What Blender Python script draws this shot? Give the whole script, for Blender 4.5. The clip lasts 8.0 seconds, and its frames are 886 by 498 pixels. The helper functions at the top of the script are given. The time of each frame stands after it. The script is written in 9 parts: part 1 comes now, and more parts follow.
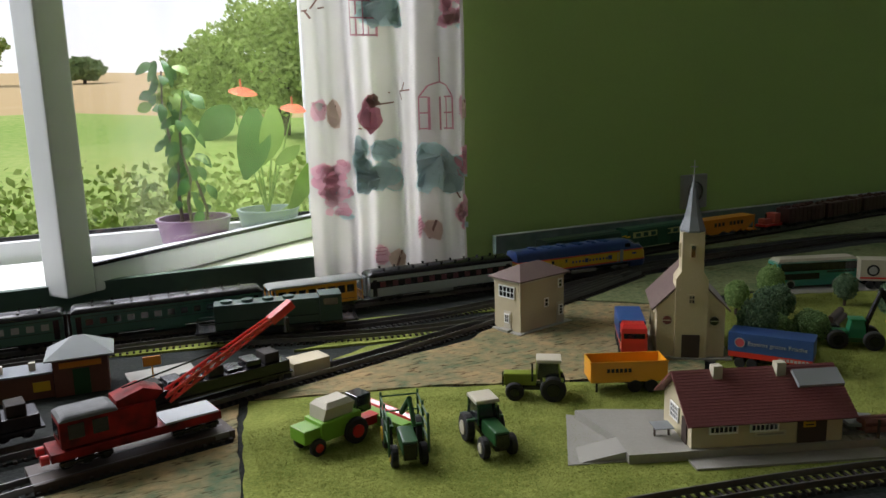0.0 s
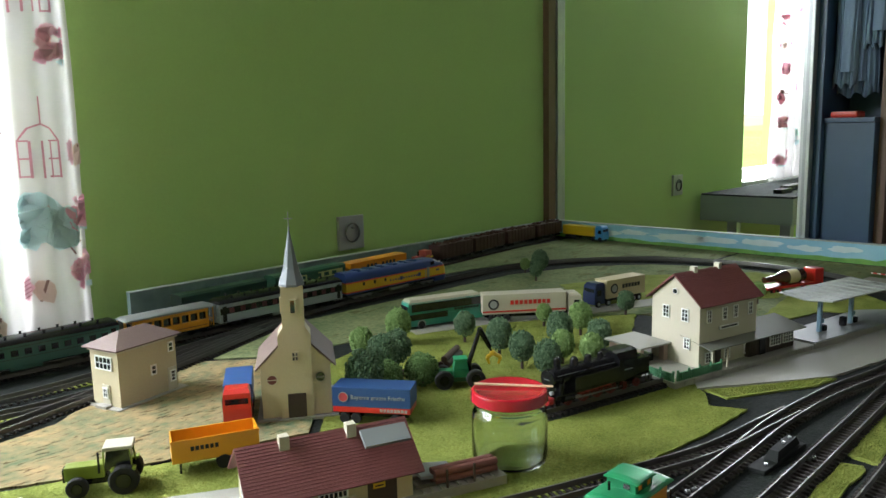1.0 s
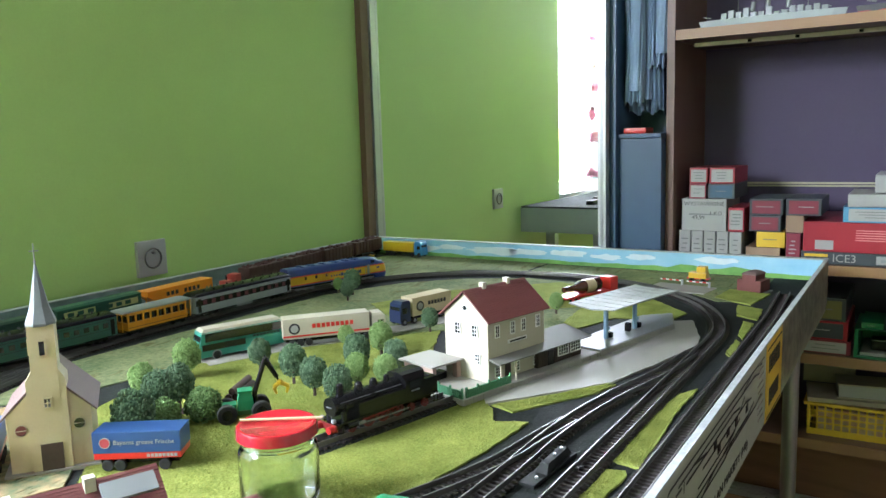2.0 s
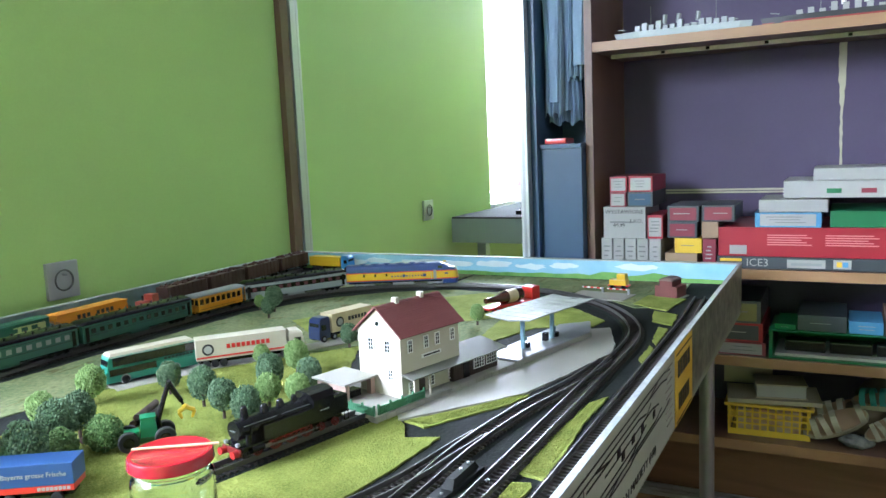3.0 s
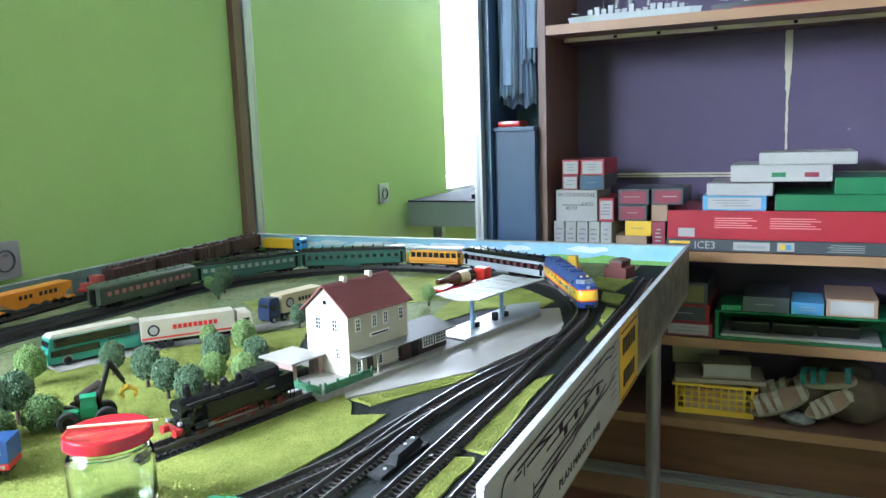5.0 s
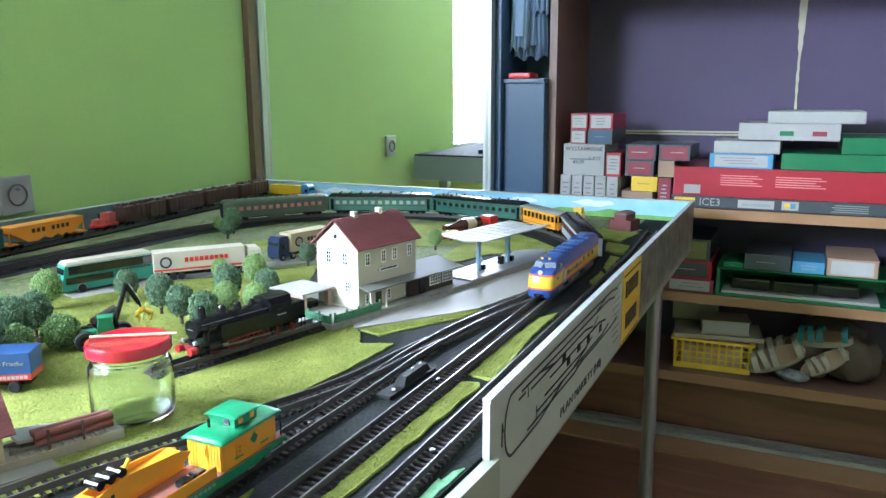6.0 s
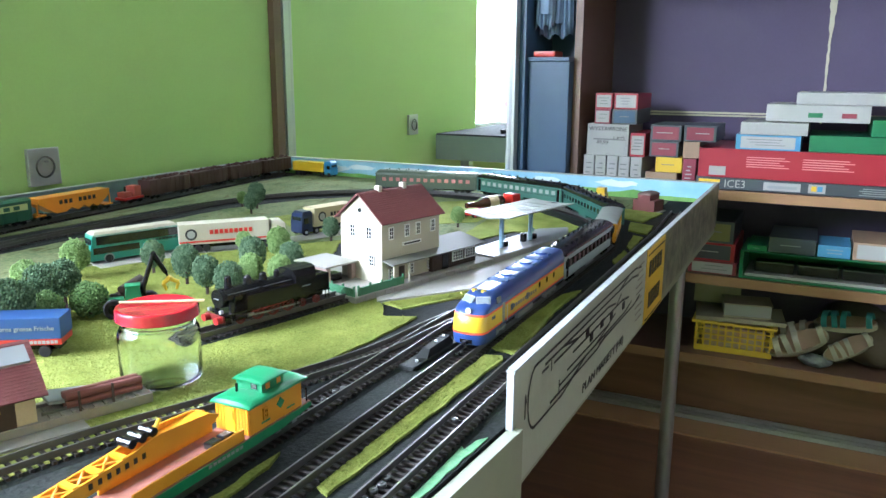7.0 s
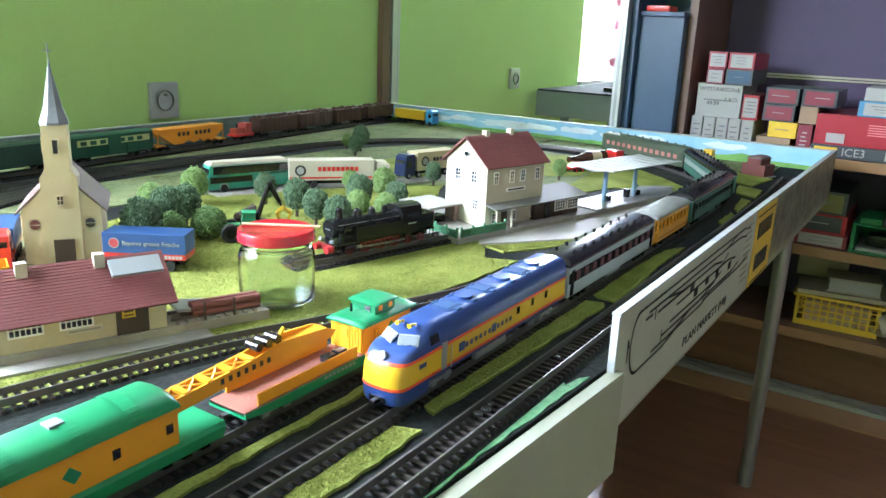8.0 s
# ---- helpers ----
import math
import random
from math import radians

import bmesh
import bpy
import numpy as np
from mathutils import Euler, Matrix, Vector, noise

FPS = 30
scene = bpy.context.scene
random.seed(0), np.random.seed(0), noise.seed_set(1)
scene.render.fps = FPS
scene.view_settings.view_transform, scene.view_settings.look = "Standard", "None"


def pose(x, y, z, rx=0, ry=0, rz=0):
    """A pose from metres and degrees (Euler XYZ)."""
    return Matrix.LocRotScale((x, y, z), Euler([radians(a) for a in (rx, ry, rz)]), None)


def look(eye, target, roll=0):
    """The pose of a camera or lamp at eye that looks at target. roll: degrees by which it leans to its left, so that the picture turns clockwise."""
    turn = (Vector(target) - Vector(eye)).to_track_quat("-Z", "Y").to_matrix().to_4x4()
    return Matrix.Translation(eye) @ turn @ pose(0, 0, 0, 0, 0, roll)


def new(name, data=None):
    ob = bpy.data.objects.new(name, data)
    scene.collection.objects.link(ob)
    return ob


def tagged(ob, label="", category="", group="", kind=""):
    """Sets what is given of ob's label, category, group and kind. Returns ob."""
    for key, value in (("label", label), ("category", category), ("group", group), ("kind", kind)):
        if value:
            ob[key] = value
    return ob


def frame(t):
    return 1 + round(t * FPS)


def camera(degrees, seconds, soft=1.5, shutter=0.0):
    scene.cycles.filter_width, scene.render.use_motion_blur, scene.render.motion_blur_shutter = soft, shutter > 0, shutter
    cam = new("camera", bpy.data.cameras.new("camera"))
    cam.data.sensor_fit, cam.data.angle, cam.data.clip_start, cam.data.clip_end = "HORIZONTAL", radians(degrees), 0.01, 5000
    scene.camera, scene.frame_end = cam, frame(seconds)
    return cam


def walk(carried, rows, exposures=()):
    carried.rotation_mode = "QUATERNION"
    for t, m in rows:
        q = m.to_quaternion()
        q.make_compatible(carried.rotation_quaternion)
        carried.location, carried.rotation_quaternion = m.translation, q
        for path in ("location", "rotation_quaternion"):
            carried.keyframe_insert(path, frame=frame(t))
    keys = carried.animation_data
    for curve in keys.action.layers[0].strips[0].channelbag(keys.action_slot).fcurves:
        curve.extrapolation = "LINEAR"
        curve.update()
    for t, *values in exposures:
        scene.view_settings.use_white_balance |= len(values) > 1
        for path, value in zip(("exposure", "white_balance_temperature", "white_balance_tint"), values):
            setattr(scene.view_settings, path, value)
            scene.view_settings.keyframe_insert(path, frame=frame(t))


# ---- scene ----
cam = camera(59.9, 8.0)
PATH = [
    (0, (0.084, 0.06, 0.849), (0.932, 1.832, 0.472), -1.6),
    (0.5, (0.17, 0.043, 0.858), (1.347, 1.627, 0.527), -1.2),
    (1, (0.223, 0.027, 0.86), (1.655, 1.389, 0.553), -1.3),
    (1.5, (0.262, 0.004, 0.862), (1.857, 1.175, 0.571), -1.4),
    (2, (0.284, -0.016, 0.864), (1.963, 1.035, 0.584), -1.7),
    (3.3, (0.309, -0.049, 0.87), (2.075, 0.852, 0.608), -2.5),
    (3.5, (0.306, -0.049, 0.873), (2.076, 0.843, 0.605), -2.4),
    (4, (0.31, -0.051, 0.87), (2.092, 0.815, 0.597), -2.4),
    (4.5, (0.316, -0.055, 0.869), (2.112, 0.779, 0.585), -2.2),
    (4.7, (0.315, -0.058, 0.866), (2.113, 0.77, 0.58), -2.2),
    (5.8, (0.294, -0.06, 0.834), (2.081, 0.756, 0.458), -0.6),
    (6, (0.288, -0.06, 0.831), (2.067, 0.764, 0.436), -0.3),
    (6.5, (0.285, -0.06, 0.828), (2.049, 0.784, 0.408), 0.1),
    (7, (0.283, -0.056, 0.823), (2.032, 0.808, 0.382), 0.3),
    (7.5, (0.277, -0.051, 0.821), (1.99, 0.861, 0.339), 0.8),
    (8, (0.261, -0.046, 0.808), (1.877, 0.997, 0.258), 2.4),
]
EXPOSURE = [(0.0, -0.02, 6500, 18), (0.5, 0.55, 6450, 14), (1.0, 1.42, 6250, 11), (1.5, 2.2, 6050, 13), (2.0, 2.52, 5850, 15), (3.5, 2.86, 5400, 18), (4.5, 2.86, 5400, 18), (6.0, 2.90, 5330, 18), (8.0, 2.90, 5650, 16)]
walk(cam, [(t, look(eye, target, roll)) for t, eye, target, roll in PATH], EXPOSURE)

# ---- light ----
world = bpy.data.worlds.new("overcast_sky")
scene.world = world
world.use_nodes = True
sky = world.node_tree.nodes.new("ShaderNodeTexSky")
sky.sky_type = "NISHITA"
sky.sun_disc = False
sky.sun_elevation, sky.sun_rotation = radians(50), radians(300)
cloud = world.node_tree.nodes.new("ShaderNodeMix")
cloud.data_type = "RGBA"
cloud.inputs[0].default_value = 0.65
cloud.inputs[7].default_value = (8.0, 8.0, 8.0, 1)  # thin white cloud over the sky
world.node_tree.links.new(sky.outputs[0], cloud.inputs[6])
world.node_tree.links.new(cloud.outputs[2], world.node_tree.nodes["Background"].inputs[0])
world.node_tree.nodes["Background"].inputs[1].default_value = 0.15


def sun_lamp(elev, azim, power, angle):
    d = bpy.data.lights.new("sun", "SUN")
    d.energy, d.angle, d.color = power, radians(angle), (1.0, 0.97, 0.92)
    ob = new("sun", d)
    a, e = radians(azim), radians(elev)
    ob.matrix_world = look((0, 0, 5), (-math.cos(a) * math.cos(e), -math.sin(a) * math.cos(e), 5 - math.sin(e)))
    return ob


def area_lamp(name, m, w, h, power, color):
    d = bpy.data.lights.new(name, "AREA")
    d.shape, d.size, d.size_y, d.energy, d.color = "RECTANGLE", w, h, power, color
    ob = new(name, d)
    ob.matrix_world = m
    return ob


sun_lamp(50, 150, 2.2, 12)
# daylight standing in the three window openings
area_lamp("window_light", look((-0.45, 1.60, 1.58), (-0.2, 0.2, 0.75)), 2.1, 0.66, 42, (0.93, 0.97, 1.0))
area_lamp("window_light", look((3.75, 1.40, 1.60), (3.2, 0.0, 0.8)), 0.8, 0.6, 46, (0.93, 0.97, 1.0))

# ---- materials ----
MATS = {}


def mat(name, color, rough=0.6, metal=0.0, vary=0.12, grain=60.0, bump=0.05, coat=0.0, second=None, spec=0.5, big=6.0):
    """A procedural surface: colour varied at two scales, and fine relief."""
    if name in MATS:
        return MATS[name]
    m = bpy.data.materials.new(name)
    m.use_nodes = True
    nt = m.node_tree
    b = nt.nodes["Principled BSDF"]
    tc = nt.nodes.new("ShaderNodeTexCoord")
    n1 = nt.nodes.new("ShaderNodeTexNoise")
    n1.inputs["Scale"].default_value, n1.inputs["Detail"].default_value = grain, 4
    n2 = nt.nodes.new("ShaderNodeTexNoise")
    n2.inputs["Scale"].default_value, n2.inputs["Detail"].default_value = big, 3
    info = nt.nodes.new("ShaderNodeObjectInfo")
    shift = nt.nodes.new("ShaderNodeVectorMath")
    shift.operation = "ADD"
    nt.links.new(tc.outputs["Object"], shift.inputs[0])
    nt.links.new(info.outputs["Random"], shift.inputs[1])
    for n in (n1, n2):
        nt.links.new(shift.outputs[0], n.inputs["Vector"])
    ramp = nt.nodes.new("ShaderNodeMix")
    ramp.data_type = "RGBA"
    c = color
    c2 = second or tuple(min(1, v * (1 + vary) + 0.01 * vary) for v in c)
    c1 = tuple(v * (1 - vary) for v in c) if not second else c
    ramp.inputs[6].default_value, ramp.inputs[7].default_value = (*c1, 1), (*c2, 1)
    mx = nt.nodes.new("ShaderNodeMath")
    mx.operation = "MULTIPLY_ADD"
    mx.inputs[1].default_value, mx.inputs[2].default_value = (2.6, -0.8) if second else (1.4, -0.2)
    av = nt.nodes.new("ShaderNodeMath")
    av.operation = "MULTIPLY_ADD"
    av.inputs[1].default_value = 0.5
    half = nt.nodes.new("ShaderNodeMath")
    half.operation = "MULTIPLY"
    half.inputs[1].default_value = 0.5
    nt.links.new(n1.outputs[0], half.inputs[0])
    nt.links.new(n2.outputs[0], av.inputs[0])
    nt.links.new(half.outputs[0], av.inputs[2])
    nt.links.new(av.outputs[0], mx.inputs[0])
    cl = nt.nodes.new("ShaderNodeClamp")
    nt.links.new(mx.outputs[0], cl.inputs[0])
    nt.links.new(cl.outputs[0], ramp.inputs[0])
    nt.links.new(ramp.outputs[2], b.inputs["Base Color"])
    b.inputs["Roughness"].default_value, b.inputs["Metallic"].default_value = rough, metal
    b.inputs["Specular IOR Level"].default_value = spec
    b.inputs["Coat Weight"].default_value = coat
    if bump:
        bp = nt.nodes.new("ShaderNodeBump")
        bp.inputs["Strength"].default_value, bp.inputs["Distance"].default_value = bump, 0.002
        nt.links.new(n1.outputs[0], bp.inputs["Height"])
        nt.links.new(bp.outputs[0], b.inputs["Normal"])
    MATS[name] = m
    return m


def glass_mat(name, tint=(1, 1, 1), rough=0.0):
    if name in MATS:
        return MATS[name]
    m = bpy.data.materials.new(name)
    m.use_nodes = True
    b = m.node_tree.nodes["Principled BSDF"]
    b.inputs["Base Color"].default_value = (*tint, 1)
    b.inputs["Transmission Weight"].default_value = 1
    b.inputs["Roughness"].default_value, b.inputs["IOR"].default_value = rough, 1.45
    MATS[name] = m
    return m


def wood_mat(name, c1, c2, scale=(2, 30, 30), rough=0.45):
    if name in MATS:
        return MATS[name]
    m = bpy.data.materials.new(name)
    m.use_nodes = True
    nt = m.node_tree
    b = nt.nodes["Principled BSDF"]
    tc = nt.nodes.new("ShaderNodeTexCoord")
    mp = nt.nodes.new("ShaderNodeMapping")
    mp.inputs["Scale"].default_value = scale
    nz = nt.nodes.new("ShaderNodeTexNoise")
    nz.inputs["Scale"].default_value, nz.inputs["Detail"].default_value, nz.inputs["Distortion"].default_value = 1.5, 6, 1.0
    mix = nt.nodes.new("ShaderNodeMix")
    mix.data_type = "RGBA"
    mix.inputs[6].default_value, mix.inputs[7].default_value = (*c1, 1), (*c2, 1)
    info = nt.nodes.new("ShaderNodeObjectInfo")
    add = nt.nodes.new("ShaderNodeVectorMath")
    add.operation = "ADD"
    nt.links.new(tc.outputs["Object"], add.inputs[0])
    nt.links.new(info.outputs["Random"], add.inputs[1])
    nt.links.new(add.outputs[0], mp.inputs[0])
    nt.links.new(mp.outputs[0], nz.inputs["Vector"])
    nt.links.new(nz.outputs[0], mix.inputs[0])
    nt.links.new(mix.outputs[2], b.inputs["Base Color"])
    b.inputs["Roughness"].default_value = rough
    MATS[name] = m
    return m


def foam_mat(name, c1, c2):
    """Foam foliage: each clump a shade of its own, with fine grain on it."""
    m = mat(name, c1, 0.95, grain=1.5, bump=0.0, second=c2, spec=0.1, big=4.0)
    nt = m.node_tree
    geo = nt.nodes.new("ShaderNodeNewGeometry")
    add = nt.nodes.new("ShaderNodeMath")
    add.operation = "MULTIPLY_ADD"
    add.inputs[1].default_value, add.inputs[2].default_value = 0.9, 0.05
    nt.links.new(geo.outputs["Random Per Island"], add.inputs[0])
    nt.links.new(add.outputs[0], nt.nodes["Mix"].inputs[0])
    return m


WALL_GREEN = mat("green_wall_paint", (0.385, 0.565, 0.175), 0.7, vary=0.06, grain=180, bump=0.12, big=1.5)
WHITE = mat("white_paint", (0.78, 0.78, 0.76), 0.5, vary=0.05, grain=40)
PVC = mat("white_window_plastic", (0.56, 0.58, 0.60), 0.35, vary=0.03, grain=20)
CREAM = mat("cream_plaster_plastic", (0.47, 0.41, 0.27), 0.6, vary=0.06, grain=400, bump=0.1, big=30)
CREAM_WHITE = mat("pale_cream_plastic", (0.47, 0.435, 0.34), 0.55, vary=0.05, grain=400, bump=0.08, big=30)
ROOF_RED = mat("dark_red_roof_tiles", (0.15, 0.042, 0.040), 0.55, vary=0.2, grain=500, bump=0.25, big=40)
ROOF_BROWN = mat("brown_roof", (0.13, 0.085, 0.075), 0.6, vary=0.15, grain=500, bump=0.2, big=40)
SLATE = mat("grey_slate", (0.16, 0.18, 0.20), 0.5, vary=0.15, grain=500, bump=0.15, big=40)
DARK_WOOD = mat("dark_brown_planks", (0.045, 0.028, 0.020), 0.6, vary=0.2, grain=300, big=30)
CONCRETE = mat("grey_concrete_plastic", (0.26, 0.25, 0.22), 0.7, vary=0.12, grain=300, bump=0.15, big=25)
BLACK = mat("black_plastic", (0.006, 0.006, 0.007), 0.22, vary=0.3, grain=200, big=30, spec=0.4)
RAIL = mat("nickel_rail", (0.13, 0.125, 0.12), 0.42, 0.6, vary=0.1, grain=100)
SLEEPER = mat("dark_sleeper", (0.032, 0.027, 0.024), 0.75, vary=0.45, grain=200, big=50, spec=0.2)
BALLAST = mat("black_painted_board", (0.008, 0.010, 0.010), 0.85, second=(0.024, 0.028, 0.025), grain=250, bump=0.6, big=12, spec=0.12)
GRASS = mat("grass_mat", (0.112, 0.145, 0.024), 0.95, grain=420, bump=0.9, second=(0.29, 0.32, 0.080), spec=0.08, big=25)
GRASS_DARK = mat("painted_grass", (0.070, 0.112, 0.048), 0.9, grain=160, bump=0.8, second=(0.24, 0.255, 0.125), spec=0.1, big=13)
ROCK_PAPER = mat("terrain_paper", (0.070, 0.125, 0.070), 0.9, grain=70, bump=1.0, second=(0.40, 0.27, 0.135), spec=0.1, big=11)
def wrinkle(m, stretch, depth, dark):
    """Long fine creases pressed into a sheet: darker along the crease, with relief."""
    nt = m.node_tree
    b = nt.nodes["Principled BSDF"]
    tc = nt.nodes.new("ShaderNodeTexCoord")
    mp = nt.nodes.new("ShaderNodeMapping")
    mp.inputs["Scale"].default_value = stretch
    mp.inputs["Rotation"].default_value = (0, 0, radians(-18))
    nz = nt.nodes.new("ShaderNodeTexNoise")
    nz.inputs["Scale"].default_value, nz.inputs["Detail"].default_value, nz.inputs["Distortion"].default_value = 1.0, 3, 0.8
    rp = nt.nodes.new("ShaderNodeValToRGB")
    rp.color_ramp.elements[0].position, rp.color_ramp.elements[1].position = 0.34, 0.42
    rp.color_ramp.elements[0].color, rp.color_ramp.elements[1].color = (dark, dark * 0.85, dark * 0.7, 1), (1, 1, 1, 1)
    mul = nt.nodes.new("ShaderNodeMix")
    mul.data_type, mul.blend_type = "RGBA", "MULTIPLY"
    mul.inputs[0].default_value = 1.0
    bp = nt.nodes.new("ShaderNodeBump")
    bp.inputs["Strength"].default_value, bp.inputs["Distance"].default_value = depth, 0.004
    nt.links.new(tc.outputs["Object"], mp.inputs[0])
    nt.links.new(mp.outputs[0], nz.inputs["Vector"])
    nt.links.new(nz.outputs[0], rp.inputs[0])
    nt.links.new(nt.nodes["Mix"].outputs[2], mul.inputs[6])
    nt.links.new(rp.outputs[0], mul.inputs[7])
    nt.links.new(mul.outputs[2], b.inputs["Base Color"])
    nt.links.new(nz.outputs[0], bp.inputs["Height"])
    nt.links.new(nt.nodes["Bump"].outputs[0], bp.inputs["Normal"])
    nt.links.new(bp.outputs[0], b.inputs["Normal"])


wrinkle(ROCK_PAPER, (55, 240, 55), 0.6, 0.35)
wrinkle(GRASS_DARK, (18, 60, 18), 0.2, 0.72)
BOARD_SIDE = mat("pale_green_painted_board", (0.275, 0.295, 0.220), 0.6, vary=0.06, grain=90, bump=0.1)
PANEL_WHITE = mat("worn_white_paint", (0.30, 0.33, 0.33), 0.7, grain=120, bump=0.4, second=(0.43, 0.46, 0.47), big=60)
FOLIAGE_A = foam_mat("light_foliage", (0.13, 0.21, 0.065), (0.25, 0.36, 0.14))
FOLIAGE_B = foam_mat("dark_foliage", (0.050, 0.095, 0.052), (0.145, 0.215, 0.125))
TRUNK = mat("brown_trunk", (0.06, 0.04, 0.03), 0.8, vary=0.3)
BLUE = mat("blue_paint", (0.022, 0.052, 0.190), 0.3, vary=0.06, coat=0.3, grain=80)
BLUE_DULL = mat("dull_blue_paint", (0.022, 0.058, 0.15), 0.7, vary=0.15, grain=80, spec=0.2)
YELLOW = mat("yellow_paint", (0.60, 0.38, 0.012), 0.3, vary=0.04, coat=0.3, grain=80)
ORANGE = mat("orange_paint", (0.76, 0.27, 0.016), 0.35, vary=0.06, coat=0.2, grain=80)
AMBER = mat("amber_yellow_plastic", (0.64, 0.27, 0.010), 0.35, vary=0.05, grain=80)
RED = mat("red_paint", (0.55, 0.022, 0.018), 0.3, vary=0.08, coat=0.4, grain=80)
GREEN_PAINT = mat("green_paint", (0.012, 0.19, 0.085), 0.4, vary=0.08, grain=80)
TEAL = mat("teal_paint", (0.035, 0.27, 0.20), 0.3, vary=0.05, coat=0.3, grain=80)
PULLMAN = mat("dark_green_coach", (0.018, 0.052, 0.040), 0.45, vary=0.08, grain=80)
OLIVE = mat("olive_coach", (0.060, 0.085, 0.055), 0.45, vary=0.08, grain=80)
SILVER = mat("silver_grey", (0.26, 0.28, 0.29), 0.4, 0.2, vary=0.05, grain=80)
STEEL = mat("grey_steel_tube", (0.30, 0.31, 0.32), 0.35, 0.8, vary=0.08, grain=80)
ALU = mat("brushed_aluminium", (0.46, 0.47, 0.48), 0.38, 0.7, vary=0.04, grain=200)
DARK_GLASS = mat("dark_window", (0.015, 0.018, 0.020), 0.08, vary=0.1, spec=0.8, bump=0)
PURPLE = mat("purple_wall_paint", (0.076, 0.055, 0.116), 0.65, vary=0.08, grain=150, bump=0.15, big=2)
NAVY = mat("navy_panel", (0.034, 0.075, 0.150), 0.4, vary=0.1, grain=40)
SHELF_WOOD = wood_mat("beech_shelf", (0.25, 0.135, 0.066), (0.33, 0.19, 0.095), (14, 1.2, 14))
FLOOR_WOOD = wood_mat("dark_laminate", (0.085, 0.039, 0.024), (0.28, 0.135, 0.080), (22, 1.6, 22), 0.35)
BROWN_WOOD = wood_mat("brown_veneer", (0.115, 0.062, 0.044), (0.165, 0.092, 0.064), (10, 10, 1))
GLASS = glass_mat("clear_glass")
CARD = mat("white_card", (0.33, 0.33, 0.32), 0.55, vary=0.06, grain=40)
CARD_RED = mat("red_card", (0.30, 0.009, 0.024), 0.4, vary=0.06, grain=40)
CARD_DARK = mat("dark_grey_card", (0.045, 0.055, 0.065), 0.4, vary=0.1, grain=40)
CARD_GREEN = mat("green_card", (0.008, 0.14, 0.05), 0.45, vary=0.08, grain=40)
CARD_YELLOW = mat("yellow_card", (0.65, 0.43, 0.02), 0.45, vary=0.06, grain=40)
CARD_BLUE = mat("light_blue_card", (0.07, 0.24, 0.42), 0.45, vary=0.06, grain=40)
CARD_TAN = mat("brown_card", (0.30, 0.20, 0.13), 0.6, vary=0.1, grain=40)
CARD_MAROON = mat("maroon_card", (0.20, 0.02, 0.04), 0.45, vary=0.1, grain=40)
INK = mat("black_ink", (0.012, 0.012, 0.014), 0.6, vary=0.1, bump=0)

# ---- builders ----


def bx(bm, x0, x1, y0, y1, z0, z1, m=None, bev=0.0):
    vs = [bm.verts.new((x, y, z)) for z in (z0, z1) for x, y in ((x0, y0), (x1, y0), (x1, y1), (x0, y1))]
    fs = [bm.faces.new([vs[i] for i in f]) for f in ((3, 2, 1, 0), (4, 5, 6, 7), (0, 1, 5, 4), (1, 2, 6, 5), (2, 3, 7, 6), (3, 0, 4, 7))]
    if bev:
        es = list({e for f in fs for e in f.edges})
        r = bmesh.ops.bevel(bm, geom=es, offset=bev, segments=2, affect="EDGES", profile=0.7)
        vs = list({v for f in r["faces"] for v in f.verts} | {v for v in vs if v.is_valid})
    if m is not None:
        bmesh.ops.transform(bm, matrix=m, verts=[v for v in vs if v.is_valid])
    return bm


def box(x0, x1, y0, y1, z0, z1, m=None, bev=0.0):
    return bx(bmesh.new(), x0, x1, y0, y1, z0, z1, m, bev)


def cyl(bm, r, h, m=None, seg=16, r2=None):
    """A cylinder or cone from z 0 to h, turned and moved by m."""
    r2 = r if r2 is None else r2
    g = bmesh.ops.create_cone(bm, cap_ends=True, segments=seg, radius1=r, radius2=max(r2, 1e-5), depth=h)
    bmesh.ops.translate(bm, vec=(0, 0, h / 2), verts=g["verts"])
    if m is not None:
        bmesh.ops.transform(bm, matrix=m, verts=g["verts"])
    return bm


def ball(bm, r, m=None, sub=2):
    g = bmesh.ops.create_icosphere(bm, subdivisions=sub, radius=r)
    if m is not None:
        bmesh.ops.transform(bm, matrix=m, verts=g["verts"])
    return bm


def rod(bm, a, b, r, seg=8, r2=None):
    a, b = Vector(a), Vector(b)
    q = (b - a).to_track_quat("Z", "Y").to_matrix().to_4x4()
    return cyl(bm, r, (b - a).length, Matrix.Translation(a) @ q, seg, r2)


def prism(bm, pts, z0, z1, m=None):
    """An upright prism over a flat outline, counter-clockwise."""
    lo = [bm.verts.new((x, y, z0)) for x, y in pts]
    hi = [bm.verts.new((x, y, z1)) for x, y in pts]
    bm.faces.new(hi), bm.faces.new(lo[::-1])
    n = len(pts)
    for i in range(n):
        bm.faces.new((lo[i], lo[(i + 1) % n], hi[(i + 1) % n], hi[i]))
    if m is not None:
        bmesh.ops.transform(bm, matrix=m, verts=lo + hi)
    return bm


def lathe(bm, prof, seg=32, m=None):
    """A turned shape from rows of radius and height."""
    rings = [[bm.verts.new((r * math.cos(2 * math.pi * i / seg), r * math.sin(2 * math.pi * i / seg), z)) for i in range(seg)] for r, z in prof]
    for a, b in zip(rings, rings[1:]):
        for i in range(seg):
            bm.faces.new((a[i], a[(i + 1) % seg], b[(i + 1) % seg], b[i]))
    if m is not None:
        bmesh.ops.transform(bm, matrix=m, verts=[v for r in rings for v in r])
    return bm


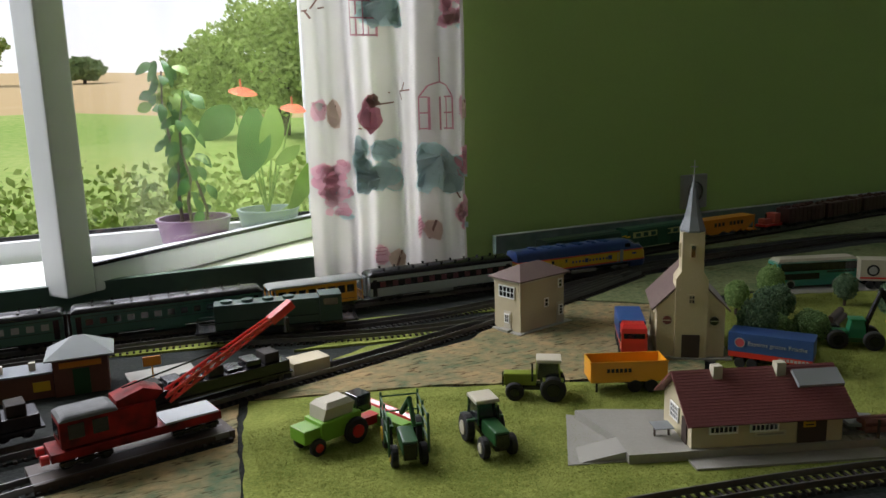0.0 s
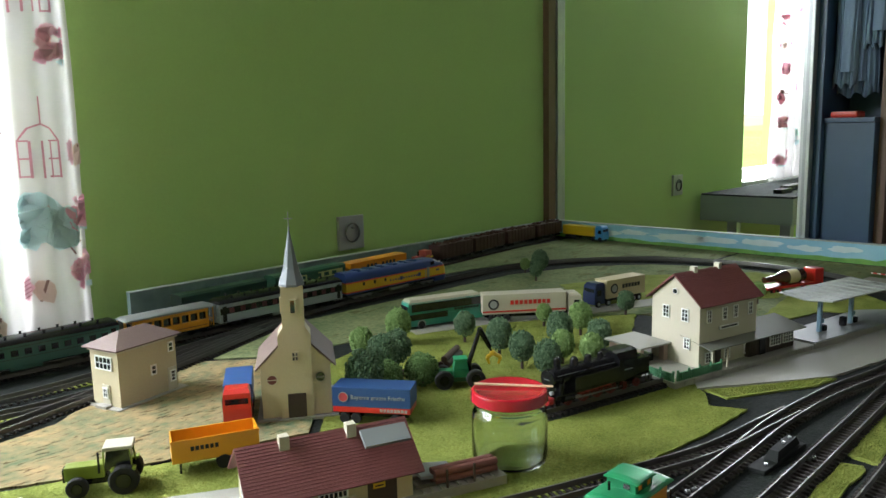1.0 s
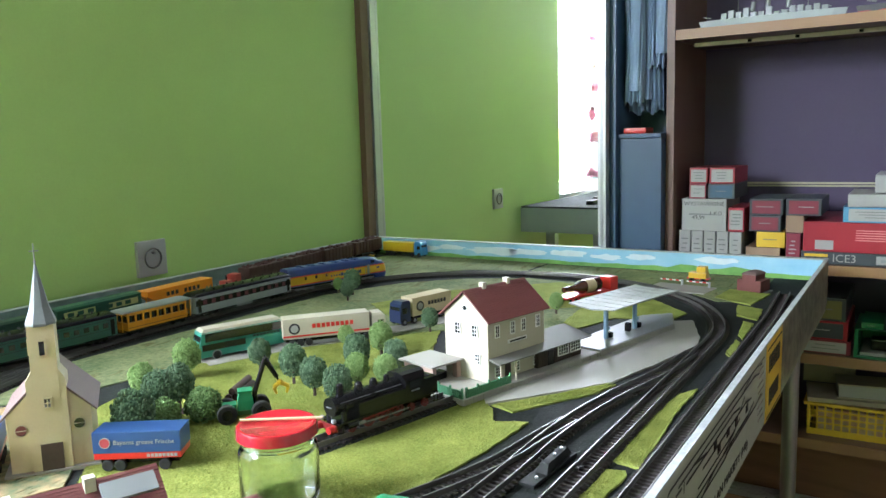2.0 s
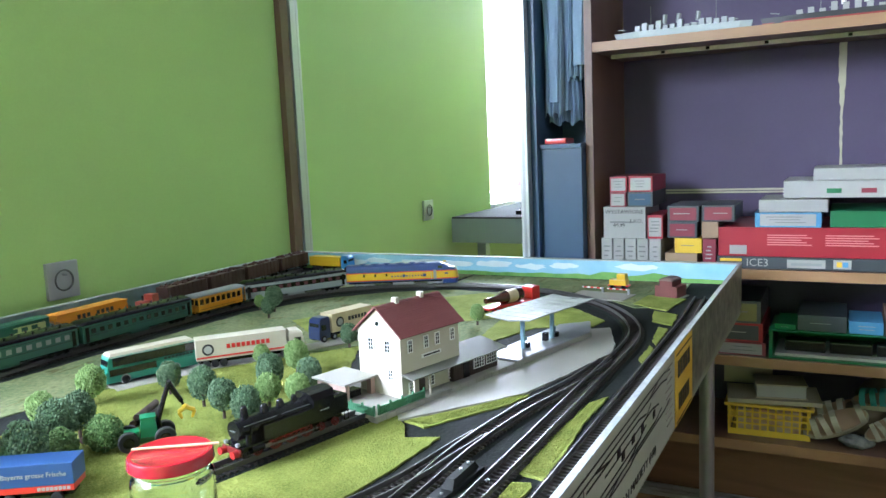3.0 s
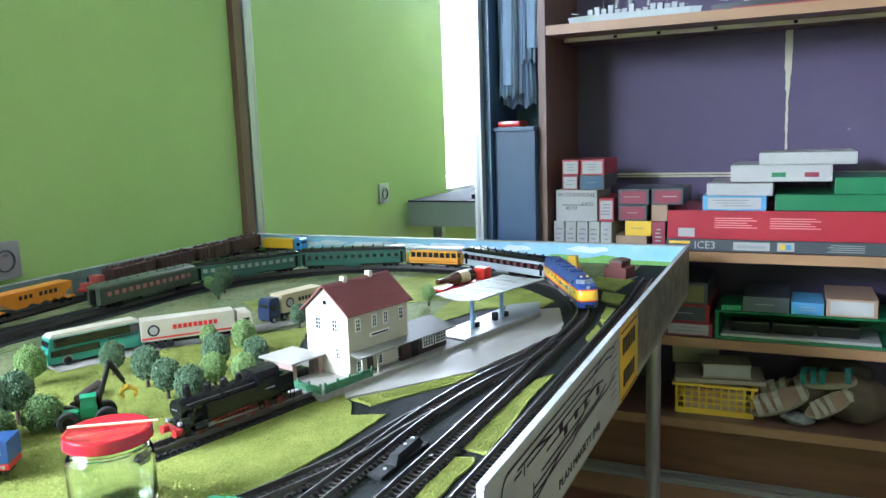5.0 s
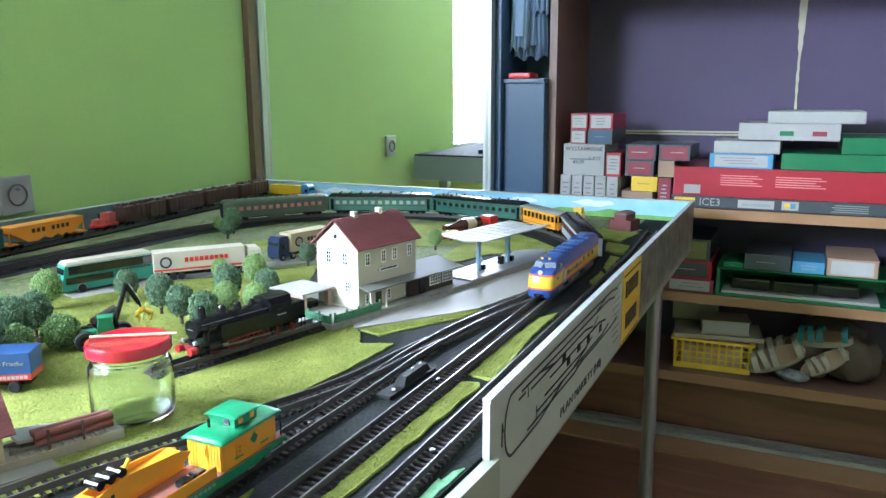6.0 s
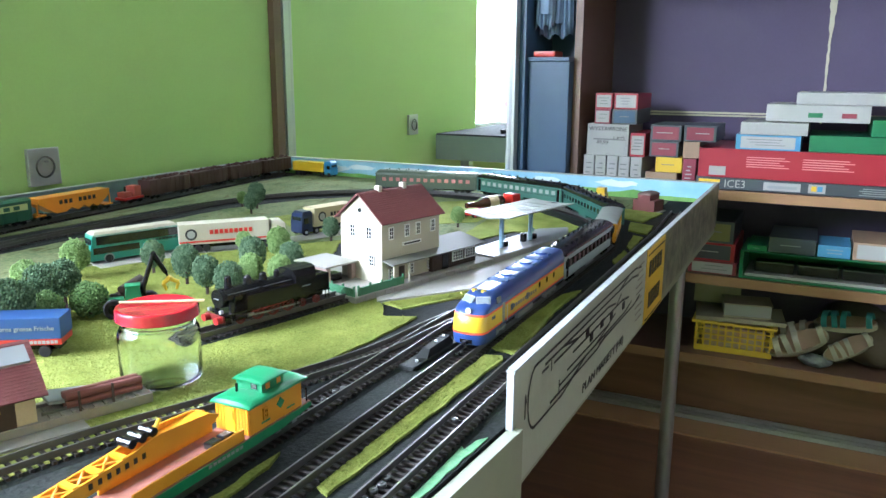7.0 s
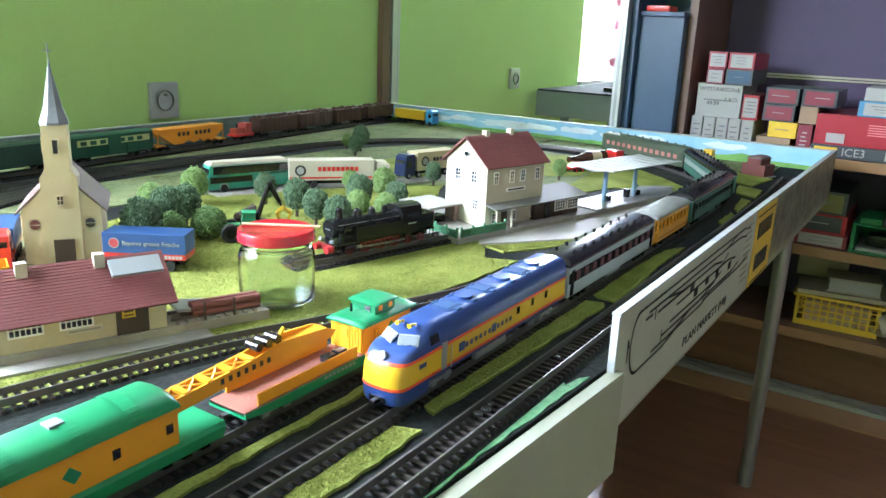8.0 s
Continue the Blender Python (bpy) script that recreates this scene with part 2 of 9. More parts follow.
def mesh_of(name, bm, material, smooth=False):
    me = bpy.data.meshes.new(name)
    bmesh.ops.recalc_face_normals(bm, faces=bm.faces)
    bm.to_mesh(me)
    bm.free()
    if smooth:
        for p in me.polygons:
            p.use_smooth = True
        me.set_sharp_from_angle(angle=radians(38))
    me.materials.append(material)
    return me


def part(name, bm, material, parent, label="", smooth=False, m=None):
    ob = new(name, mesh_of(name, bm, material, smooth))
    ob.parent = parent
    if m is not None:
        ob.matrix_basis = m
    return tagged(ob, label)


def again(ob, m):
    """One more piece on the same mesh, under the same thing."""
    o = new(ob.name.split(".")[0], ob.data)
    o.parent = ob.parent
    o.matrix_basis = m
    return o


def thing(name, m, label, category, group="", kind=""):
    ob = new(name)
    ob.empty_display_size = 0.02
    ob.matrix_basis = m
    return tagged(ob, label, category, group, kind)


def single(name, bm, material, label, category, m=None, group="", kind="", smooth=False):
    ob = new(name, mesh_of(name, bm, material, smooth))
    if m is not None:
        ob.matrix_basis = m
    return tagged(ob, label, category, group, kind)


def structure(name, bm, material, label=""):
    return tagged(new(name, mesh_of(name, bm, material)), label or name.replace("_", " "), "", "", "structure")


def writing(name, text, size, material, parent, m, depth=0.0002):
    """Letters as a mesh, in the built-in font, lying in the x, y plane of m."""
    cu = bpy.data.curves.new(name, "FONT")
    cu.body, cu.size, cu.extrude, cu.align_x, cu.align_y = text, size, depth, "CENTER", "CENTER"
    cu.resolution_u = 2
    tmp = bpy.data.objects.new(name, cu)
    scene.collection.objects.link(tmp)
    me = bpy.data.meshes.new_from_object(tmp.evaluated_get(bpy.context.evaluated_depsgraph_get()))
    bpy.data.objects.remove(tmp)
    me.materials.clear()
    me.materials.append(material)
    ob = new(name, me)
    ob.parent = parent
    ob.matrix_basis = m
    return ob


TOP = 0.560   # the layout board's surface
RAILTOP = 0.569

# ---- the room ----
# beige of the unseen wall behind, chosen for how much light it bounces
BOUNCE_BEIGE = mat("beige_wall_paint", (0.36, 0.33, 0.27), 0.7, vary=0.05, grain=150)
YW = 1.31  # the green wall's face


def wall_with_hole(name, x0, x1, y0, y1, z1, hx0, hx1, hz0, hz1, material, label):
    """A wall along x with one opening through it."""
    bm = bmesh.new()
    bx(bm, x0, hx0, y0, y1, 0, z1)
    bx(bm, hx1, x1, y0, y1, 0, z1)
    bx(bm, hx0, hx1, y0, y1, 0, hz0)
    bx(bm, hx0, hx1, y0, y1, hz1, z1)
    return structure(name, bm, material, label)


wall_with_hole("wall_north", -2.6, 2.05, YW, YW + 0.40, 2.6, -1.6, 0.62, 0.555, 1.95, WALL_GREEN, "bright green painted wall with a deep window")
wall_with_hole("wall_north_beyond", 2.05, 4.6, YW, YW + 0.12, 2.6, 3.36, 4.2, 0.60, 1.95, WALL_GREEN, "green painted wall of the space beyond with a window")
# west and south walls and ceiling are added out of view for bounced light
structure("wall_west", box(-2.8, -2.6, -2.6, YW + 0.4, 0, 2.6), WALL_GREEN, "green painted wall")
structure("wall_south", box(-2.8, 4.8, -2.8, -2.6, 0, 2.6), BOUNCE_BEIGE, "unseen beige wall behind, toned for bounced light")
structure("wall_east", box(4.6, 4.8, -2.6, YW + 0.4, 0, 2.6), WALL_GREEN, "green painted end wall")
structure("wall_purple", box(2.392, 2.46, -2.6, 0.60, 0, 2.6), PURPLE, "purple painted wall at the back of the shelves")
structure("floor", box(-2.8, 4.8, -2.8, YW + 0.4, -0.1, 0.0), FLOOR_WOOD, "dark brown laminate floor")
structure("ceiling", box(-2.8, 4.8, -2.8, YW + 0.4, 2.6, 2.7), WHITE, "unseen white ceiling that bounces light")


def wall_socket(x, z):
    t = thing("wall_socket", pose(x, YW, z), "silver-grey square wall socket with an earth pin", "socket", "sockets on the green wall")
    part("frame", box(-0.0345, 0.0345, -0.009, 0, -0.0365, 0.0365, None, 0.003), ALU, t, "silver frame")
    dish = bmesh.new()
    lathe(dish, [(0.0215, 0.0), (0.0190, 0.002), (0.0178, -0.0045), (0.0, -0.0045)], 28, pose(0, -0.0115, 0, 90, 0, 0))
    part("socket_well", dish, mat("dull_dark_steel", (0.10, 0.10, 0.10), 0.45, 0.5, vary=0.1), t, "dark round well")
    part("earth_pin", cyl(bmesh.new(), 0.0024, 0.012, pose(0, -0.006, 0.011, 90, 0, 0), 10), STEEL, t)
    for dx in (-0.0095, 0.0095):
        part("contact_hole", cyl(bmesh.new(), 0.0027, 0.001, pose(dx, -0.0072, -0.002, 90, 0, 0), 10), BLACK, t)


wall_socket(1.279, 0.645)
wall_socket(2.784, 0.646)

# the two posts of the opening and the wooden strip in the corner
structure("trim_corner_strip", box(1.986, 2.018, YW - 0.020, YW - 0.001, 0.4, 2.6), BROWN_WOOD, "brown wooden strip in the corner")
for i, y in ((1, 1.297), (2, 0.624)):
    p = thing(f"door_{i}", pose(2.037 if i == 1 else 2.03, y, 0), "aluminium sliding-door post", "", "", "structure")
    part("profile", box(-0.012, 0.012, -0.010, 0.010, 0, 2.6, None, 0.002), ALU, p)
    part("second_profile", box(0.0135, 0.024, -0.009, 0.009, 0, 2.6, None, 0.002), ALU, p)
    part("groove", box(-0.0135, -0.0125, -0.003, 0.003, 0, 2.6), STEEL, p)
b = thing("track_rail", pose(2.03, 0, 0), "double aluminium sliding-door rail on the floor", "rail", "", "structure")
part("base", box(0.0855, 0.146, -2.5, 0.478, 0.0, 0.004), BROWN_WOOD, b, "dark rail bed")
part("threshold", box(0.0, 0.085, -2.5, 0.62, 0.0, 0.005, None, 0.001), SHELF_WOOD, b, "pale wooden threshold")
for dx in (0.092, 0.112, 0.138):
    part("rib", box(dx - 0.003, dx + 0.003, -2.5, 0.477, 0.004, 0.014), ALU, b)

# ---- the window behind the layout ----
single("window_sill_board", box(-1.58, 0.60, YW - 0.02, 1.60, 0.556, 0.586, None, 0.004), WHITE, "white inner window sill", "window sill", kind="structure")
w = thing("window_1", pose(0, 1.66, 0), "white plastic window, one sash open inward", "window", "", "structure")
fr = bmesh.new()
for a in ((-1.6, 0.62, -0.035, 0.035, 0.556, 0.62), (-1.6, 0.62, -0.035, 0.035, 1.88, 1.95), (-1.6, -1.53, -0.035, 0.035, 0.62, 1.88), (0.55, 0.62, -0.035, 0.035, 0.62, 1.88), (-0.53, -0.45, -0.035, 0.035, 0.62, 1.88)):
    bx(fr, *a)
part("window_frame", fr, PVC, w)
part("seal", box(-0.45, 0.55, -0.040, -0.0355, 0.624, 0.632), BLACK, w, "black rubber seal")
part("pane", box(-1.53, -0.53, -0.006, 0.006, 0.62, 1.88), GLASS, w).visible_shadow = False
sash = part("sash", bmesh.new(), PVC, w, "open sash")
sash.matrix_basis = pose(0.575, -0.045, 0, 0, 0, 34.5)
sb = bmesh.new()
for a in ((-0.638, -0.592, -0.02, 0.03, 0.590, 1.90), (-0.05, 0.0, -0.02, 0.03, 0.590, 1.90), (-0.592, -0.05, -0.02, 0.03, 0.590, 0.628), (-0.592, -0.05, -0.02, 0.03, 1.83, 1.90)):
    bx(sb, *a, None, 0.004)
me = mesh_of("sash", sb, PVC)
sash.data = me
part("gasket", box(-0.592, -0.05, -0.022, -0.014, 0.628, 0.633), BLACK, sash, "black gasket")
part("pane", box(-0.592, -0.05, 0.0, 0.008, 0.633, 1.83), GLASS, sash).visible_shadow = False

w2 = thing("window_2", pose(0, 1.40, 0), "white window in bright daylight", "window", "", "structure")
fr = bmesh.new()
for a in ((3.36, 4.2, -0.03, 0.03, 0.60, 0.66), (3.36, 4.2, -0.03, 0.03, 1.89, 1.95), (3.36, 3.42, -0.03, 0.03, 0.66, 1.89), (4.14, 4.2, -0.03, 0.03, 0.66, 1.89)):
    bx(fr, *a)
part("window_frame", fr, PVC, w2)
part("window_sill", box(3.36, 4.2, -0.11, -0.031, 0.601, 0.62), WHITE, w2)


def curtain(x0, x1, y, z0, z1, seed, folds, prints):
    """A hanging curtain with folds, and its printed motifs as thin patches on the cloth."""
    rnd = random.Random(seed)
    ph = rnd.random() * 6

    def off(u, v):
        return 0.020 * math.sin(u * folds * 2 * math.pi + ph) * (0.6 + 0.4 * v) + 0.008 * math.sin(u * folds * 4.7 * math.pi + 1 + ph)

    nx, nz = 120, 24
    bm = bmesh.new()
    vs = [[bm.verts.new((x0 + (x1 - x0) * (i / nx), y + off(i / nx, 1 - k / nz) + 0.004 * math.sin(k * 0.9 + i * 0.05), z0 + (z1 - z0) * k / nz)) for i in range(nx + 1)] for k in range(nz + 1)]
    for k in range(nz):
        for i in range(nx):
            bm.faces.new((vs[k][i], vs[k][i + 1], vs[k + 1][i + 1], vs[k + 1][i]))
    c = thing("curtain", pose(0, 0, 0), "white curtain printed with roses, birds, butterflies and cages", "curtain", "printed curtains")
    part("cloth", bm, CLOTH, c, smooth=True)

    def patch(cx, cz, shape, material, n=14):
        """A motif that follows the folds just before the cloth."""
        for piece in shape:
            bm = bmesh.new()
            pts = []
            for px, pz in piece:
                x, z = cx + px, cz + pz
                u = min(1, max(0, (x - x0) / (x1 - x0)))
                pts.append(bm.verts.new((x0 + (x1 - x0) * u, y + off(u, 1 - (z - z0) / (z1 - z0)) - 0.006, z)))
            if len(pts) > 2:
                bm.faces.new(pts)
            part("printed_motif" if len(shape) == 1 else "printed_line", bm, material, c)

    def blob(r, k=12, sx=1.0, sz=1.0):
        return [(sx * r * (1 + 0.25 * rnd.uniform(-1, 1)) * math.cos(2 * math.pi * i / k), sz * r * (1 + 0.25 * rnd.uniform(-1, 1)) * math.sin(2 * math.pi * i / k)) for i in range(k)]

    def bar(ax, az, b_x, bz, w=0.0012):
        d = Vector((b_x - ax, bz - az)).normalized() * w
        n = Vector((-d.y, d.x))
        return [(ax + n.x, az + n.y), (b_x + n.x, bz + n.y), (b_x - n.x, bz - n.y), (ax - n.x, az - n.y)]

    for kind, cx, cz in prints:
        if kind == "cage":
            s = [bar(-0.022, k * 0.026 - 0.03, 0.022, k * 0.026 - 0.03) for k in range(3)] + [bar(-0.022 + k * 0.011, -0.032, -0.022 + k * 0.011, 0.022) for k in range(5)]
            s += [bar(-0.022, 0.022, -0.012, 0.04), bar(-0.012, 0.04, 0.0, 0.046), bar(0.022, 0.022, 0.012, 0.04), bar(0.012, 0.04, 0, 0.046), bar(0, 0.046, 0, 0.085, 0.0008)]
            patch(cx, cz, s, INK_ROSE)
        elif kind == "rose":
            for j in range(20):
                patch(cx + rnd.uniform(-0.018, 0.018), cz + rnd.uniform(-0.020, 0.020), [blob(rnd.uniform(0.005, 0.011))], ROSE if j % 2 else INK_PINK)
            patch(cx + 0.014, cz - 0.026, [blob(0.007, 10, 1.5, 0.7)], INK_TEAL)
        elif kind == "teal":
            for j in range(26):
                patch(cx + rnd.uniform(-0.030, 0.030), cz + rnd.uniform(-0.032, 0.032), [blob(rnd.uniform(0.010, 0.018))], INK_TEAL)
        elif kind == "bird":
            patch(cx, cz, [blob(0.022, 16, 0.8, 1.2)], INK_ROSE)
            patch(cx - 0.004, cz - 0.004, [blob(0.013, 14, 0.8, 1.2)], ROSE)
            patch(cx + 0.006, cz + 0.024, [blob(0.011)], INK_BROWN)
            patch(cx + 0.009, cz + 0.023, [blob(0.005)], CLOTH)
            patch(cx, cz, [bar(0.008, 0.016, 0.03, 0.02), bar(-0.02, -0.02, 0.01, -0.024)], INK_BROWN)
        elif kind == "butterfly":
            patch(cx - 0.010, cz, [blob(0.014, 12, 0.7, 1.4)], INK_PINK)
            for k in range(5):
                patch(cx - 0.010, cz - 0.012 + k * 0.006, [bar(-0.009, 0, 0.008, 0.001, 0.0008)], INK_ROSE)
            patch(cx + 0.010, cz - 0.006, [blob(0.014, 12, 0.7, 1.4)], INK_TAN)
            patch(cx + 0.010, cz - 0.006, [bar(-0.004, -0.016, 0.003, 0.018)], INK_BROWN)
        elif kind == "twig":
            patch(cx, cz, [bar(-0.02, 0, 0.02, 0.004), bar(0, 0.002, 0.01, 0.016), bar(-0.006, 0, 0.0, -0.012)], INK_BROWN)
    return c


CLOTH = mat("white_curtain_cloth", (0.70, 0.685, 0.68), 0.85, vary=0.05, grain=300, bump=0.1, second=(0.75, 0.71, 0.69), big=9)
nt = CLOTH.node_tree
tr = nt.nodes.new("ShaderNodeBsdfTranslucent")
tr.inputs[0].default_value = (0.62, 0.60, 0.60, 1)
ms = nt.nodes.new("ShaderNodeMixShader")
ms.inputs[0].default_value = 0.35
nt.links.new(nt.nodes["Principled BSDF"].outputs[0], ms.inputs[1])
nt.links.new(tr.outputs[0], ms.inputs[2])
nt.links.new(ms.outputs[0], nt.nodes["Material Output"].inputs[0])
INK_ROSE = mat("dusky_rose_print", (0.56, 0.24, 0.30), 0.85, vary=0.25)
ROSE = mat("rose_print", (0.78, 0.42, 0.52), 0.85, vary=0.25)
INK_PINK = mat("pink_print", (0.82, 0.52, 0.60), 0.85, vary=0.2)
INK_TEAL = mat("pale_teal_print", (0.60, 0.76, 0.77), 0.85, vary=0.12)
INK_TAN = mat("tan_print", (0.62, 0.47, 0.40), 0.85, vary=0.25)
INK_BROWN = mat("brown_print", (0.26, 0.15, 0.13), 0.85, vary=0.3)
for m_ in (INK_ROSE, ROSE, INK_PINK, INK_TEAL, INK_TAN, INK_BROWN):
    # the prints are dyed cloth: they let light through as the curtain does
    nt = m_.node_tree
    tr = nt.nodes.new("ShaderNodeBsdfTranslucent")
    ms = nt.nodes.new("ShaderNodeMixShader")
    ms.inputs[0].default_value = 0.4
    nt.links.new(nt.nodes["Mix"].outputs[2], tr.inputs[0])
    nt.links.new(nt.nodes["Principled BSDF"].outputs[0], ms.inputs[1])
    nt.links.new(tr.outputs[0], ms.inputs[2])
    nt.links.new(ms.outputs[0], nt.nodes["Material Output"].inputs[0])
curtain(0.425, 0.705, 1.235, 0.565, 2.15, 3, 3.0, [
    ("cage", 0.640, 0.835), ("cage", 0.520, 0.985), ("bird", 0.525, 0.83), ("teal", 0.640, 0.74), ("teal", 0.525, 0.75), ("rose", 0.455, 0.70), ("rose", 0.45, 0.74),
    ("butterfly", 0.62, 0.64), ("butterfly", 0.545, 0.60), ("butterfly", 0.45, 0.84), ("twig", 0.67, 0.70), ("twig", 0.57, 0.865), ("teal", 0.55, 1.0), ("rose", 0.69, 0.66),
    ("butterfly", 0.69, 0.84), ("rose", 0.665, 0.995), ("twig", 0.435, 0.99), ("teal", 0.60, 1.10), ("cage", 0.645, 1.07), ("rose", 0.48, 1.12), ("bird", 0.55, 1.17), ("rose", 0.69, 0.75)])
curtain(3.58, 3.95, 1.265, 0.62, 2.15, 8, 3.5, [("rose", 3.61, 0.70), ("rose", 3.62, 0.86), ("bird", 3.61, 0.96), ("rose", 3.63, 1.08), ("butterfly", 3.61, 1.18), ("rose", 3.61, 1.28), ("rose", 3.66, 0.72), ("rose", 3.75, 1.0), ("teal", 3.78, 0.8), ("bird", 3.7, 1.2), ("rose", 3.8, 1.35), ("rose", 3.68, 1.42), ("butterfly", 3.66, 0.9)])
single("curtain_rail", box(-1.6, 0.95, 1.22, 1.25, 2.15, 2.18), WHITE, "white curtain rail fixed to the wall", "curtain rail")
single("curtain_rail", box(3.1, 4.4, 1.24, 1.27, 2.15, 2.18), WHITE, "white curtain rail fixed to the wall", "curtain rail")

# ---- outside ----
bm = bmesh.new()
N = 40
gv = []
for k in range(N + 1):
    d = (k / N) ** 2.2 * 160
    gv.append([bm.verts.new(((i / 20 - 1) * (60 + d * 1.3), 1.75 + d, -0.35 + 0.052 * d + 0.4 * noise.noise((i * 0.6, k * 0.5, 0)) * min(1, d / 20))) for i in range(41)])
for k in range(N):
    for i in range(40):
        bm.faces.new((gv[k][i], gv[k][i + 1], gv[k + 1][i + 1], gv[k + 1][i]))
MEADOW = mat("meadow", (0.17, 0.34, 0.06), 0.95, grain=9, bump=0.0, second=(0.40, 0.48, 0.16), spec=0.1, big=0.12)
FIELD = mat("ripe_field", (0.50, 0.38, 0.20), 0.95, grain=2, bump=0.0, second=(0.50, 0.40, 0.21), spec=0.1, big=0.1)
g = structure("ground", bm, MEADOW, "green meadow rising to a ripe field")
g.data.materials.append(FIELD)
for p in g.data.polygons:
    if p.center.y > 21:
        p.material_index = 1
LEAF_MATS = [mat("outdoor_leaf_a", (0.20, 0.29, 0.11), 0.7, vary=0.4, grain=20, big=3), mat("outdoor_leaf_b", (0.30, 0.40, 0.11), 0.7, vary=0.35, grain=20, big=3)]


def leaf_cloud(name, centre, radii, count, size, seed, material):
    """Many small leaves filling an uneven rounded mass."""
    rnd = random.Random(seed)
    vs, fs = [], []
    for _ in range(count):
        d = Vector((rnd.gauss(0, 1), rnd.gauss(0, 1), rnd.gauss(0, 1))).normalized()
        r = (0.72 + 0.33 * noise.noise(d * 2.2 + Vector((seed, 0, 0)))) * rnd.uniform(0.7, 1.1)
        c = Vector((d.x * radii[0], d.y * radii[1], d.z * radii[2])) * r + Vector(centre)
        a, b = Vector((rnd.gauss(0, 1), rnd.gauss(0, 1), rnd.gauss(0, 1))).normalized(), Vector((rnd.gauss(0, 1), rnd.gauss(0, 1), rnd.gauss(0, 1)))
        b = (b - a * b.dot(a)).normalized()
        s = size * rnd.uniform(0.6, 1.4)
        k = len(vs)
        vs += [c - a * s, c + b * s * 0.55, c + a * s, c - b * s * 0.55]
        fs.append((k, k + 1, k + 2, k + 3))
    me = bpy.data.meshes.new(name)
    me.from_pydata(vs, [], fs)
    me.materials.append(material)
    return me


hedge = tagged(new("hedge", leaf_cloud("hedge", (0, 0, 0), (3.2, 0.40, 0.50), 26000, 0.020, 5, mat("hedge_leaf", (0.19, 0.31, 0.06), 0.7, vary=0.4, grain=20, second=(0.46, 0.54, 0.18), big=6))), "sunlit green garden hedge", "hedge", "", "stuff")
hedge.matrix_basis = pose(0.6, 3.3, 0.20)
hedge2 = tagged(new("hedge", hedge.data), "sunlit green garden hedge", "hedge", "", "stuff")
hedge2.matrix_basis = pose(4.6, 3.4, 0.2)
for x, y, h, r, sd in ((3.6, 14, 2.5, 1.5, 1), (2.5, 14.5, 1.7, 1.1, 9), (5.6, 15, 3.2, 1.9, 2), (7.6, 16, 4.0, 2.2, 6), (4.8, 13, 2.0, 1.5, 7), (-6.0, 60, 4.5, 3.4, 3), (1.6, 62, 1.8, 1.6, 4)):
    tr_ = thing("tree", pose(x, y, -0.4 + 0.052 * y), "leafy green garden tree", "tree")
    tb = bmesh.new()
    rod(tb, (0, 0, -0.3), (0.1, 0, h * 0.5), 0.14, 10, 0.09)
    for k in range(4):
        rod(tb, (0.1, 0, h * 0.35 + k * 0.2), (math.cos(k * 1.7) * r * 0.5, math.sin(k * 1.7) * r * 0.5, h * 0.6 + k * 0.25), 0.06, 7, 0.02)
    part("trunk", tb, TRUNK, tr_)
    cr = new("crown", leaf_cloud("crown", (0, 0, h * 0.55), (r, r, h * 0.5), 14000, 0.055 if y < 30 else 0.2, sd, LEAF_MATS[sd % 2]))
    cr.parent = tr_

# ---- the layout table ----
t = thing("layout_table", pose(0, 0, 0), "wooden model railway baseboard on grey steel legs", "table")
part("baseboard", prism(bmesh.new(), [(-1.2, 0.160), (0.55, 0.158), (0.80, 0.142), (2.0, 0.142), (2.0, 1.290), (-1.2, 1.290)], 0.545, TOP), BALLAST, t, "dark painted board")
part("apron_board", box(-1.2, 0.55, 0.146, 0.156, 0.47, TOP - 0.002), BOARD_SIDE, t, "pale green painted apron")
part("apron_board", prism(bmesh.new(), [(0.55, 0.146), (0.80, 0.130), (0.80, 0.140), (0.55, 0.156)], 0.47, TOP - 0.002), BOARD_SIDE, t, "pale green painted apron")
part("apron_board", box(0.8005, 1.99, 0.1389, 0.1417, 0.497, 0.5445), BOARD_SIDE, t, "pale green painted apron")
part("apron_board", box(-1.2, 1.969, 1.20, 1.22, 0.47, 0.5445), BOARD_SIDE, t, "pale green painted apron")
part("apron_board", box(1.97, 1.99, 0.16, 1.20, 0.47, 0.5445), BOARD_SIDE, t, "pale green painted apron")
for x, y in ((1.665, 0.157), (1.665, 1.1), (0.62, 0.62), (-1.0, 0.3), (-1.0, 1.1)):
    part("leg", cyl(bmesh.new(), 0.0128, 0.545, pose(x, y, 0), 24), STEEL, t, "grey steel tube leg", True)


def front_edge(x):
    return 0.158 if x < 0.55 else 0.158 - (x - 0.55) / 0.25 * 0.016 if x < 0.8 else 0.142


# the painted panels that stand round the board
SKY = mat("painted_sky", (0.17, 0.42, 0.62), 0.6, grain=18, bump=0.1, second=(0.38, 0.60, 0.74), big=5)
p = thing("sky_backboard", pose(1.985, 0, 0), "backboard painted with blue sky, white clouds and green hills", "backboard")
part("panel", box(0, 0.012, 0.143, 1.288, TOP - 0.01, 0.602), SKY, p)
CLOUD = mat("painted_cloud", (0.62, 0.70, 0.76), 0.7, grain=60, vary=0.15)
HILL = mat("painted_hills", (0.10, 0.28, 0.06), 0.7, grain=60, second=(0.22, 0.42, 0.10), big=20)
rnd = random.Random(4)


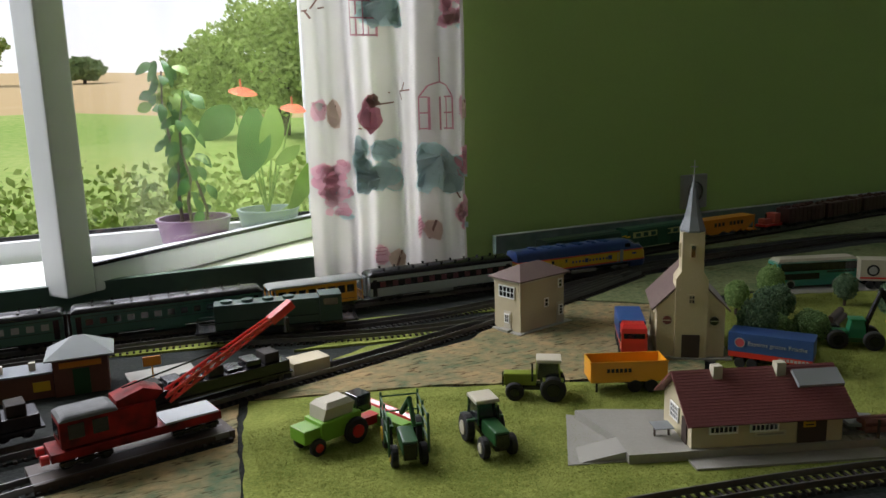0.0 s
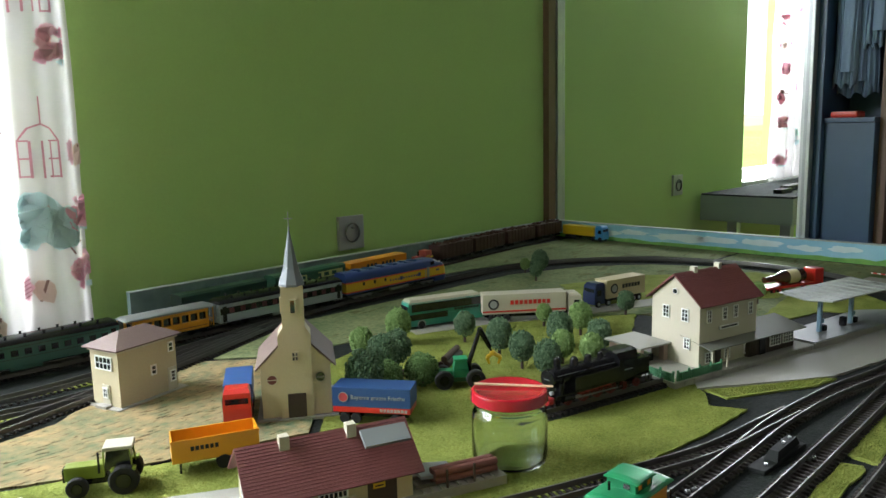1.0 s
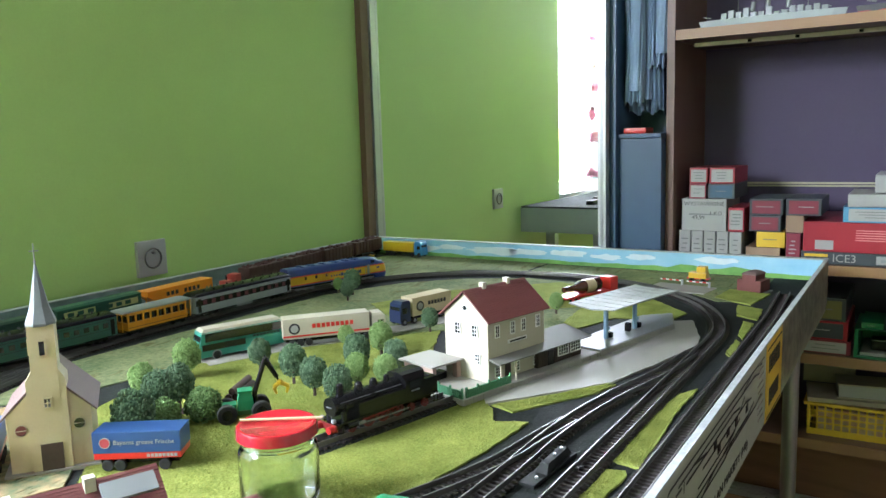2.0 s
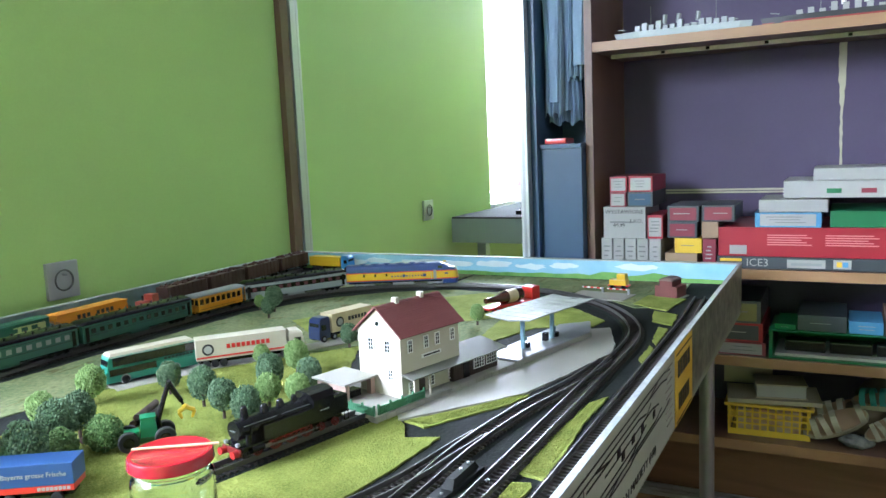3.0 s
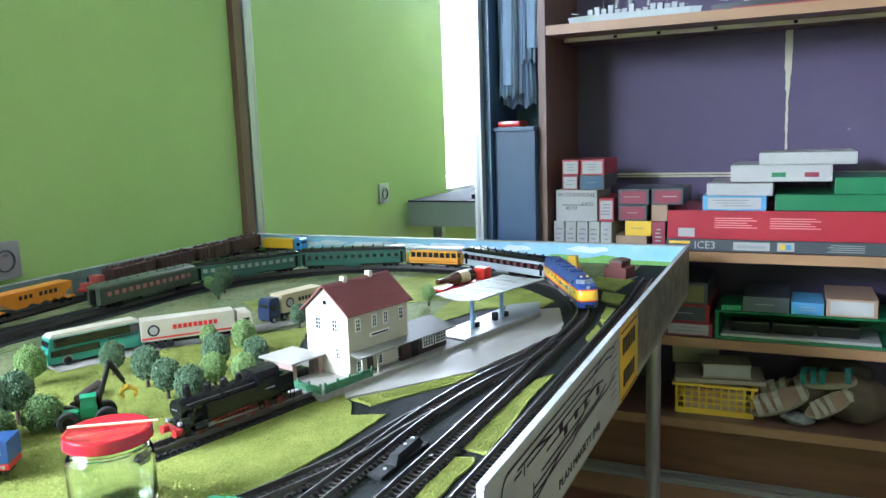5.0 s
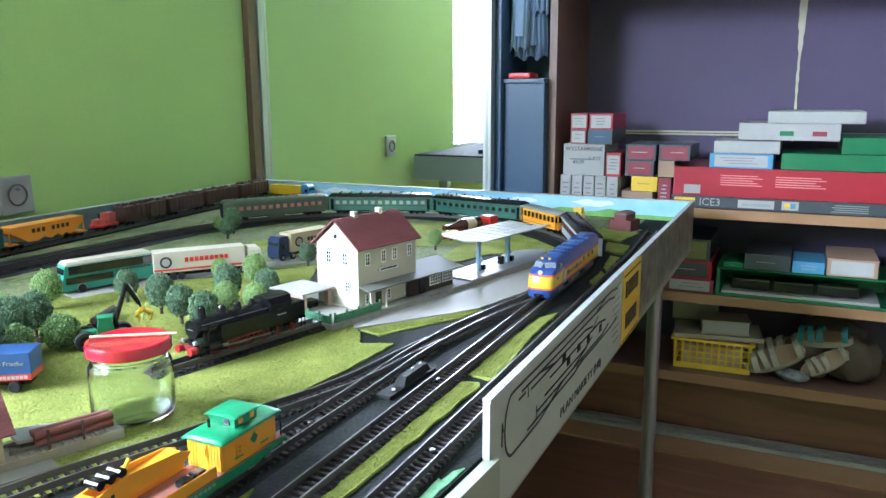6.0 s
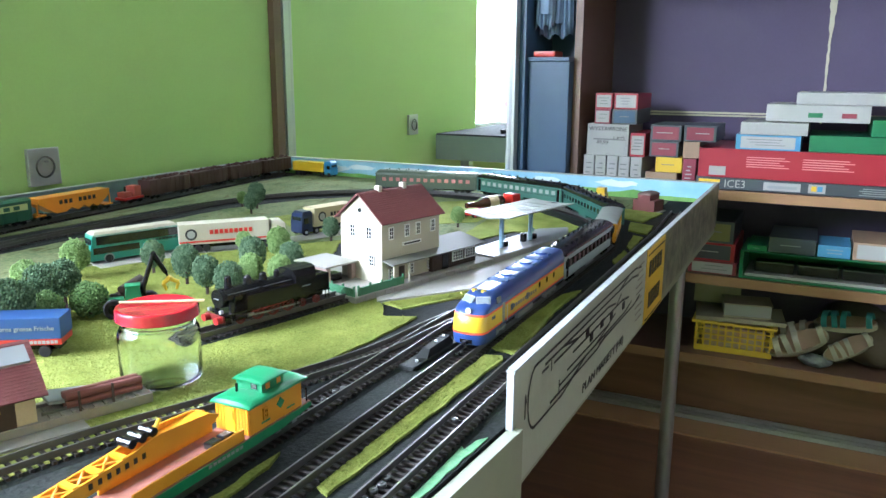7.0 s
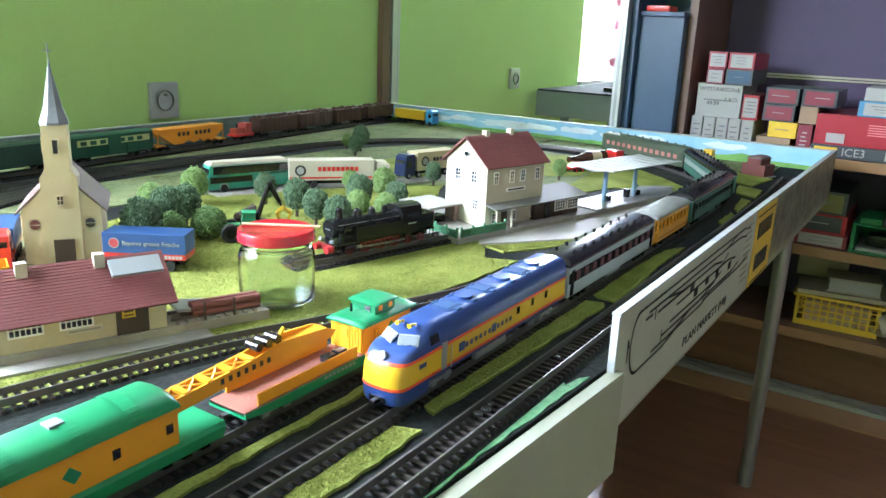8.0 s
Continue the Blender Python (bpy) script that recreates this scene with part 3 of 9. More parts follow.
def flat_patch(pts, x, material, parent, name):
    """A painted shape on the backboard, in y and z."""
    bm = bmesh.new()
    prism(bm, pts, 0, 0.0012, Matrix(((0, 0, -1, x), (1, 0, 0, 0), (0, 1, 0, 0), (0, 0, 0, 1))))
    part(name, bm, material, parent)


for cy, cz, ry, rz in ((1.12, 0.584, 0.05, 0.007), (1.02, 0.588, 0.035, 0.005), (0.90, 0.585, 0.06, 0.007), (0.80, 0.588, 0.05, 0.006), (0.70, 0.590, 0.045, 0.005), (0.60, 0.586, 0.03, 0.005), (0.52, 0.590, 0.03, 0.005), (0.35, 0.592, 0.04, 0.005)):
    pts = [(cy + 1.25 * ry * math.cos(2 * math.pi * k / 16) * rnd.uniform(0.7, 1.1), min(0.6015, cz - 0.002 + 1.5 * rz * math.sin(2 * math.pi * k / 16) * rnd.uniform(0.5, 1.3))) for k in range(16)]
    flat_patch(pts, -0.0004, CLOUD, p, "cloud")
hills = [(0.146, TOP - 0.005), (1.285, TOP - 0.005)] + [(1.285 - k * 0.0285, 0.569 + 0.005 * noise.noise((k * 0.5, 3, 0)) + (0.010 if 27 < k < 37 else 0.0) * (0.5 + 0.5 * math.sin(k * 1.7))) for k in range(41)]
flat_patch(hills, -0.0016, HILL, p, "hill_band")
part("trim_edge", box(-0.0015, 0.0135, 0.143, 1.288, 0.602, 0.604), PANEL_WHITE, p)

PANEL_DARK = mat("dark_green_panel", (0.030, 0.060, 0.048), 0.6, grain=40, bump=0.1, second=(0.055, 0.095, 0.070), big=7)
PANEL_PALE = mat("faded_sky_panel", (0.11, 0.175, 0.165), 0.6, grain=40, bump=0.1, second=(0.24, 0.32, 0.33), big=7)
for x0, x1 in ((-1.2, 0.655), (0.772, 1.984)):
    p = thing("wall_backboard", pose(0, 0, 0), "dark green painted backboard" if x0 < 0 else "faded blue-green painted backboard with a pale top edge", "backboard", "backboards along the wall")
    part("panel", box(x0, x1, 1.272, 1.284, TOP - 0.01, 0.602), PANEL_DARK if x0 < 0 else PANEL_PALE, p)
    part("trim_edge", box(x0, x1, 1.271, 1.285, 0.602, 0.6035), PANEL_WHITE if x0 > 0 else PANEL_DARK, p)

p = thing("side_panel", pose(0, 0.0112, 0), "pale side panel with a hand-drawn track plan", "panel")
part("panel", box(0.796, 1.268, 0.125, 0.1275, 0.505, 0.604), mat("pale_panel_paint", (0.37, 0.40, 0.325), 0.6, vary=0.07, grain=90, bump=0.15, big=12), p)
part("panel_core", box(0.796, 1.985, 0.1277, 0.1303, 0.546, 0.604), BOARD_SIDE, p)
part("trim_edge", box(0.794, 1.985, 0.1243, 0.1312, 0.604, 0.6065), PANEL_WHITE, p, "worn white top edge")
part("end_strip", box(0.7925, 0.7958, 0.1246, 0.1303, 0.548, 0.604), PANEL_WHITE, p, "white painted end")
LANDSCAPE = mat("printed_landscape", (0.008, 0.014, 0.010), 0.4, grain=70, bump=0.0, second=(0.26, 0.25, 0.17), big=32)
part("picture_strip", box(1.394, 1.985, 0.1250, 0.1275, 0.512, 0.604), LANDSCAPE, p, "dark printed landscape strip")
yp = part("yellow_plate", box(1.270, 1.392, 0.1246, 0.1275, 0.502, 0.6025), CARD_YELLOW, p, "yellow plate with black writing")
for z, w_ in ((0.574, 0.088), (0.530, 0.078)):
    for k in range(5):
        part("writing_bar", box(1.331 - w_ / 2 + k * w_ / 5, 1.331 - w_ / 2 + (k + 0.72) * w_ / 5, 0.1240, 0.1246, z - 0.011, z + 0.011), INK, yp)
part("border", box(1.277, 1.385, 0.1241, 0.1246, 0.5935, 0.5955), INK, yp)
part("border", box(1.277, 1.385, 0.1241, 0.1246, 0.5045, 0.5065), INK, yp)


def plan_line(pts, w=0.0013):
    """A marker stroke on the panel, in x and z."""
    bm = bmesh.new()
    pts = [(0.826 + (x - 0.848) * 0.80, 0.594 - (0.593 - z) * 1.5) for x, z in pts]
    for (ax, az), (b_x, bz) in zip(pts, pts[1:]):
        d = Vector((b_x - ax, bz - az))
        if d.length < 1e-6:
            continue
        d = d.normalized() * w
        n = Vector((-d.y, d.x))
        q = [(ax + n.x - d.x, az + n.y - d.y), (b_x + n.x + d.x, bz + n.y + d.y), (b_x - n.x + d.x, bz - n.y + d.y), (ax - n.x - d.x, az - n.y - d.y)]
        bm.faces.new([bm.verts.new((x, 0.1246, z)) for x, z in q])
    part("drawn_line", bm, INK, p)


plan_line([(0.870 + 0.022 * math.cos(a), 0.575 + 0.018 * math.sin(a)) for a in [math.pi / 2 + k * math.pi / 12 for k in range(13)]])
for z, x0, x1 in ((0.593, 0.870, 1.36), (0.557, 0.870, 1.0), (0.588, 0.90, 1.34), (0.5835, 0.93, 1.20), (0.5605, 0.92, 1.15), (0.565, 0.95, 1.30), (0.5695, 0.98, 1.20), (0.5775, 1.0, 1.28), (0.5625, 1.12, 1.36)):
    plan_line([(x0, z), (x0 + 0.03, z), (x1 - 0.04, z), (x1, z - 0.003 if z > 0.575 else z + 0.003)])
for x0, z0, x1, z1 in ((0.96, 0.588, 1.02, 0.5835), (1.0, 0.5605, 1.06, 0.565), (1.1, 0.565, 1.17, 0.5695), (1.22, 0.588, 1.28, 0.593), (0.92, 0.581, 0.92, 0.586), (0.95, 0.562, 0.95, 0.568), (1.2, 0.577, 1.23, 0.5835), (0.89, 0.585, 0.91, 0.585), (0.84, 0.569, 0.84, 0.581), (0.84, 0.581, 0.843, 0.577)):
    plan_line([(x0, z0), (x1, z1)])
for x, z in ((1.08, 0.5745), (1.13, 0.576), (1.18, 0.5745), (1.25, 0.572), (1.06, 0.58)):
    part("drawn_block", box(0.826 + (x - 0.848) * 0.80 - 0.006, 0.826 + (x - 0.848) * 0.80 + 0.005, 0.1243, 0.1249, 0.594 - (0.593 - z) * 1.5 - 0.0042, 0.594 - (0.593 - z) * 1.5 + 0.0042), INK, p)
writing("plan_title", "PLAN MAKIETY (H0)", 0.0135, INK, p, pose(1.071, 0.1246, 0.5190, 90, 0, 0) @ Matrix.Diagonal((1.42, 1, 1, 1)))
for k in range(9):
    # faint notes in a narrow column beside the plate
    part("note_bar", box(1.212 + 0.004 * (k % 3), 1.252 - 0.006 * (k % 2), 0.1244, 0.1250, 0.592 - k * 0.0088, 0.5935 - k * 0.0088), CONCRETE, p)

# the neighbouring board in the space beyond
t = thing("layout_extension", pose(0.03, 0, 0), "grey painted baseboard section with tracks and legs", "table")
part("fascia", box(2.90, 3.95, 0.955, 1.285, 0.508, 0.600), mat("grey_green_paint", (0.26, 0.31, 0.26), 0.5, vary=0.06, grain=30), t)
part("rim", box(2.902, 3.948, 0.957, 1.283, 0.600, 0.606), BALLAST, t)
for x, y in ((2.98, 1.19), (2.98, 1.0), (3.85, 1.19), (3.85, 1.0)):
    part("leg", box(x - 0.018, x + 0.018, y - 0.018, y + 0.018, 0, 0.508), STEEL, t)
for k in range(7):
    part("wagon", box(3.0 + k * 0.12, 3.10 + k * 0.12, 1.03 + 0.02 * (k % 3), 1.06 + 0.02 * (k % 3), 0.606, 0.622 + 0.004 * (k % 2), None, 0.002), ORANGE if k == 3 else BLACK, t)

# ---- ground covers on the board ----
def cover(name, pts, material, label, h=0.0022, n=2):
    """A mat laid on the board, its cut edge a little uneven."""
    rnd = random.Random(len(pts) * 7 + int(pts[0][0] * 1000))
    out = []
    for (ax, ay), (b_x, by) in zip(pts, pts[1:] + pts[:1]):
        steps = max(1, int(math.hypot(b_x - ax, by - ay) / 0.012))
        for k in range(steps):
            f = k / steps
            j = 0.0014 if k else 0.0
            out.append((ax + (b_x - ax) * f + rnd.uniform(-j, j), ay + (by - ay) * f + rnd.uniform(-j, j)))
    return single(name, prism(bmesh.new(), out, TOP, TOP + h), material, label, "ground cover")


cover("grass_mat", [(0.150, 0.47), (0.48, 0.43), (0.70, 0.372), (0.78, 0.352), (0.90, 0.335), (1.00, 0.330), (0.985, 0.365), (1.02, 0.385), (1.05, 0.42), (1.16, 0.56), (1.30, 0.63), (1.10, 0.78), (0.97, 0.85), (0.80, 0.80), (0.74, 0.70), (0.66, 0.62), (0.442, 0.716), (0.39, 0.741), (0.303, 0.769), (0.218, 0.796), (0.196, 0.72)], GRASS, "yellow-green fibre grass mat with cut edges")
cover("grass_mat", [(1.03, 0.392), (1.02, 0.36), (1.06, 0.338), (1.125, 0.300), (1.165, 0.291), (1.160, 0.302), (1.095, 0.345)], GRASS, "small yellow-green grass mat offcut", 0.002)
cover("meadow_sheet", [(0.97, 0.858), (1.10, 0.79), (1.30, 0.64), (1.36, 0.48), (1.52, 0.42), (1.70, 0.44), (1.77, 0.55), (1.78, 0.70), (1.72, 0.83), (1.62, 0.93), (1.45, 1.0), (1.20, 1.012), (0.80, 1.025), (0.72, 0.96), (0.80, 0.88)], GRASS_DARK, "olive green painted scenery sheet", 0.0015)
cover("meadow_sheet", [(1.30, 0.70), (1.40, 0.66), (1.55, 0.50), (1.72, 0.52), (1.76, 0.62), (1.60, 0.78), (1.42, 0.86)], GRASS, "thin yellow-green grass sheet", 0.0021)
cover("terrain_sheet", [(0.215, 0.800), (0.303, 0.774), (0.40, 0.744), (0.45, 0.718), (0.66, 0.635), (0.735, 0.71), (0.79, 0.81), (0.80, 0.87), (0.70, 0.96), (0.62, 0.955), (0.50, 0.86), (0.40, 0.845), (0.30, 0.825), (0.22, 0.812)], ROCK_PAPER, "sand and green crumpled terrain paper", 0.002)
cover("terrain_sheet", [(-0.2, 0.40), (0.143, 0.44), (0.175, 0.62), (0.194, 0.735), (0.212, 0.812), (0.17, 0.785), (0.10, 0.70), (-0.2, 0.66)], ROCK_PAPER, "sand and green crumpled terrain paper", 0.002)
cover("back_ground", [(0.80, 1.16), (1.45, 1.11), (1.62, 1.06), (1.74, 0.97), (1.83, 0.88), (1.87, 0.75), (1.98, 0.75), (1.98, 1.20), (0.80, 1.235)], GRASS_DARK, "dark green painted ground by the wall", 0.0012)
cover("back_ground", [(1.87, 0.74), (1.86, 0.55), (1.80, 0.40), (1.70, 0.29), (1.72, 0.235), (1.97, 0.235), (1.97, 0.74)], GRASS_DARK, "dark green painted ground by the backboard", 0.0012)
cover("grass_sheet", [(1.535, 0.320), (1.580, 0.312), (1.655, 0.382), (1.715, 0.455), (1.740, 0.530), (1.56, 0.49), (1.40, 0.47), (1.40, 0.44), (1.50, 0.41)], GRASS, "yellow-green grass sheet inside the curve", 0.0019)
cover("road_sheet", [(0.99, 0.815), (1.12, 0.765), (1.28, 0.675), (1.42, 0.62), (1.44, 0.655), (1.29, 0.715), (1.13, 0.81), (1.01, 0.865)], CONCRETE, "grey paper road strip", 0.0029)
PAPER = mat("pale_grey_paper", (0.30, 0.29, 0.26), 0.58, vary=0.08, grain=20, spec=0.25)
cover("paving_sheet", [(1.028, 0.398), (1.10, 0.345), (1.167, 0.297), (1.28, 0.268), (1.384, 0.247), (1.430, 0.254), (1.53, 0.290), (1.50, 0.335), (1.35, 0.37), (1.08, 0.43)], PAPER, "pale grey glossy paving sheet", 0.0030)
for pts in ([(0.648, 0.206), (0.732, 0.203), (0.922, 0.196), (0.930, 0.200), (0.925, 0.2165), (0.755, 0.2170), (0.652, 0.2165)], [(0.36, 0.200), (0.625, 0.199), (0.618, 0.217), (0.36, 0.217)], [(0.94, 0.190), (1.10, 0.200), (1.19, 0.199), (1.16, 0.214), (1.05, 0.219), (0.945, 0.217)],
            [(1.44, 0.196), (1.55, 0.200), (1.56, 0.218), (1.47, 0.208)], [(1.58, 0.200), (1.66, 0.205), (1.68, 0.25), (1.60, 0.236)], [(1.69, 0.23), (1.80, 0.215), (1.82, 0.29), (1.73, 0.30)], [(1.34, 0.192), (1.42, 0.195), (1.44, 0.205), (1.36, 0.203)], [(0.40, 0.262), (0.66, 0.262), (0.68, 0.268), (0.40, 0.272)],
            [(0.25, 1.010), (0.42, 0.985), (0.62, 0.955), (0.60, 0.975), (0.44, 1.015), (0.27, 1.038)], [(0.10, 1.02), (0.26, 0.99), (0.36, 0.965), (0.30, 0.99), (0.12, 1.045)], [(0.30, 0.93), (0.46, 0.90), (0.55, 0.915), (0.40, 0.945)], [(0.33, 0.875), (0.45, 0.88), (0.50, 0.89), (0.38, 0.90)]):
    cover("grass_strip", pts, GRASS, "narrow grass mat strip between the tracks", 0.0025)
FRESH = mat("fresh_green_paint", (0.045, 0.21, 0.075), 0.6, grain=220, bump=0.4, second=(0.16, 0.36, 0.17), big=60)
cover("paint_strip", [(0.42, 0.1588), (0.60, 0.1562), (0.72, 0.1492), (0.770, 0.1462), (0.762, 0.152), (0.745, 0.1545), (0.750, 0.159), (0.729, 0.1605), (0.700, 0.1585), (0.690, 0.1610), (0.66, 0.1595), (0.60, 0.162), (0.50, 0.160), (0.42, 0.164)], FRESH, "fresh light green paint along the board edge", 0.0008)

# ---- tracks ----
LX, LY, LR, FY = 1.41, 0.642, 0.410, 0.232  # the end curve's centre and radius, and the front straight


def back_y(x):
    return LY + LR + (LX - x) * 0.026


def loop_at(s):
    """A place on the train's line; s runs along the back straight in x, round the end curve, and back along the front."""
    if s <= LX:
        return Vector((s, back_y(s)))
    a = (s - LX) / LR
    if a < math.pi:
        return Vector((LX + LR * math.sin(a), LY + LR * math.cos(a)))
    return Vector((LX - (s - LX - math.pi * LR), FY))


sleeper_mesh = mesh_of("sleeper", box(-0.00135, 0.00135, -0.015, 0.015, 0, 0.0028), SLEEPER)


def track(pts, label, single_from=None, single_to=None, lift=0.0):
    """Two rails on sleepers along a line of places; sleepers inside the given stretch of x are pieces of their own."""
    t = thing("railway_track", pose(0, 0, 0), label, "railway track", "tracks on the layout")
    # even steps of 7.6 mm
    line, left = [], 0.0
    for a, b in zip(pts, pts[1:]):
        d = (b - a).length
        k = left
        while k < d:
            line.append(a + (b - a) * (k / d))
            k += 0.0076
        left = k - d
    if len(line) < 3:
        return t
    vs, fs = [], []
    rails = {-1: ([], []), 1: ([], [])}
    for i, q in enumerate(line):
        d = (line[min(i + 1, len(line) - 1)] - line[max(i - 1, 0)]).normalized()
        n = Vector((-d.y, d.x))
        if single_from is not None and single_from < q.x < single_to and q.y < 0.34:
            o = new("sleeper", sleeper_mesh)
            o.parent = t
            o.matrix_basis = Matrix.Translation((q.x, q.y, TOP + 0.001 + lift)) @ Matrix.Rotation(math.atan2(d.y, d.x), 4, "Z")
        else:
            k = len(vs)
            for z in (TOP + 0.001 + lift, TOP + 0.0038 + lift):
                for u, v in ((-0.00135, -0.015), (0.00135, -0.015), (0.00135, 0.015), (-0.00135, 0.015)):
                    w = q + d * u + n * v
                    vs.append((w.x, w.y, z))
            fs += [(k + 4, k + 5, k + 6, k + 7), (k, k + 1, k + 5, k + 4), (k + 1, k + 2, k + 6, k + 5), (k + 2, k + 3, k + 7, k + 6), (k + 3, k, k + 4, k + 7)]
        for side in rails:
            rv = rails[side][0]
            for off, z in ((0.0007, 0.0038), (0.0007, 0.0090), (-0.0007, 0.0090), (-0.0007, 0.0038)):
                w = q + n * (side * 0.0087 + off)
                rv.append((w.x, w.y, TOP + z + lift))
    if fs:
        me = bpy.data.meshes.new("sleepers")
        me.from_pydata(vs, [], fs)
        me.materials.append(SLEEPER)
        o = new("sleeper_strip", me)
        o.parent = t
        tagged(o, kind="stuff")
    for side, (rv, rf) in rails.items():
        for i in range(len(rv) // 4 - 1):
            k = i * 4
            rf += [(k + j, k + (j + 1) % 4, k + 4 + (j + 1) % 4, k + 4 + j) for j in range(4)]
        me = bpy.data.meshes.new("rail")
        me.from_pydata(rv, [], rf)
        me.materials.append(RAIL)
        o = new("rail", me)
        o.parent = t
    # the dark bed that the line lies on
    bed_v, bed_f = [], []
    for i, q in enumerate(line[::3] + [line[-1]]):
        i0 = min(i * 3, len(line) - 1)
        d = (line[min(i0 + 1, len(line) - 1)] - line[max(i0 - 1, 0)]).normalized()
        n = Vector((-d.y, d.x))
        for off, z in ((0.020, 0.0), (0.0165, 0.0033), (-0.0165, 0.0033), (-0.020, 0.0)):
            w = q + n * off
            bed_v.append((w.x, w.y, TOP - 0.0005 + z * 0.55 + lift))
    for i in range(len(bed_v) // 4 - 1):
        k = i * 4
        bed_f += [(k + j, k + j + 1, k + 5 + j, k + 4 + j) for j in range(3)]
    me = bpy.data.meshes.new("track_bed")
    me.from_pydata(bed_v, [], bed_f)
    me.materials.append(BALLAST)
    o = new("track_bed", me)
    o.parent = t
    return t


def V(*xy):
    return [Vector(p) for p in xy]


def curve_pts(ctrl, n=14):
    """A smooth line through control places."""
    c = [ctrl[0] * 2 - ctrl[1], *ctrl, ctrl[-1] * 2 - ctrl[-2]]
    out = []
    for i in range(1, len(c) - 2):
        for k in range(n):
            t = k / n
            out.append(0.5 * (2 * c[i] + (c[i + 1] - c[i - 1]) * t + (2 * c[i - 1] - 5 * c[i] + 4 * c[i + 1] - c[i + 2]) * t * t + (3 * c[i] - c[i - 1] - 3 * c[i + 1] + c[i + 2]) * t ** 3))
    return out + [c[-2]]


LOOP_END = LX + math.pi * LR + 2.2
track([loop_at(-1.0 + k * 0.02) for k in range(int((LOOP_END + 1.0) / 0.02))], "dark railway track on the main oval", 0.42, 1.14)
track(V((-0.8, 0.172), (0.9, 0.1755), (1.60, 0.180), (1.80, 0.19)), "dark railway track along the board edge", 0.42, 0.98)
track(curve_pts(V((-0.6, 0.292), (0.60, 0.291), (0.85, 0.289), (0.98, 0.289), (1.10, 0.277), (1.22, 0.252), (1.33, 0.240))), "dark siding track joining the main oval", 0.42, 0.98, 0.0002)
track(curve_pts(V((0.10, 0.50), (0.40, 0.452), (0.60, 0.408), (0.72, 0.362), (0.86, 0.312), (0.96, 0.297), (1.02, 0.2885)), 20), "curved dark siding track behind the crane train", 0.42, 0.80, 0.0004)
track(curve_pts(V((0.66, 1.140), (0.9, 1.150), (1.10, 1.172), (1.40, 1.192), (1.65, 1.215), (1.93, 1.235))), "dark track along the wall", None, None)
track(curve_pts(V((-0.6, 1.045), (0.1, 1.035), (0.42, 0.978), (0.62, 0.985), (0.90, 1.040), (1.05, 1.058))), "dark track beside the back line", None, None, 0.0003)
track(curve_pts(V((0.25, 0.985), (0.42, 0.93), (0.55, 0.915), (0.68, 0.945), (0.90, 1.030))), "dark track branching to the yard", None, None, 0.0005)
track(curve_pts(V((-0.4, 0.71), (0.05, 0.775), (0.26, 0.825), (0.44, 0.872), (0.60, 0.925), (0.85, 1.018))), "dark yard track towards the buffer", None, None, 0.0007)
track(curve_pts(V((0.81, 0.495), (0.92, 0.466), (1.028, 0.440))), "short display track under the steam engine", None, None, 0.002)
track(curve_pts(V((-0.35, 0.60), (0.0, 0.69), (0.19, 0.725))), "dark yard track under the crane", None, None, 0.001)

# ---- rolling stock ----
WHEEL = mat("dark_wheel_metal", (0.06, 0.058, 0.055), 0.35, 0.7, vary=0.2)
TRUCK_GREY = mat("silver_bogie", (0.30, 0.31, 0.32), 0.4, 0.4, vary=0.15)


def bogie(parent, x, length=0.030, axles=2, frame=BLACK):
    b = part("bogie", bmesh.new(), frame, parent)
    bm = bmesh.new()
    bx(bm, -length / 2, length / 2, -0.0035, 0.0035, 0.004, 0.0075)
    for sy in (-1, 1):
        bx(bm, -length / 2, length / 2, sy * 0.0122 - 0.0012, sy * 0.0122 + 0.0012, 0.0035, 0.0065, None, 0.0005)
        for k in range(axles):
            ax = (k / (axles - 1) - 0.5) * length * 0.72
            bx(bm, ax - 0.003, ax + 0.003, sy * 0.0130 - 0.0012, sy * 0.0130 + 0.0012, 0.0020, 0.0072, None, 0.0005)
    b.data = mesh_of("bogie", bm, frame)
    b.matrix_basis = pose(x, 0, 0)
    first = None
    for k in range(axles):
        ax = (k / (axles - 1) - 0.5) * length * 0.72
        for sy in (-1, 1):
            m = pose(ax, sy * 0.0088, 0.0052, 90, 0, 0)
            if first is None:
                bm = bmesh.new()
                cyl(bm, 0.0052, 0.0022, pose(0, 0, -0.0011), 18)
                cyl(bm, 0.0060, 0.0006, pose(0, 0, 0.0), 18)
                first = part("wheel", bm, WHEEL, b, m=m)
            else:
                again(first, m)
    return b


def arch_roof(L, w, z0, rise, n=12, over=0.0008):
    """A rounded carriage roof with domed ends."""
    bm = bmesh.new()
    rows = []
    for x, f in ((-L / 2, 0.35), (-L / 2 + 0.002, 0.75), (-L / 2 + 0.006, 1.0), (L / 2 - 0.006, 1.0), (L / 2 - 0.002, 0.75), (L / 2, 0.35)):
        rows.append([bm.verts.new((x, (w / 2 + over) * math.cos(math.pi * k / n), z0 + rise * f * math.sin(math.pi * k / n) ** 0.7 if 0 < k < n else z0)) for k in range(n + 1)])
    for a, b in zip(rows, rows[1:]):
        for k in range(n):
            bm.faces.new((a[k], a[k + 1], b[k + 1], b[k]))
    bm.faces.new(rows[0][::-1]), bm.faces.new(rows[-1])
    for r in (rows,):
        for a, b in zip(r, r[1:]):
            bm.faces.new((a[0], b[0], b[-1], a[-1]))
    return bm


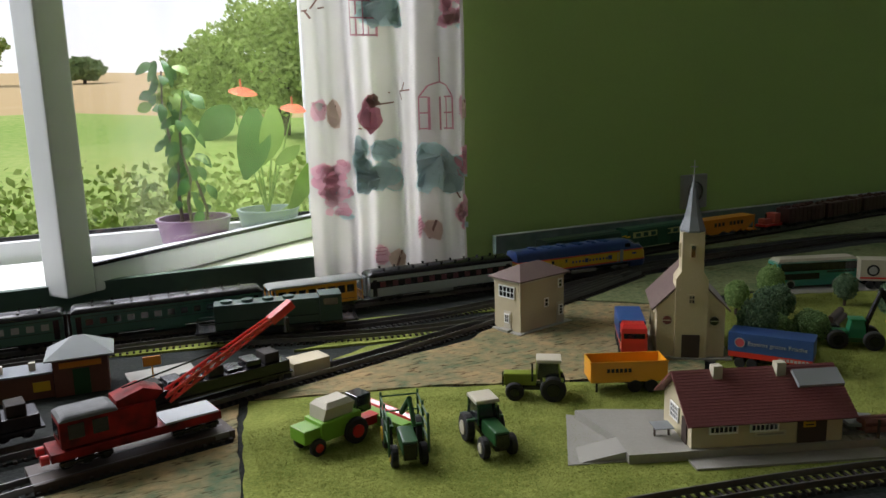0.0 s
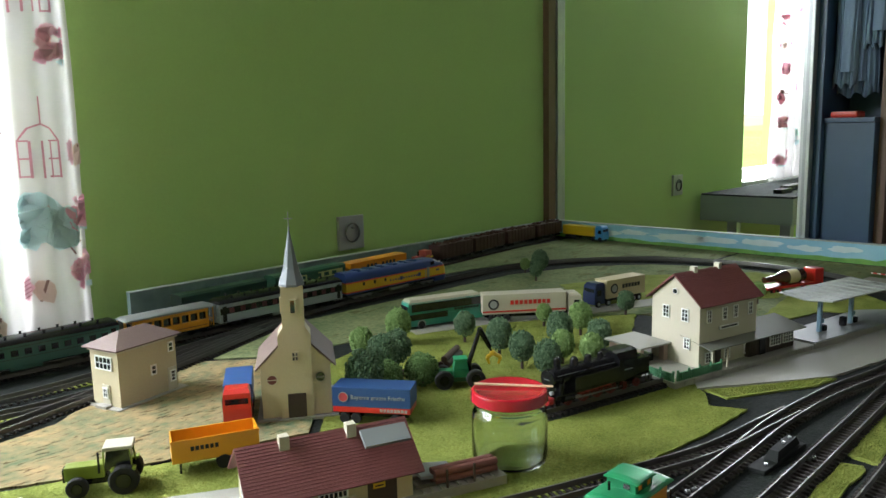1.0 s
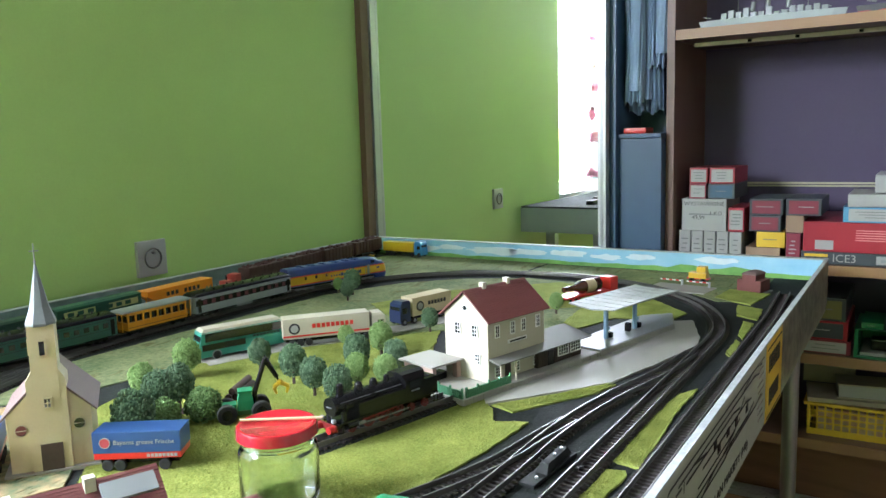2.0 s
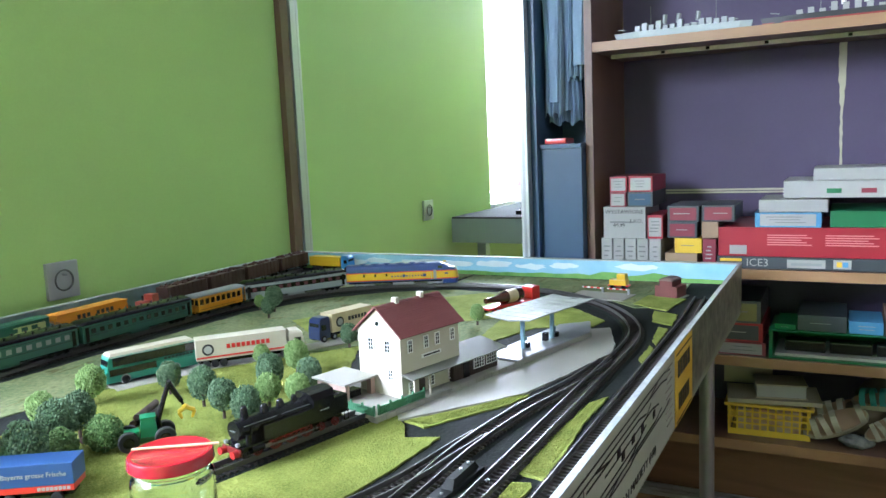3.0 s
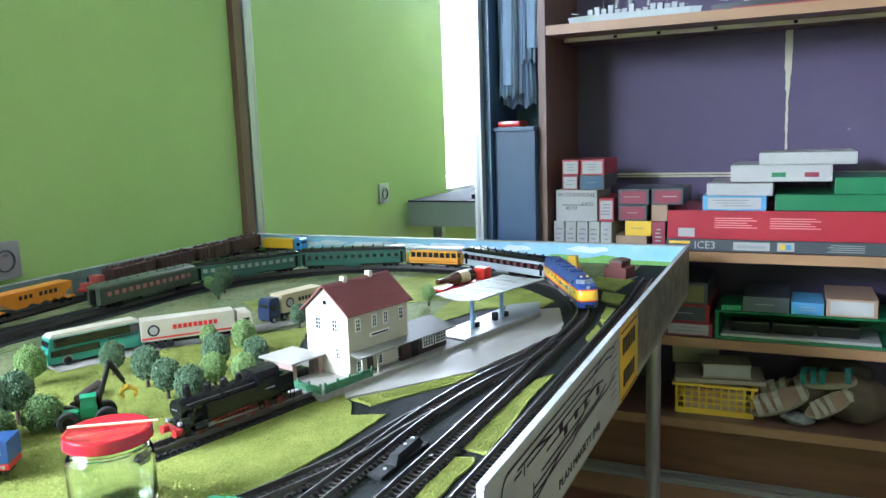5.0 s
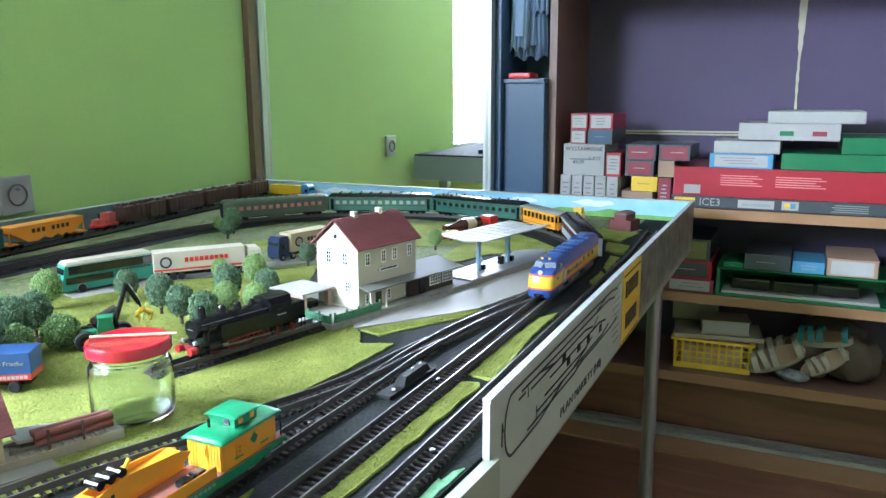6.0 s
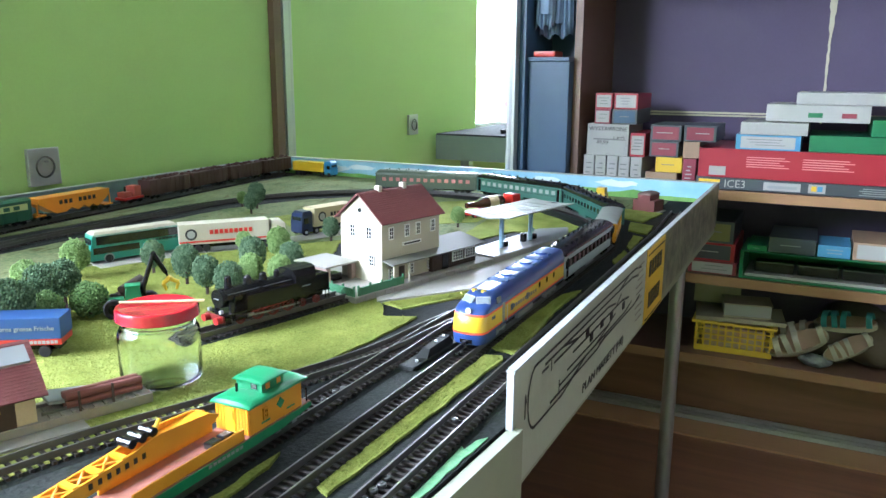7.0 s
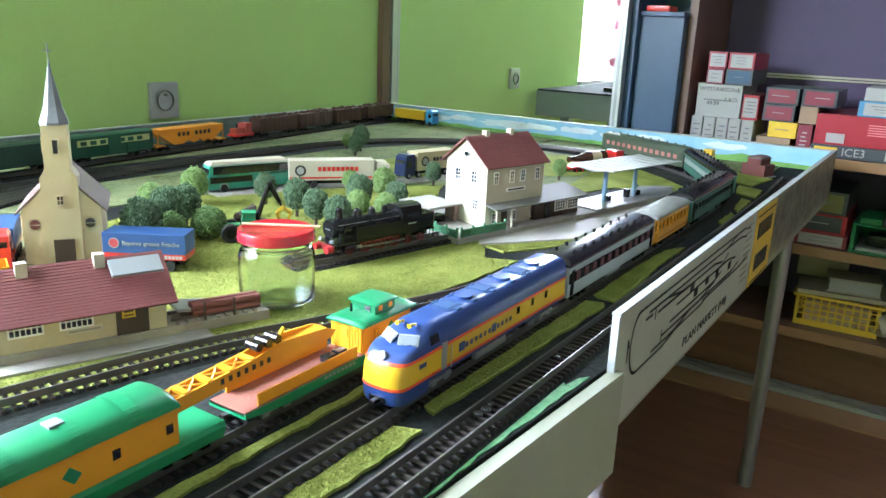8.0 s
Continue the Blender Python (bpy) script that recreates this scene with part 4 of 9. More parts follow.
def coach(L, body, stripe, roof, label, windows=12, win=None, two_tone=None):
    t = thing("passenger_coach", pose(0, 0, 0), label, "passenger coach", "coaches of the running train")
    w = 0.0335
    part("body", box(-L / 2, L / 2, -w / 2, w / 2, 0.0085, 0.0375, None, 0.0012), body, t)
    if two_tone:
        part("letter_band", box(-L / 2 + 0.001, L / 2 - 0.001, -w / 2 - 0.0003, w / 2 + 0.0003, 0.0215, 0.0315), two_tone, t)
    part("roof", arch_roof(L + 0.001, w, 0.0375, 0.0085), roof, t, smooth=True)
    for sy in (-1, 1):
        part("stripe", box(-L / 2 + 0.002, L / 2 - 0.002, sy * (w / 2 + 0.0003) - 0.0002, sy * (w / 2 + 0.0003) + 0.0002, 0.0190, 0.0202), stripe, t)
        part("stripe", box(-L / 2 + 0.002, L / 2 - 0.002, sy * (w / 2 + 0.0003) - 0.0002, sy * (w / 2 + 0.0003) + 0.0002, 0.0335, 0.0346), stripe, t)
    part("underframe", box(-L / 2 + 0.006, L / 2 - 0.006, -0.012, 0.012, 0.0060, 0.0085), BLACK, t)
    part("equipment_box", box(-0.022, 0.016, -0.0145, 0.0145, 0.0035, 0.0085, None, 0.0006), body if not two_tone else SILVER, t)
    first = None
    for k in range(windows):
        x = (k - (windows - 1) / 2) * (L - 0.040) / (windows - 1)
        for sy in (-1, 1):
            m = pose(x, sy * (w / 2 + 0.0004), 0.0265)
            if first is None:
                first = part("window", box(-0.0042, 0.0042, -0.0004, 0.0004, -0.0038, 0.0038), win or DARK_GLASS, t, m=m)
            else:
                again(first, m)
    dfirst = None
    for x in (-L / 2 + 0.008, L / 2 - 0.008):
        for sy in (-1, 1):
            m = pose(x, sy * (w / 2 + 0.0004), 0.0225)
            if dfirst is None:
                dfirst = part("door", box(-0.0032, 0.0032, -0.0003, 0.0003, -0.0125, 0.0115), roof, t, m=m)
            else:
                again(dfirst, m)
    for x in (-1, 1):
        part("gangway", box(min(x * L / 2, x * (L / 2 + 0.0035)), max(x * L / 2, x * (L / 2 + 0.0035)), -0.006, 0.006, 0.0095, 0.0375), SILVER if two_tone else BLACK, t)
        bogie(t, x * (L / 2 - 0.033), 0.036, 3)
        part("coupler", box(min(x * L / 2, x * (L / 2 + 0.005)), max(x * L / 2, x * (L / 2 + 0.005)), -0.0018, 0.0018, 0.006, 0.0085), BLACK, t)
    vf = None
    for k in range(9):
        x = (k - 4) * L / 10.2
        for sy in (-1, 1):
            m = pose(x, sy * 0.0085, 0.0448, sy * -25, 0, 0)
            if vf is None:
                bm = bmesh.new()
                cyl(bm, 0.0014, 0.0022, None, 8)
                cyl(bm, 0.0020, 0.0009, pose(0, 0, 0.0020), 8)
                vf = part("roof_vent", bm, roof, t, m=m)
            else:
                again(vf, m)
    return t


def excursion_car(L):
    t = thing("excursion_coach", pose(0, 0, 0), "amber-yellow open-platform coach with a pale roof", "passenger coach")
    w = 0.032
    part("body", box(-L / 2 + 0.010, L / 2 - 0.010, -w / 2, w / 2, 0.0085, 0.021, None, 0.0008), AMBER, t)
    part("roof", arch_roof(L, w + 0.002, 0.0375, 0.0055), mat("pale_grey_roof", (0.17, 0.18, 0.17), 0.6), t, "pale grey roof", True)
    part("floor_plate", box(-L / 2, L / 2, -w / 2, w / 2, 0.0065, 0.0085), BLACK, t)
    part("top_band", box(-L / 2 + 0.010, L / 2 - 0.010, -w / 2, w / 2, 0.0325, 0.0375), AMBER, t)
    post = None
    for k in range(9):
        for sy in (-1, 1):
            m = pose((k - 4) * (L - 0.024) / 8, sy * (w / 2 - 0.001), 0.021)
            if post is None:
                post = part("window_post", box(-0.0014, 0.0014, -0.001, 0.001, 0, 0.0115), AMBER, t, m=m)
            else:
                again(post, m)
    part("dark_interior", box(-L / 2 + 0.012, L / 2 - 0.012, -w / 2 + 0.004, w / 2 - 0.004, 0.021, 0.0325), DARK_GLASS, t)
    for x in (-1, 1):
        rail = bmesh.new()
        for k in range(5):
            rod(rail, (x * (L / 2 - 0.0015), (k - 2) * 0.0065, 0.0085), (x * (L / 2 - 0.0015), (k - 2) * 0.0065, 0.019), 0.0006, 6)
        rod(rail, (x * (L / 2 - 0.0015), -0.014, 0.019), (x * (L / 2 - 0.0015), 0.014, 0.019), 0.0008, 6)
        for sy in (-1, 1):
            rod(rail, (x * (L / 2 - 0.0015), sy * 0.0145, 0.0085), (x * (L / 2 - 0.0015), sy * 0.0145, 0.0375), 0.0008, 6)
        part("end_railing", rail, AMBER, t)
        bogie(t, x * (L / 2 - 0.026), 0.028, 2)
        part("coupler", box(min(x * L / 2, x * (L / 2 + 0.006)), max(x * L / 2, x * (L / 2 + 0.006)), -0.0018, 0.0018, 0.006, 0.0085), BLACK, t)
    for sy in (-1, 1):
        part("stripe", box(-L / 2 + 0.012, L / 2 - 0.012, sy * (w / 2 + 0.0003) - 0.0002, sy * (w / 2 + 0.0003) + 0.0002, 0.0125, 0.0135), BROWN_TRIM, t)
    return t


BROWN_TRIM = mat("brown_lining", (0.20, 0.07, 0.02), 0.5)


def plan_outline(front, L, w, r):
    """The plan of a streamlined engine: square rear, rounded nose."""
    pts = [(-L / 2, -w / 2), (front - r, -w / 2)]
    for k in range(1, 9):
        a = -math.pi / 2 + math.pi * k / 9
        pts.append((front - r + r * abs(math.cos(a)) ** 0.75, w / 2 * math.copysign(abs(math.sin(a)) ** 0.72, math.sin(a))))
    return pts + [(front - r, w / 2), (-L / 2, w / 2)]


def loft(rows):
    """Skin between level outlines: rows of (outline, height)."""
    bm = bmesh.new()
    rings = [[bm.verts.new((x, y, z)) for x, y in pts] for pts, z in rows]
    n = len(rings[0])
    for a, b in zip(rings, rings[1:]):
        for k in range(n):
            bm.faces.new((a[k], a[(k + 1) % n], b[(k + 1) % n], b[k]))
    bm.faces.new(rings[0][::-1]), bm.faces.new(rings[-1])
    return bm


def diesel(L):
    t = thing("diesel_locomotive", pose(0, 0, 0), "blue and yellow streamlined diesel locomotive with red striping", "locomotive")
    w, h = 0.0345, L / 2
    o = plan_outline
    part("side_sill", loft([(o(h, L, w, 0.0115), 0.0115), (o(h, L, w, 0.0115), 0.0140)]), BLUE, t, smooth=True)
    pl = [(h - 0.034, -w / 2)] + o(h, L, w, 0.0115)[1:-1] + [(h - 0.034, w / 2)]
    part("pilot", loft([([(x - 0.001, y * 0.95) for x, y in pl], 0.0035), (pl, 0.0085), (pl, 0.0114)]), BLUE, t, "blue front pilot", True)
    part("underframe", box(-h + 0.004, h - 0.036, -0.011, 0.011, 0.0070, 0.0115), BLACK, t)
    part("lower_stripe", loft([(o(h + 0.0003, L, w + 0.0006, 0.0115), 0.0140), (o(h + 0.0003, L, w + 0.0006, 0.0115), 0.0160)]), RED_ORANGE, t, "red-orange stripe", True)
    part("body_side", loft([(o(h, L, w, 0.0115), 0.0160), (o(h - 0.0005, L, w, 0.0115), 0.0250), (o(h - 0.003, L, w, 0.0115), 0.0305)]), YELLOW, t, "yellow body side", True)
    part("upper_stripe", loft([(o(h - 0.0027, L, w + 0.0006, 0.0115), 0.0305), (o(h - 0.0042, L, w + 0.0006, 0.0115), 0.0325)]), RED_ORANGE, t, "red-orange stripe", True)
    part("upper_body", loft([(o(h - 0.0042, L, w, 0.0115), 0.0325), (o(h - 0.0060, L, w, 0.0115), 0.0350), (o(h - 0.0105, L, w - 0.0005, 0.0125), 0.0382), (o(h - 0.0190, L, w - 0.001, 0.0125), 0.0396), (o(h - 0.027, L, w - 0.003, 0.012), 0.0440), (o(h - 0.033, L, w - 0.009, 0.011), 0.0478), (o(h - 0.040, L, w - 0.018, 0.008), 0.0490)]), BLUE, t, "blue upper body and roof", True)
    # windscreen and cab windows
    for sy in (-1, 1):
        part("windscreen", box(-0.0004, 0.0004, -0.0062, 0.0062, -0.0032, 0.0032), PALE_GLASS, t, m=pose(h - 0.0222, sy * 0.0078, 0.0424, 0, -42, sy * 25))
        part("windscreen_frame", box(-0.0003, 0.0003, -0.0070, 0.0070, -0.0040, 0.0040), SILVER, t, m=pose(h - 0.0227, sy * 0.0078, 0.0423, 0, -42, sy * 25))
        part("cab_window", box(-0.0050, 0.0050, -0.0003, 0.0003, -0.0030, 0.0030), DARK_GLASS, t, m=pose(h - 0.040, sy * 0.0168, 0.0398, sy * 14, 0, 0))
        part("cab_door", box(-0.0032, 0.0032, -0.0003, 0.0003, -0.0100, 0.0100), SILVER, t, m=pose(h - 0.052, sy * (w / 2 + 0.0002), 0.0240))
        part("grab_rail", rod(bmesh.new(), (h - 0.060, sy * (w / 2 + 0.001), 0.013), (h - 0.060, sy * (w / 2 + 0.001), 0.030), 0.0005, 6), ALU, t)
        part("grab_rail", rod(bmesh.new(), (h - 0.0015, sy * 0.0048, 0.020), (h - 0.0020, sy * 0.0048, 0.0265), 0.0005, 6), ALU, t)
        # lettering along the side, drawn as plain bars
        bar = None
        for k, wd in enumerate((0.009, 0.0045, 0.004, 0.004, 0.004, 0.003, 0.004, 0.008, 0.004, 0.004, 0.003, 0.004)):
            m = pose(h - 0.075 - k * 0.0062 * 1.05, sy * (w / 2 + 0.0002), 0.0232)
            part("lettering_bar", box(-wd / 2 * 0.8, wd / 2 * 0.8, -0.0002, 0.0002, -0.0032 if k in (0, 7) else -0.0022, 0.0034 if k in (0, 7) else 0.0014), BLUE, t, m=m)
        for x in (-0.035, -0.060, -0.085):
            part("side_port", box(-0.0022, 0.0022, -0.0003, 0.0003, -0.0030, 0.0030), DARK_GLASS, t, m=pose(x, sy * (w / 2 + 0.0001), 0.0262))
        part("fuel_tank", box(-0.022, 0.024, sy * 0.0130 - 0.002, sy * 0.0130 + 0.002, 0.0030, 0.0085, None, 0.0008), TRUCK_GREY, t)
        part("number_bar", box(-0.004, 0.004, -0.0002, 0.0002, -0.0016, 0.0016), BLUE, t, m=pose(h - 0.0265, sy * (w / 2 + 0.0001), 0.0255))
    part("headlight", cyl(bmesh.new(), 0.0030, 0.003, pose(h - 0.0070, 0, 0.0352, 0, 75, 0), 16), SILVER, t, "chrome headlight")
    part("nose_emblem", cyl(bmesh.new(), 0.0022, 0.0006, pose(h - 0.0012, 0, 0.0230, 0, 90, 0), 14), BLUE, t)
    part("coupler", box(h - 0.004, h + 0.006, -0.0022, 0.0022, 0.0048, 0.0078, None, 0.0006), BLACK, t)
    part("front_opening", box(h - 0.006, h + 0.0004, -0.0062, 0.0062, 0.0050, 0.0088), BLACK, t)
    for sy in (-1, 1):
        hb = bmesh.new()
        rod(hb, (h - 0.0345, sy * 0.0050, 0.0498), (h - 0.0265, sy * 0.0050, 0.0502), 0.0006, 8, 0.0017)
        rod(hb, (h - 0.0345, sy * 0.0050, 0.0470), (h - 0.0345, sy * 0.0050, 0.0500), 0.0006, 6)
        part("horn", hb, YELLOW, t, "yellow horn")
    fan = None
    for k, x in enumerate((0.045, 0.022, -0.005, -0.035, -0.062, -0.088)):
        if k % 2 == 0:
            part("roof_grille", box(x - 0.009, x + 0.009, -0.0085, 0.0085, 0.0484, 0.0494, None, 0.0004), BLUE_DULL, t)
            part("grille_mesh", box(x - 0.007, x + 0.007, -0.0065, 0.0065, 0.0494, 0.0497), BLUE_DULL, t)
        else:
            part("fan_hood", cyl(bmesh.new(), 0.0070, 0.0024, pose(x, 0, 0.0486), 20), BLUE, t)
        for sy in (-1, 1):
            part("roof_hatch", box(x - 0.0035, x + 0.0035, sy * 0.0100 - 0.0012, sy * 0.0100 + 0.0012, 0.0468, 0.0496, None, 0.0004), BLUE_DULL, t)
    for x in (-1, 1):
        bogie(t, x * (h - 0.042) - 0.004, 0.046, 3, TRUCK_GREY)
    return t


RED_ORANGE = mat("red_orange_stripe", (0.65, 0.07, 0.02), 0.35, vary=0.05)
PALE_GLASS = mat("pale_windscreen", (0.16, 0.19, 0.22), 0.1, vary=0.1, spec=0.8, bump=0)
LOCO_L, COACH_L, EXC_L, GAP = 0.248, 0.231, 0.134, 0.0085
loco = diesel(LOCO_L)
COACH_GREY = mat("grey_white_coach", (0.30, 0.34, 0.36), 0.4, vary=0.05, grain=80)
RED_BLIND = mat("dark_red_blind", (0.10, 0.018, 0.03), 0.3, vary=0.3)
TRAIN = [
    (loco, LOCO_L),
    (coach(COACH_L, COACH_GREY, COACH_GREY, BLACK, "grey coach with a dark window band and a black vented roof", 11, RED_BLIND, BLACK), COACH_L),
    (excursion_car(EXC_L), EXC_L),
    (coach(COACH_L, mat("bottle_green_coach", (0.030, 0.11, 0.085), 0.4, vary=0.06), PULLMAN, BLACK, "bottle-green coach with a black roof", 13), COACH_L),
    (coach(COACH_L, mat("sea_green_coach", (0.045, 0.13, 0.10), 0.4, vary=0.06), PULLMAN, BLACK, "sea-green coach with a dark roof", 13, CARD), COACH_L),
    # the last coach's window light is only a pink colour on the panes
    (coach(COACH_L, OLIVE, OLIVE, OLIVE, "olive-green coach with windows coloured reddish as if lit", 13, mat("pink_lit_blind", (0.45, 0.16, 0.15), 0.4, vary=0.3)), COACH_L),
]
# the engine's front along the line: seconds, metres
FRONT = [(0.0, 0.934), (0.5, 1.116), (1.0, 1.297), (1.5, 1.474), (2.0, 1.650), (3.5, 2.155), (4.0, 2.318), (4.5, 2.468), (6.0, 2.897), (6.5, 3.044), (7.0, 3.192), (7.5, 3.339), (8.0, 3.488)]


def front_at(t):
    for (a, p), (b, q) in zip(FRONT, FRONT[1:]):
        if t <= b:
            return p + (q - p) * (t - a) / (b - a)
    return FRONT[-1][1]


def motions():
    """The train runs round the line; each vehicle rides on its two bogies."""
    behind = 0.0
    for ob, length in TRAIN:
        mid = behind + length / 2
        rows = []
        for k in range(41):
            t = k * 0.2
            s = front_at(t) - mid
            a, b = loop_at(s - length * 0.34), loop_at(s + length * 0.34)
            c = (a + b) / 2
            rows.append((t, Matrix.Translation((c.x, c.y, RAILTOP)) @ Matrix.Rotation(math.atan2(b.y - a.y, b.x - a.x), 4, "Z")))
        walk(ob, rows)
        behind += length + GAP

# ---- buildings and cars on the layout ----
def gable(bm, x0, x1, y0, y1, z0, eave, ridge):
    """A house body whose ridge runs along x."""
    ym = (y0 + y1) / 2
    a = [bm.verts.new(v) for v in ((x0, y0, z0), (x0, y1, z0), (x0, y1, eave), (x0, ym, ridge), (x0, y0, eave))]
    b = [bm.verts.new((x1, v.co.y, v.co.z)) for v in a]
    bm.faces.new(a), bm.faces.new(b[::-1])
    for i in range(5):
        bm.faces.new((a[i], b[i], b[(i + 1) % 5], a[(i + 1) % 5]))
    return bm


def roof_slab(x0, x1, ye, ze, ym, zr, th=0.0016):
    """One pitch of a roof, from the eave to the ridge."""
    bm = bmesh.new()
    n = Vector((0, -(zr - ze), ym - ye)).normalized() * th * (1 if ym > ye else -1)
    vs = []
    for o in (Vector(), n):
        for x, y, z in ((x0, ye, ze), (x1, ye, ze), (x1, ym, zr), (x0, ym, zr)):
            vs.append(bm.verts.new(Vector((x, y, z)) + o))
    for f in ((3, 2, 1, 0), (4, 5, 6, 7), (0, 1, 5, 4), (1, 2, 6, 5), (2, 3, 7, 6), (3, 0, 4, 7)):
        bm.faces.new([vs[i] for i in f])
    return bm


def tile_rows(parent, x0, x1, ye, ze, ym, zr, material, rows=16):
    """Overlapping courses that give a roof pitch its relief."""
    for k in range(rows):
        f0, f1 = k / rows, (k + 1) / rows
        part("tile_course", roof_slab(x0, x1, ye + (ym - ye) * f0, ze + (zr - ze) * f0 + 0.0005, ye + (ym - ye) * f1, ze + (zr - ze) * f1 + 0.0001, 0.0006), material, parent)


def pane_window(parent, m, w, h, bars=(1, 2), frame=None):
    """A small framed window: dark pane, frame and glazing bars; faces -y of m."""
    wdw = part("window", box(-w / 2, w / 2, -0.0005, 0.0004, -h / 2, h / 2), DARK_GLASS, parent, m=m)
    f = bmesh.new()
    e = 0.0009
    for a in ((-w / 2 - e, w / 2 + e, h / 2 - e / 2, h / 2 + e), (-w / 2 - e, w / 2 + e, -h / 2 - e, -h / 2 + e / 2), (-w / 2 - e, -w / 2 + e / 2, -h / 2, h / 2), (w / 2 - e / 2, w / 2 + e, -h / 2, h / 2)):
        bx(f, a[0], a[1], -0.0011, 0.0003, a[2], a[3])
    for k in range(1, bars[0] + 1):
        x = -w / 2 + w * k / (bars[0] + 1)
        bx(f, x - 0.0004, x + 0.0004, -0.0009, 0, -h / 2, h / 2)
    for k in range(1, bars[1] + 1):
        z = -h / 2 + h * k / (bars[1] + 1)
        bx(f, -w / 2, w / 2, -0.0009, 0, z - 0.0004, z + 0.0004)
    part("window_frame", f, frame or WHITE, wdw)
    return wdw


def station_house():
    """The two-storey station with its low wing, awning, shed and platform."""
    t = thing("station_house", pose(1.0775, 0.4205, TOP, 0, 0, -14.5) @ Matrix.Diagonal((0.98, 0.98, 0.91, 1)), "cream two-storey model station with a dark red roof", "model house")
    z0 = 0.010
    part("platform", box(-0.066, 0.230, -0.0200, 0.112, 0, z0, None, 0.001), CONCRETE, t, "grey concrete platform")
    part("wall_shell", gable(bmesh.new(), 0, 0.109, 0, 0.076, z0, 0.0965, 0.1285), CREAM_WHITE, t)
    for sgn, ye in ((1, -0.006), (-1, 0.082)):
        zs = 0.0965 - 0.006 * 0.032 / 0.038
        part("roof_pitch", roof_slab(-0.005, 0.114, ye, zs + 0.001, 0.038, 0.1300), ROOF_RED, t)
        tile_rows(t, -0.005, 0.114, ye, zs + 0.002, 0.038, 0.1317, ROOF_RED)
    for x in (0.032, 0.078):
        part("chimney", box(x - 0.003, x + 0.003, 0.034, 0.042, 0.126, 0.138, None, 0.0005), CREAM_WHITE, t)
    for y in (0.022, 0.052):
        pane_window(t, pose(-0.0006, y, 0.078, 0, 0, -90), 0.009, 0.016)
    pane_window(t, pose(-0.0006, 0.018, 0.040, 0, 0, -90), 0.008, 0.014)
    part("round_window", cyl(bmesh.new(), 0.0042, 0.0008, pose(-0.0008, 0.038, 0.108, 0, -90, 0), 18), WHITE, t)
    part("round_pane", cyl(bmesh.new(), 0.0033, 0.0004, pose(-0.0016, 0.038, 0.108, 0, -90, 0), 18), DARK_GLASS, t)
    for x in (0.016, 0.045, 0.066, 0.095):
        pane_window(t, pose(x, -0.0006, 0.078, 0, 0, 0), 0.007, 0.016)
    part("name_board", box(0.036, 0.072, -0.0016, -0.0002, 0.057, 0.062), WHITE, t)
    part("name_bar", box(0.039, 0.069, -0.0021, -0.0016, 0.0585, 0.0607), INK, t)
    for x in (0.016, 0.052, 0.090):
        pane_window(t, pose(x, -0.0006, 0.022, 0, 0, 0), 0.009, 0.013)
    part("door", box(0.030, 0.040, -0.0012, 0.0, z0, 0.029), DARK_WOOD, t)
    # low dark wing and the awning along the platform side
    part("wing", box(0.088, 0.182, -0.0060, 0.045, z0, 0.0385), DARK_WOOD, t, "dark timbered wing")
    plank = None
    for k in range(22):
        m = pose(0.0905 + k * 0.0042, -0.0062, 0.024)
        if plank is None:
            plank = part("plank", box(-0.0016, 0.0016, -0.0006, 0.0004, -0.0135, 0.0135), DARK_WOOD, t, m=m)
        else:
            again(plank, m)
    for x in (0.140, 0.167):
        pane_window(t, pose(x, -0.0074, 0.026, 0, 0, 0), 0.021, 0.014, (3, 2))
    part("doorway", box(0.108, 0.120, -0.0076, -0.0062, z0, 0.032), BLACK, t)
    part("awning", roof_slab(0.000, 0.190, -0.0185, 0.0375, 0.030, 0.0480, 0.0016), mat("grey_beige_sheet", (0.15, 0.152, 0.130), 0.65, vary=0.08, grain=90), t, "grey-beige sheet roof")
    for x in (0.006, 0.034):
        part("awning_post", box(x - 0.001, x + 0.001, -0.0165, -0.0145, z0, 0.038), CREAM_WHITE, t)
    # open shed at the gable end
    part("shed_wall", box(-0.050, -0.002, 0.098, 0.102, z0, 0.034), mat("dusty_rose_brick", (0.36, 0.25, 0.21), 0.7, vary=0.15, grain=300), t)
    part("shed_wall", box(-0.050, -0.046, 0.066, 0.098, z0, 0.034), MATS["dusty_rose_brick"], t)
    part("shed_pier", box(-0.050, -0.044, 0.048, 0.066, z0, 0.034), MATS["dusty_rose_brick"], t)
    part("shed_pier", box(-0.008, -0.001, 0.048, 0.056, z0, 0.034), MATS["dusty_rose_brick"], t)
    part("shed_roof", box(-0.056, -0.001, 0.042, 0.106, 0.034, 0.0365, None, 0.0005), PAPER, t, "pale flat roof")
    part("shed_crate", box(-0.036, -0.018, 0.056, 0.071, z0, 0.020, None, 0.001), BLACK, t)
    for a, b in (((-0.0635, -0.0165), (-0.0635, 0.046)), ((-0.057, -0.0175), (0.020, -0.0175))):
        f = part("fence", bmesh.new(), GREEN_FENCE, t, "green picket fence")
        fb = bmesh.new()
        L = math.hypot(b[0] - a[0], b[1] - a[1])
        n = int(L / 0.0032)
        for k in range(n + 1):
            x, y = a[0] + (b[0] - a[0]) * k / n, a[1] + (b[1] - a[1]) * k / n
            tall = k % 6 == 0
            bx(fb, x - 0.0010, x + 0.0010, y - 0.0010, y + 0.0010, z0, z0 + (0.014 if tall else 0.0105))
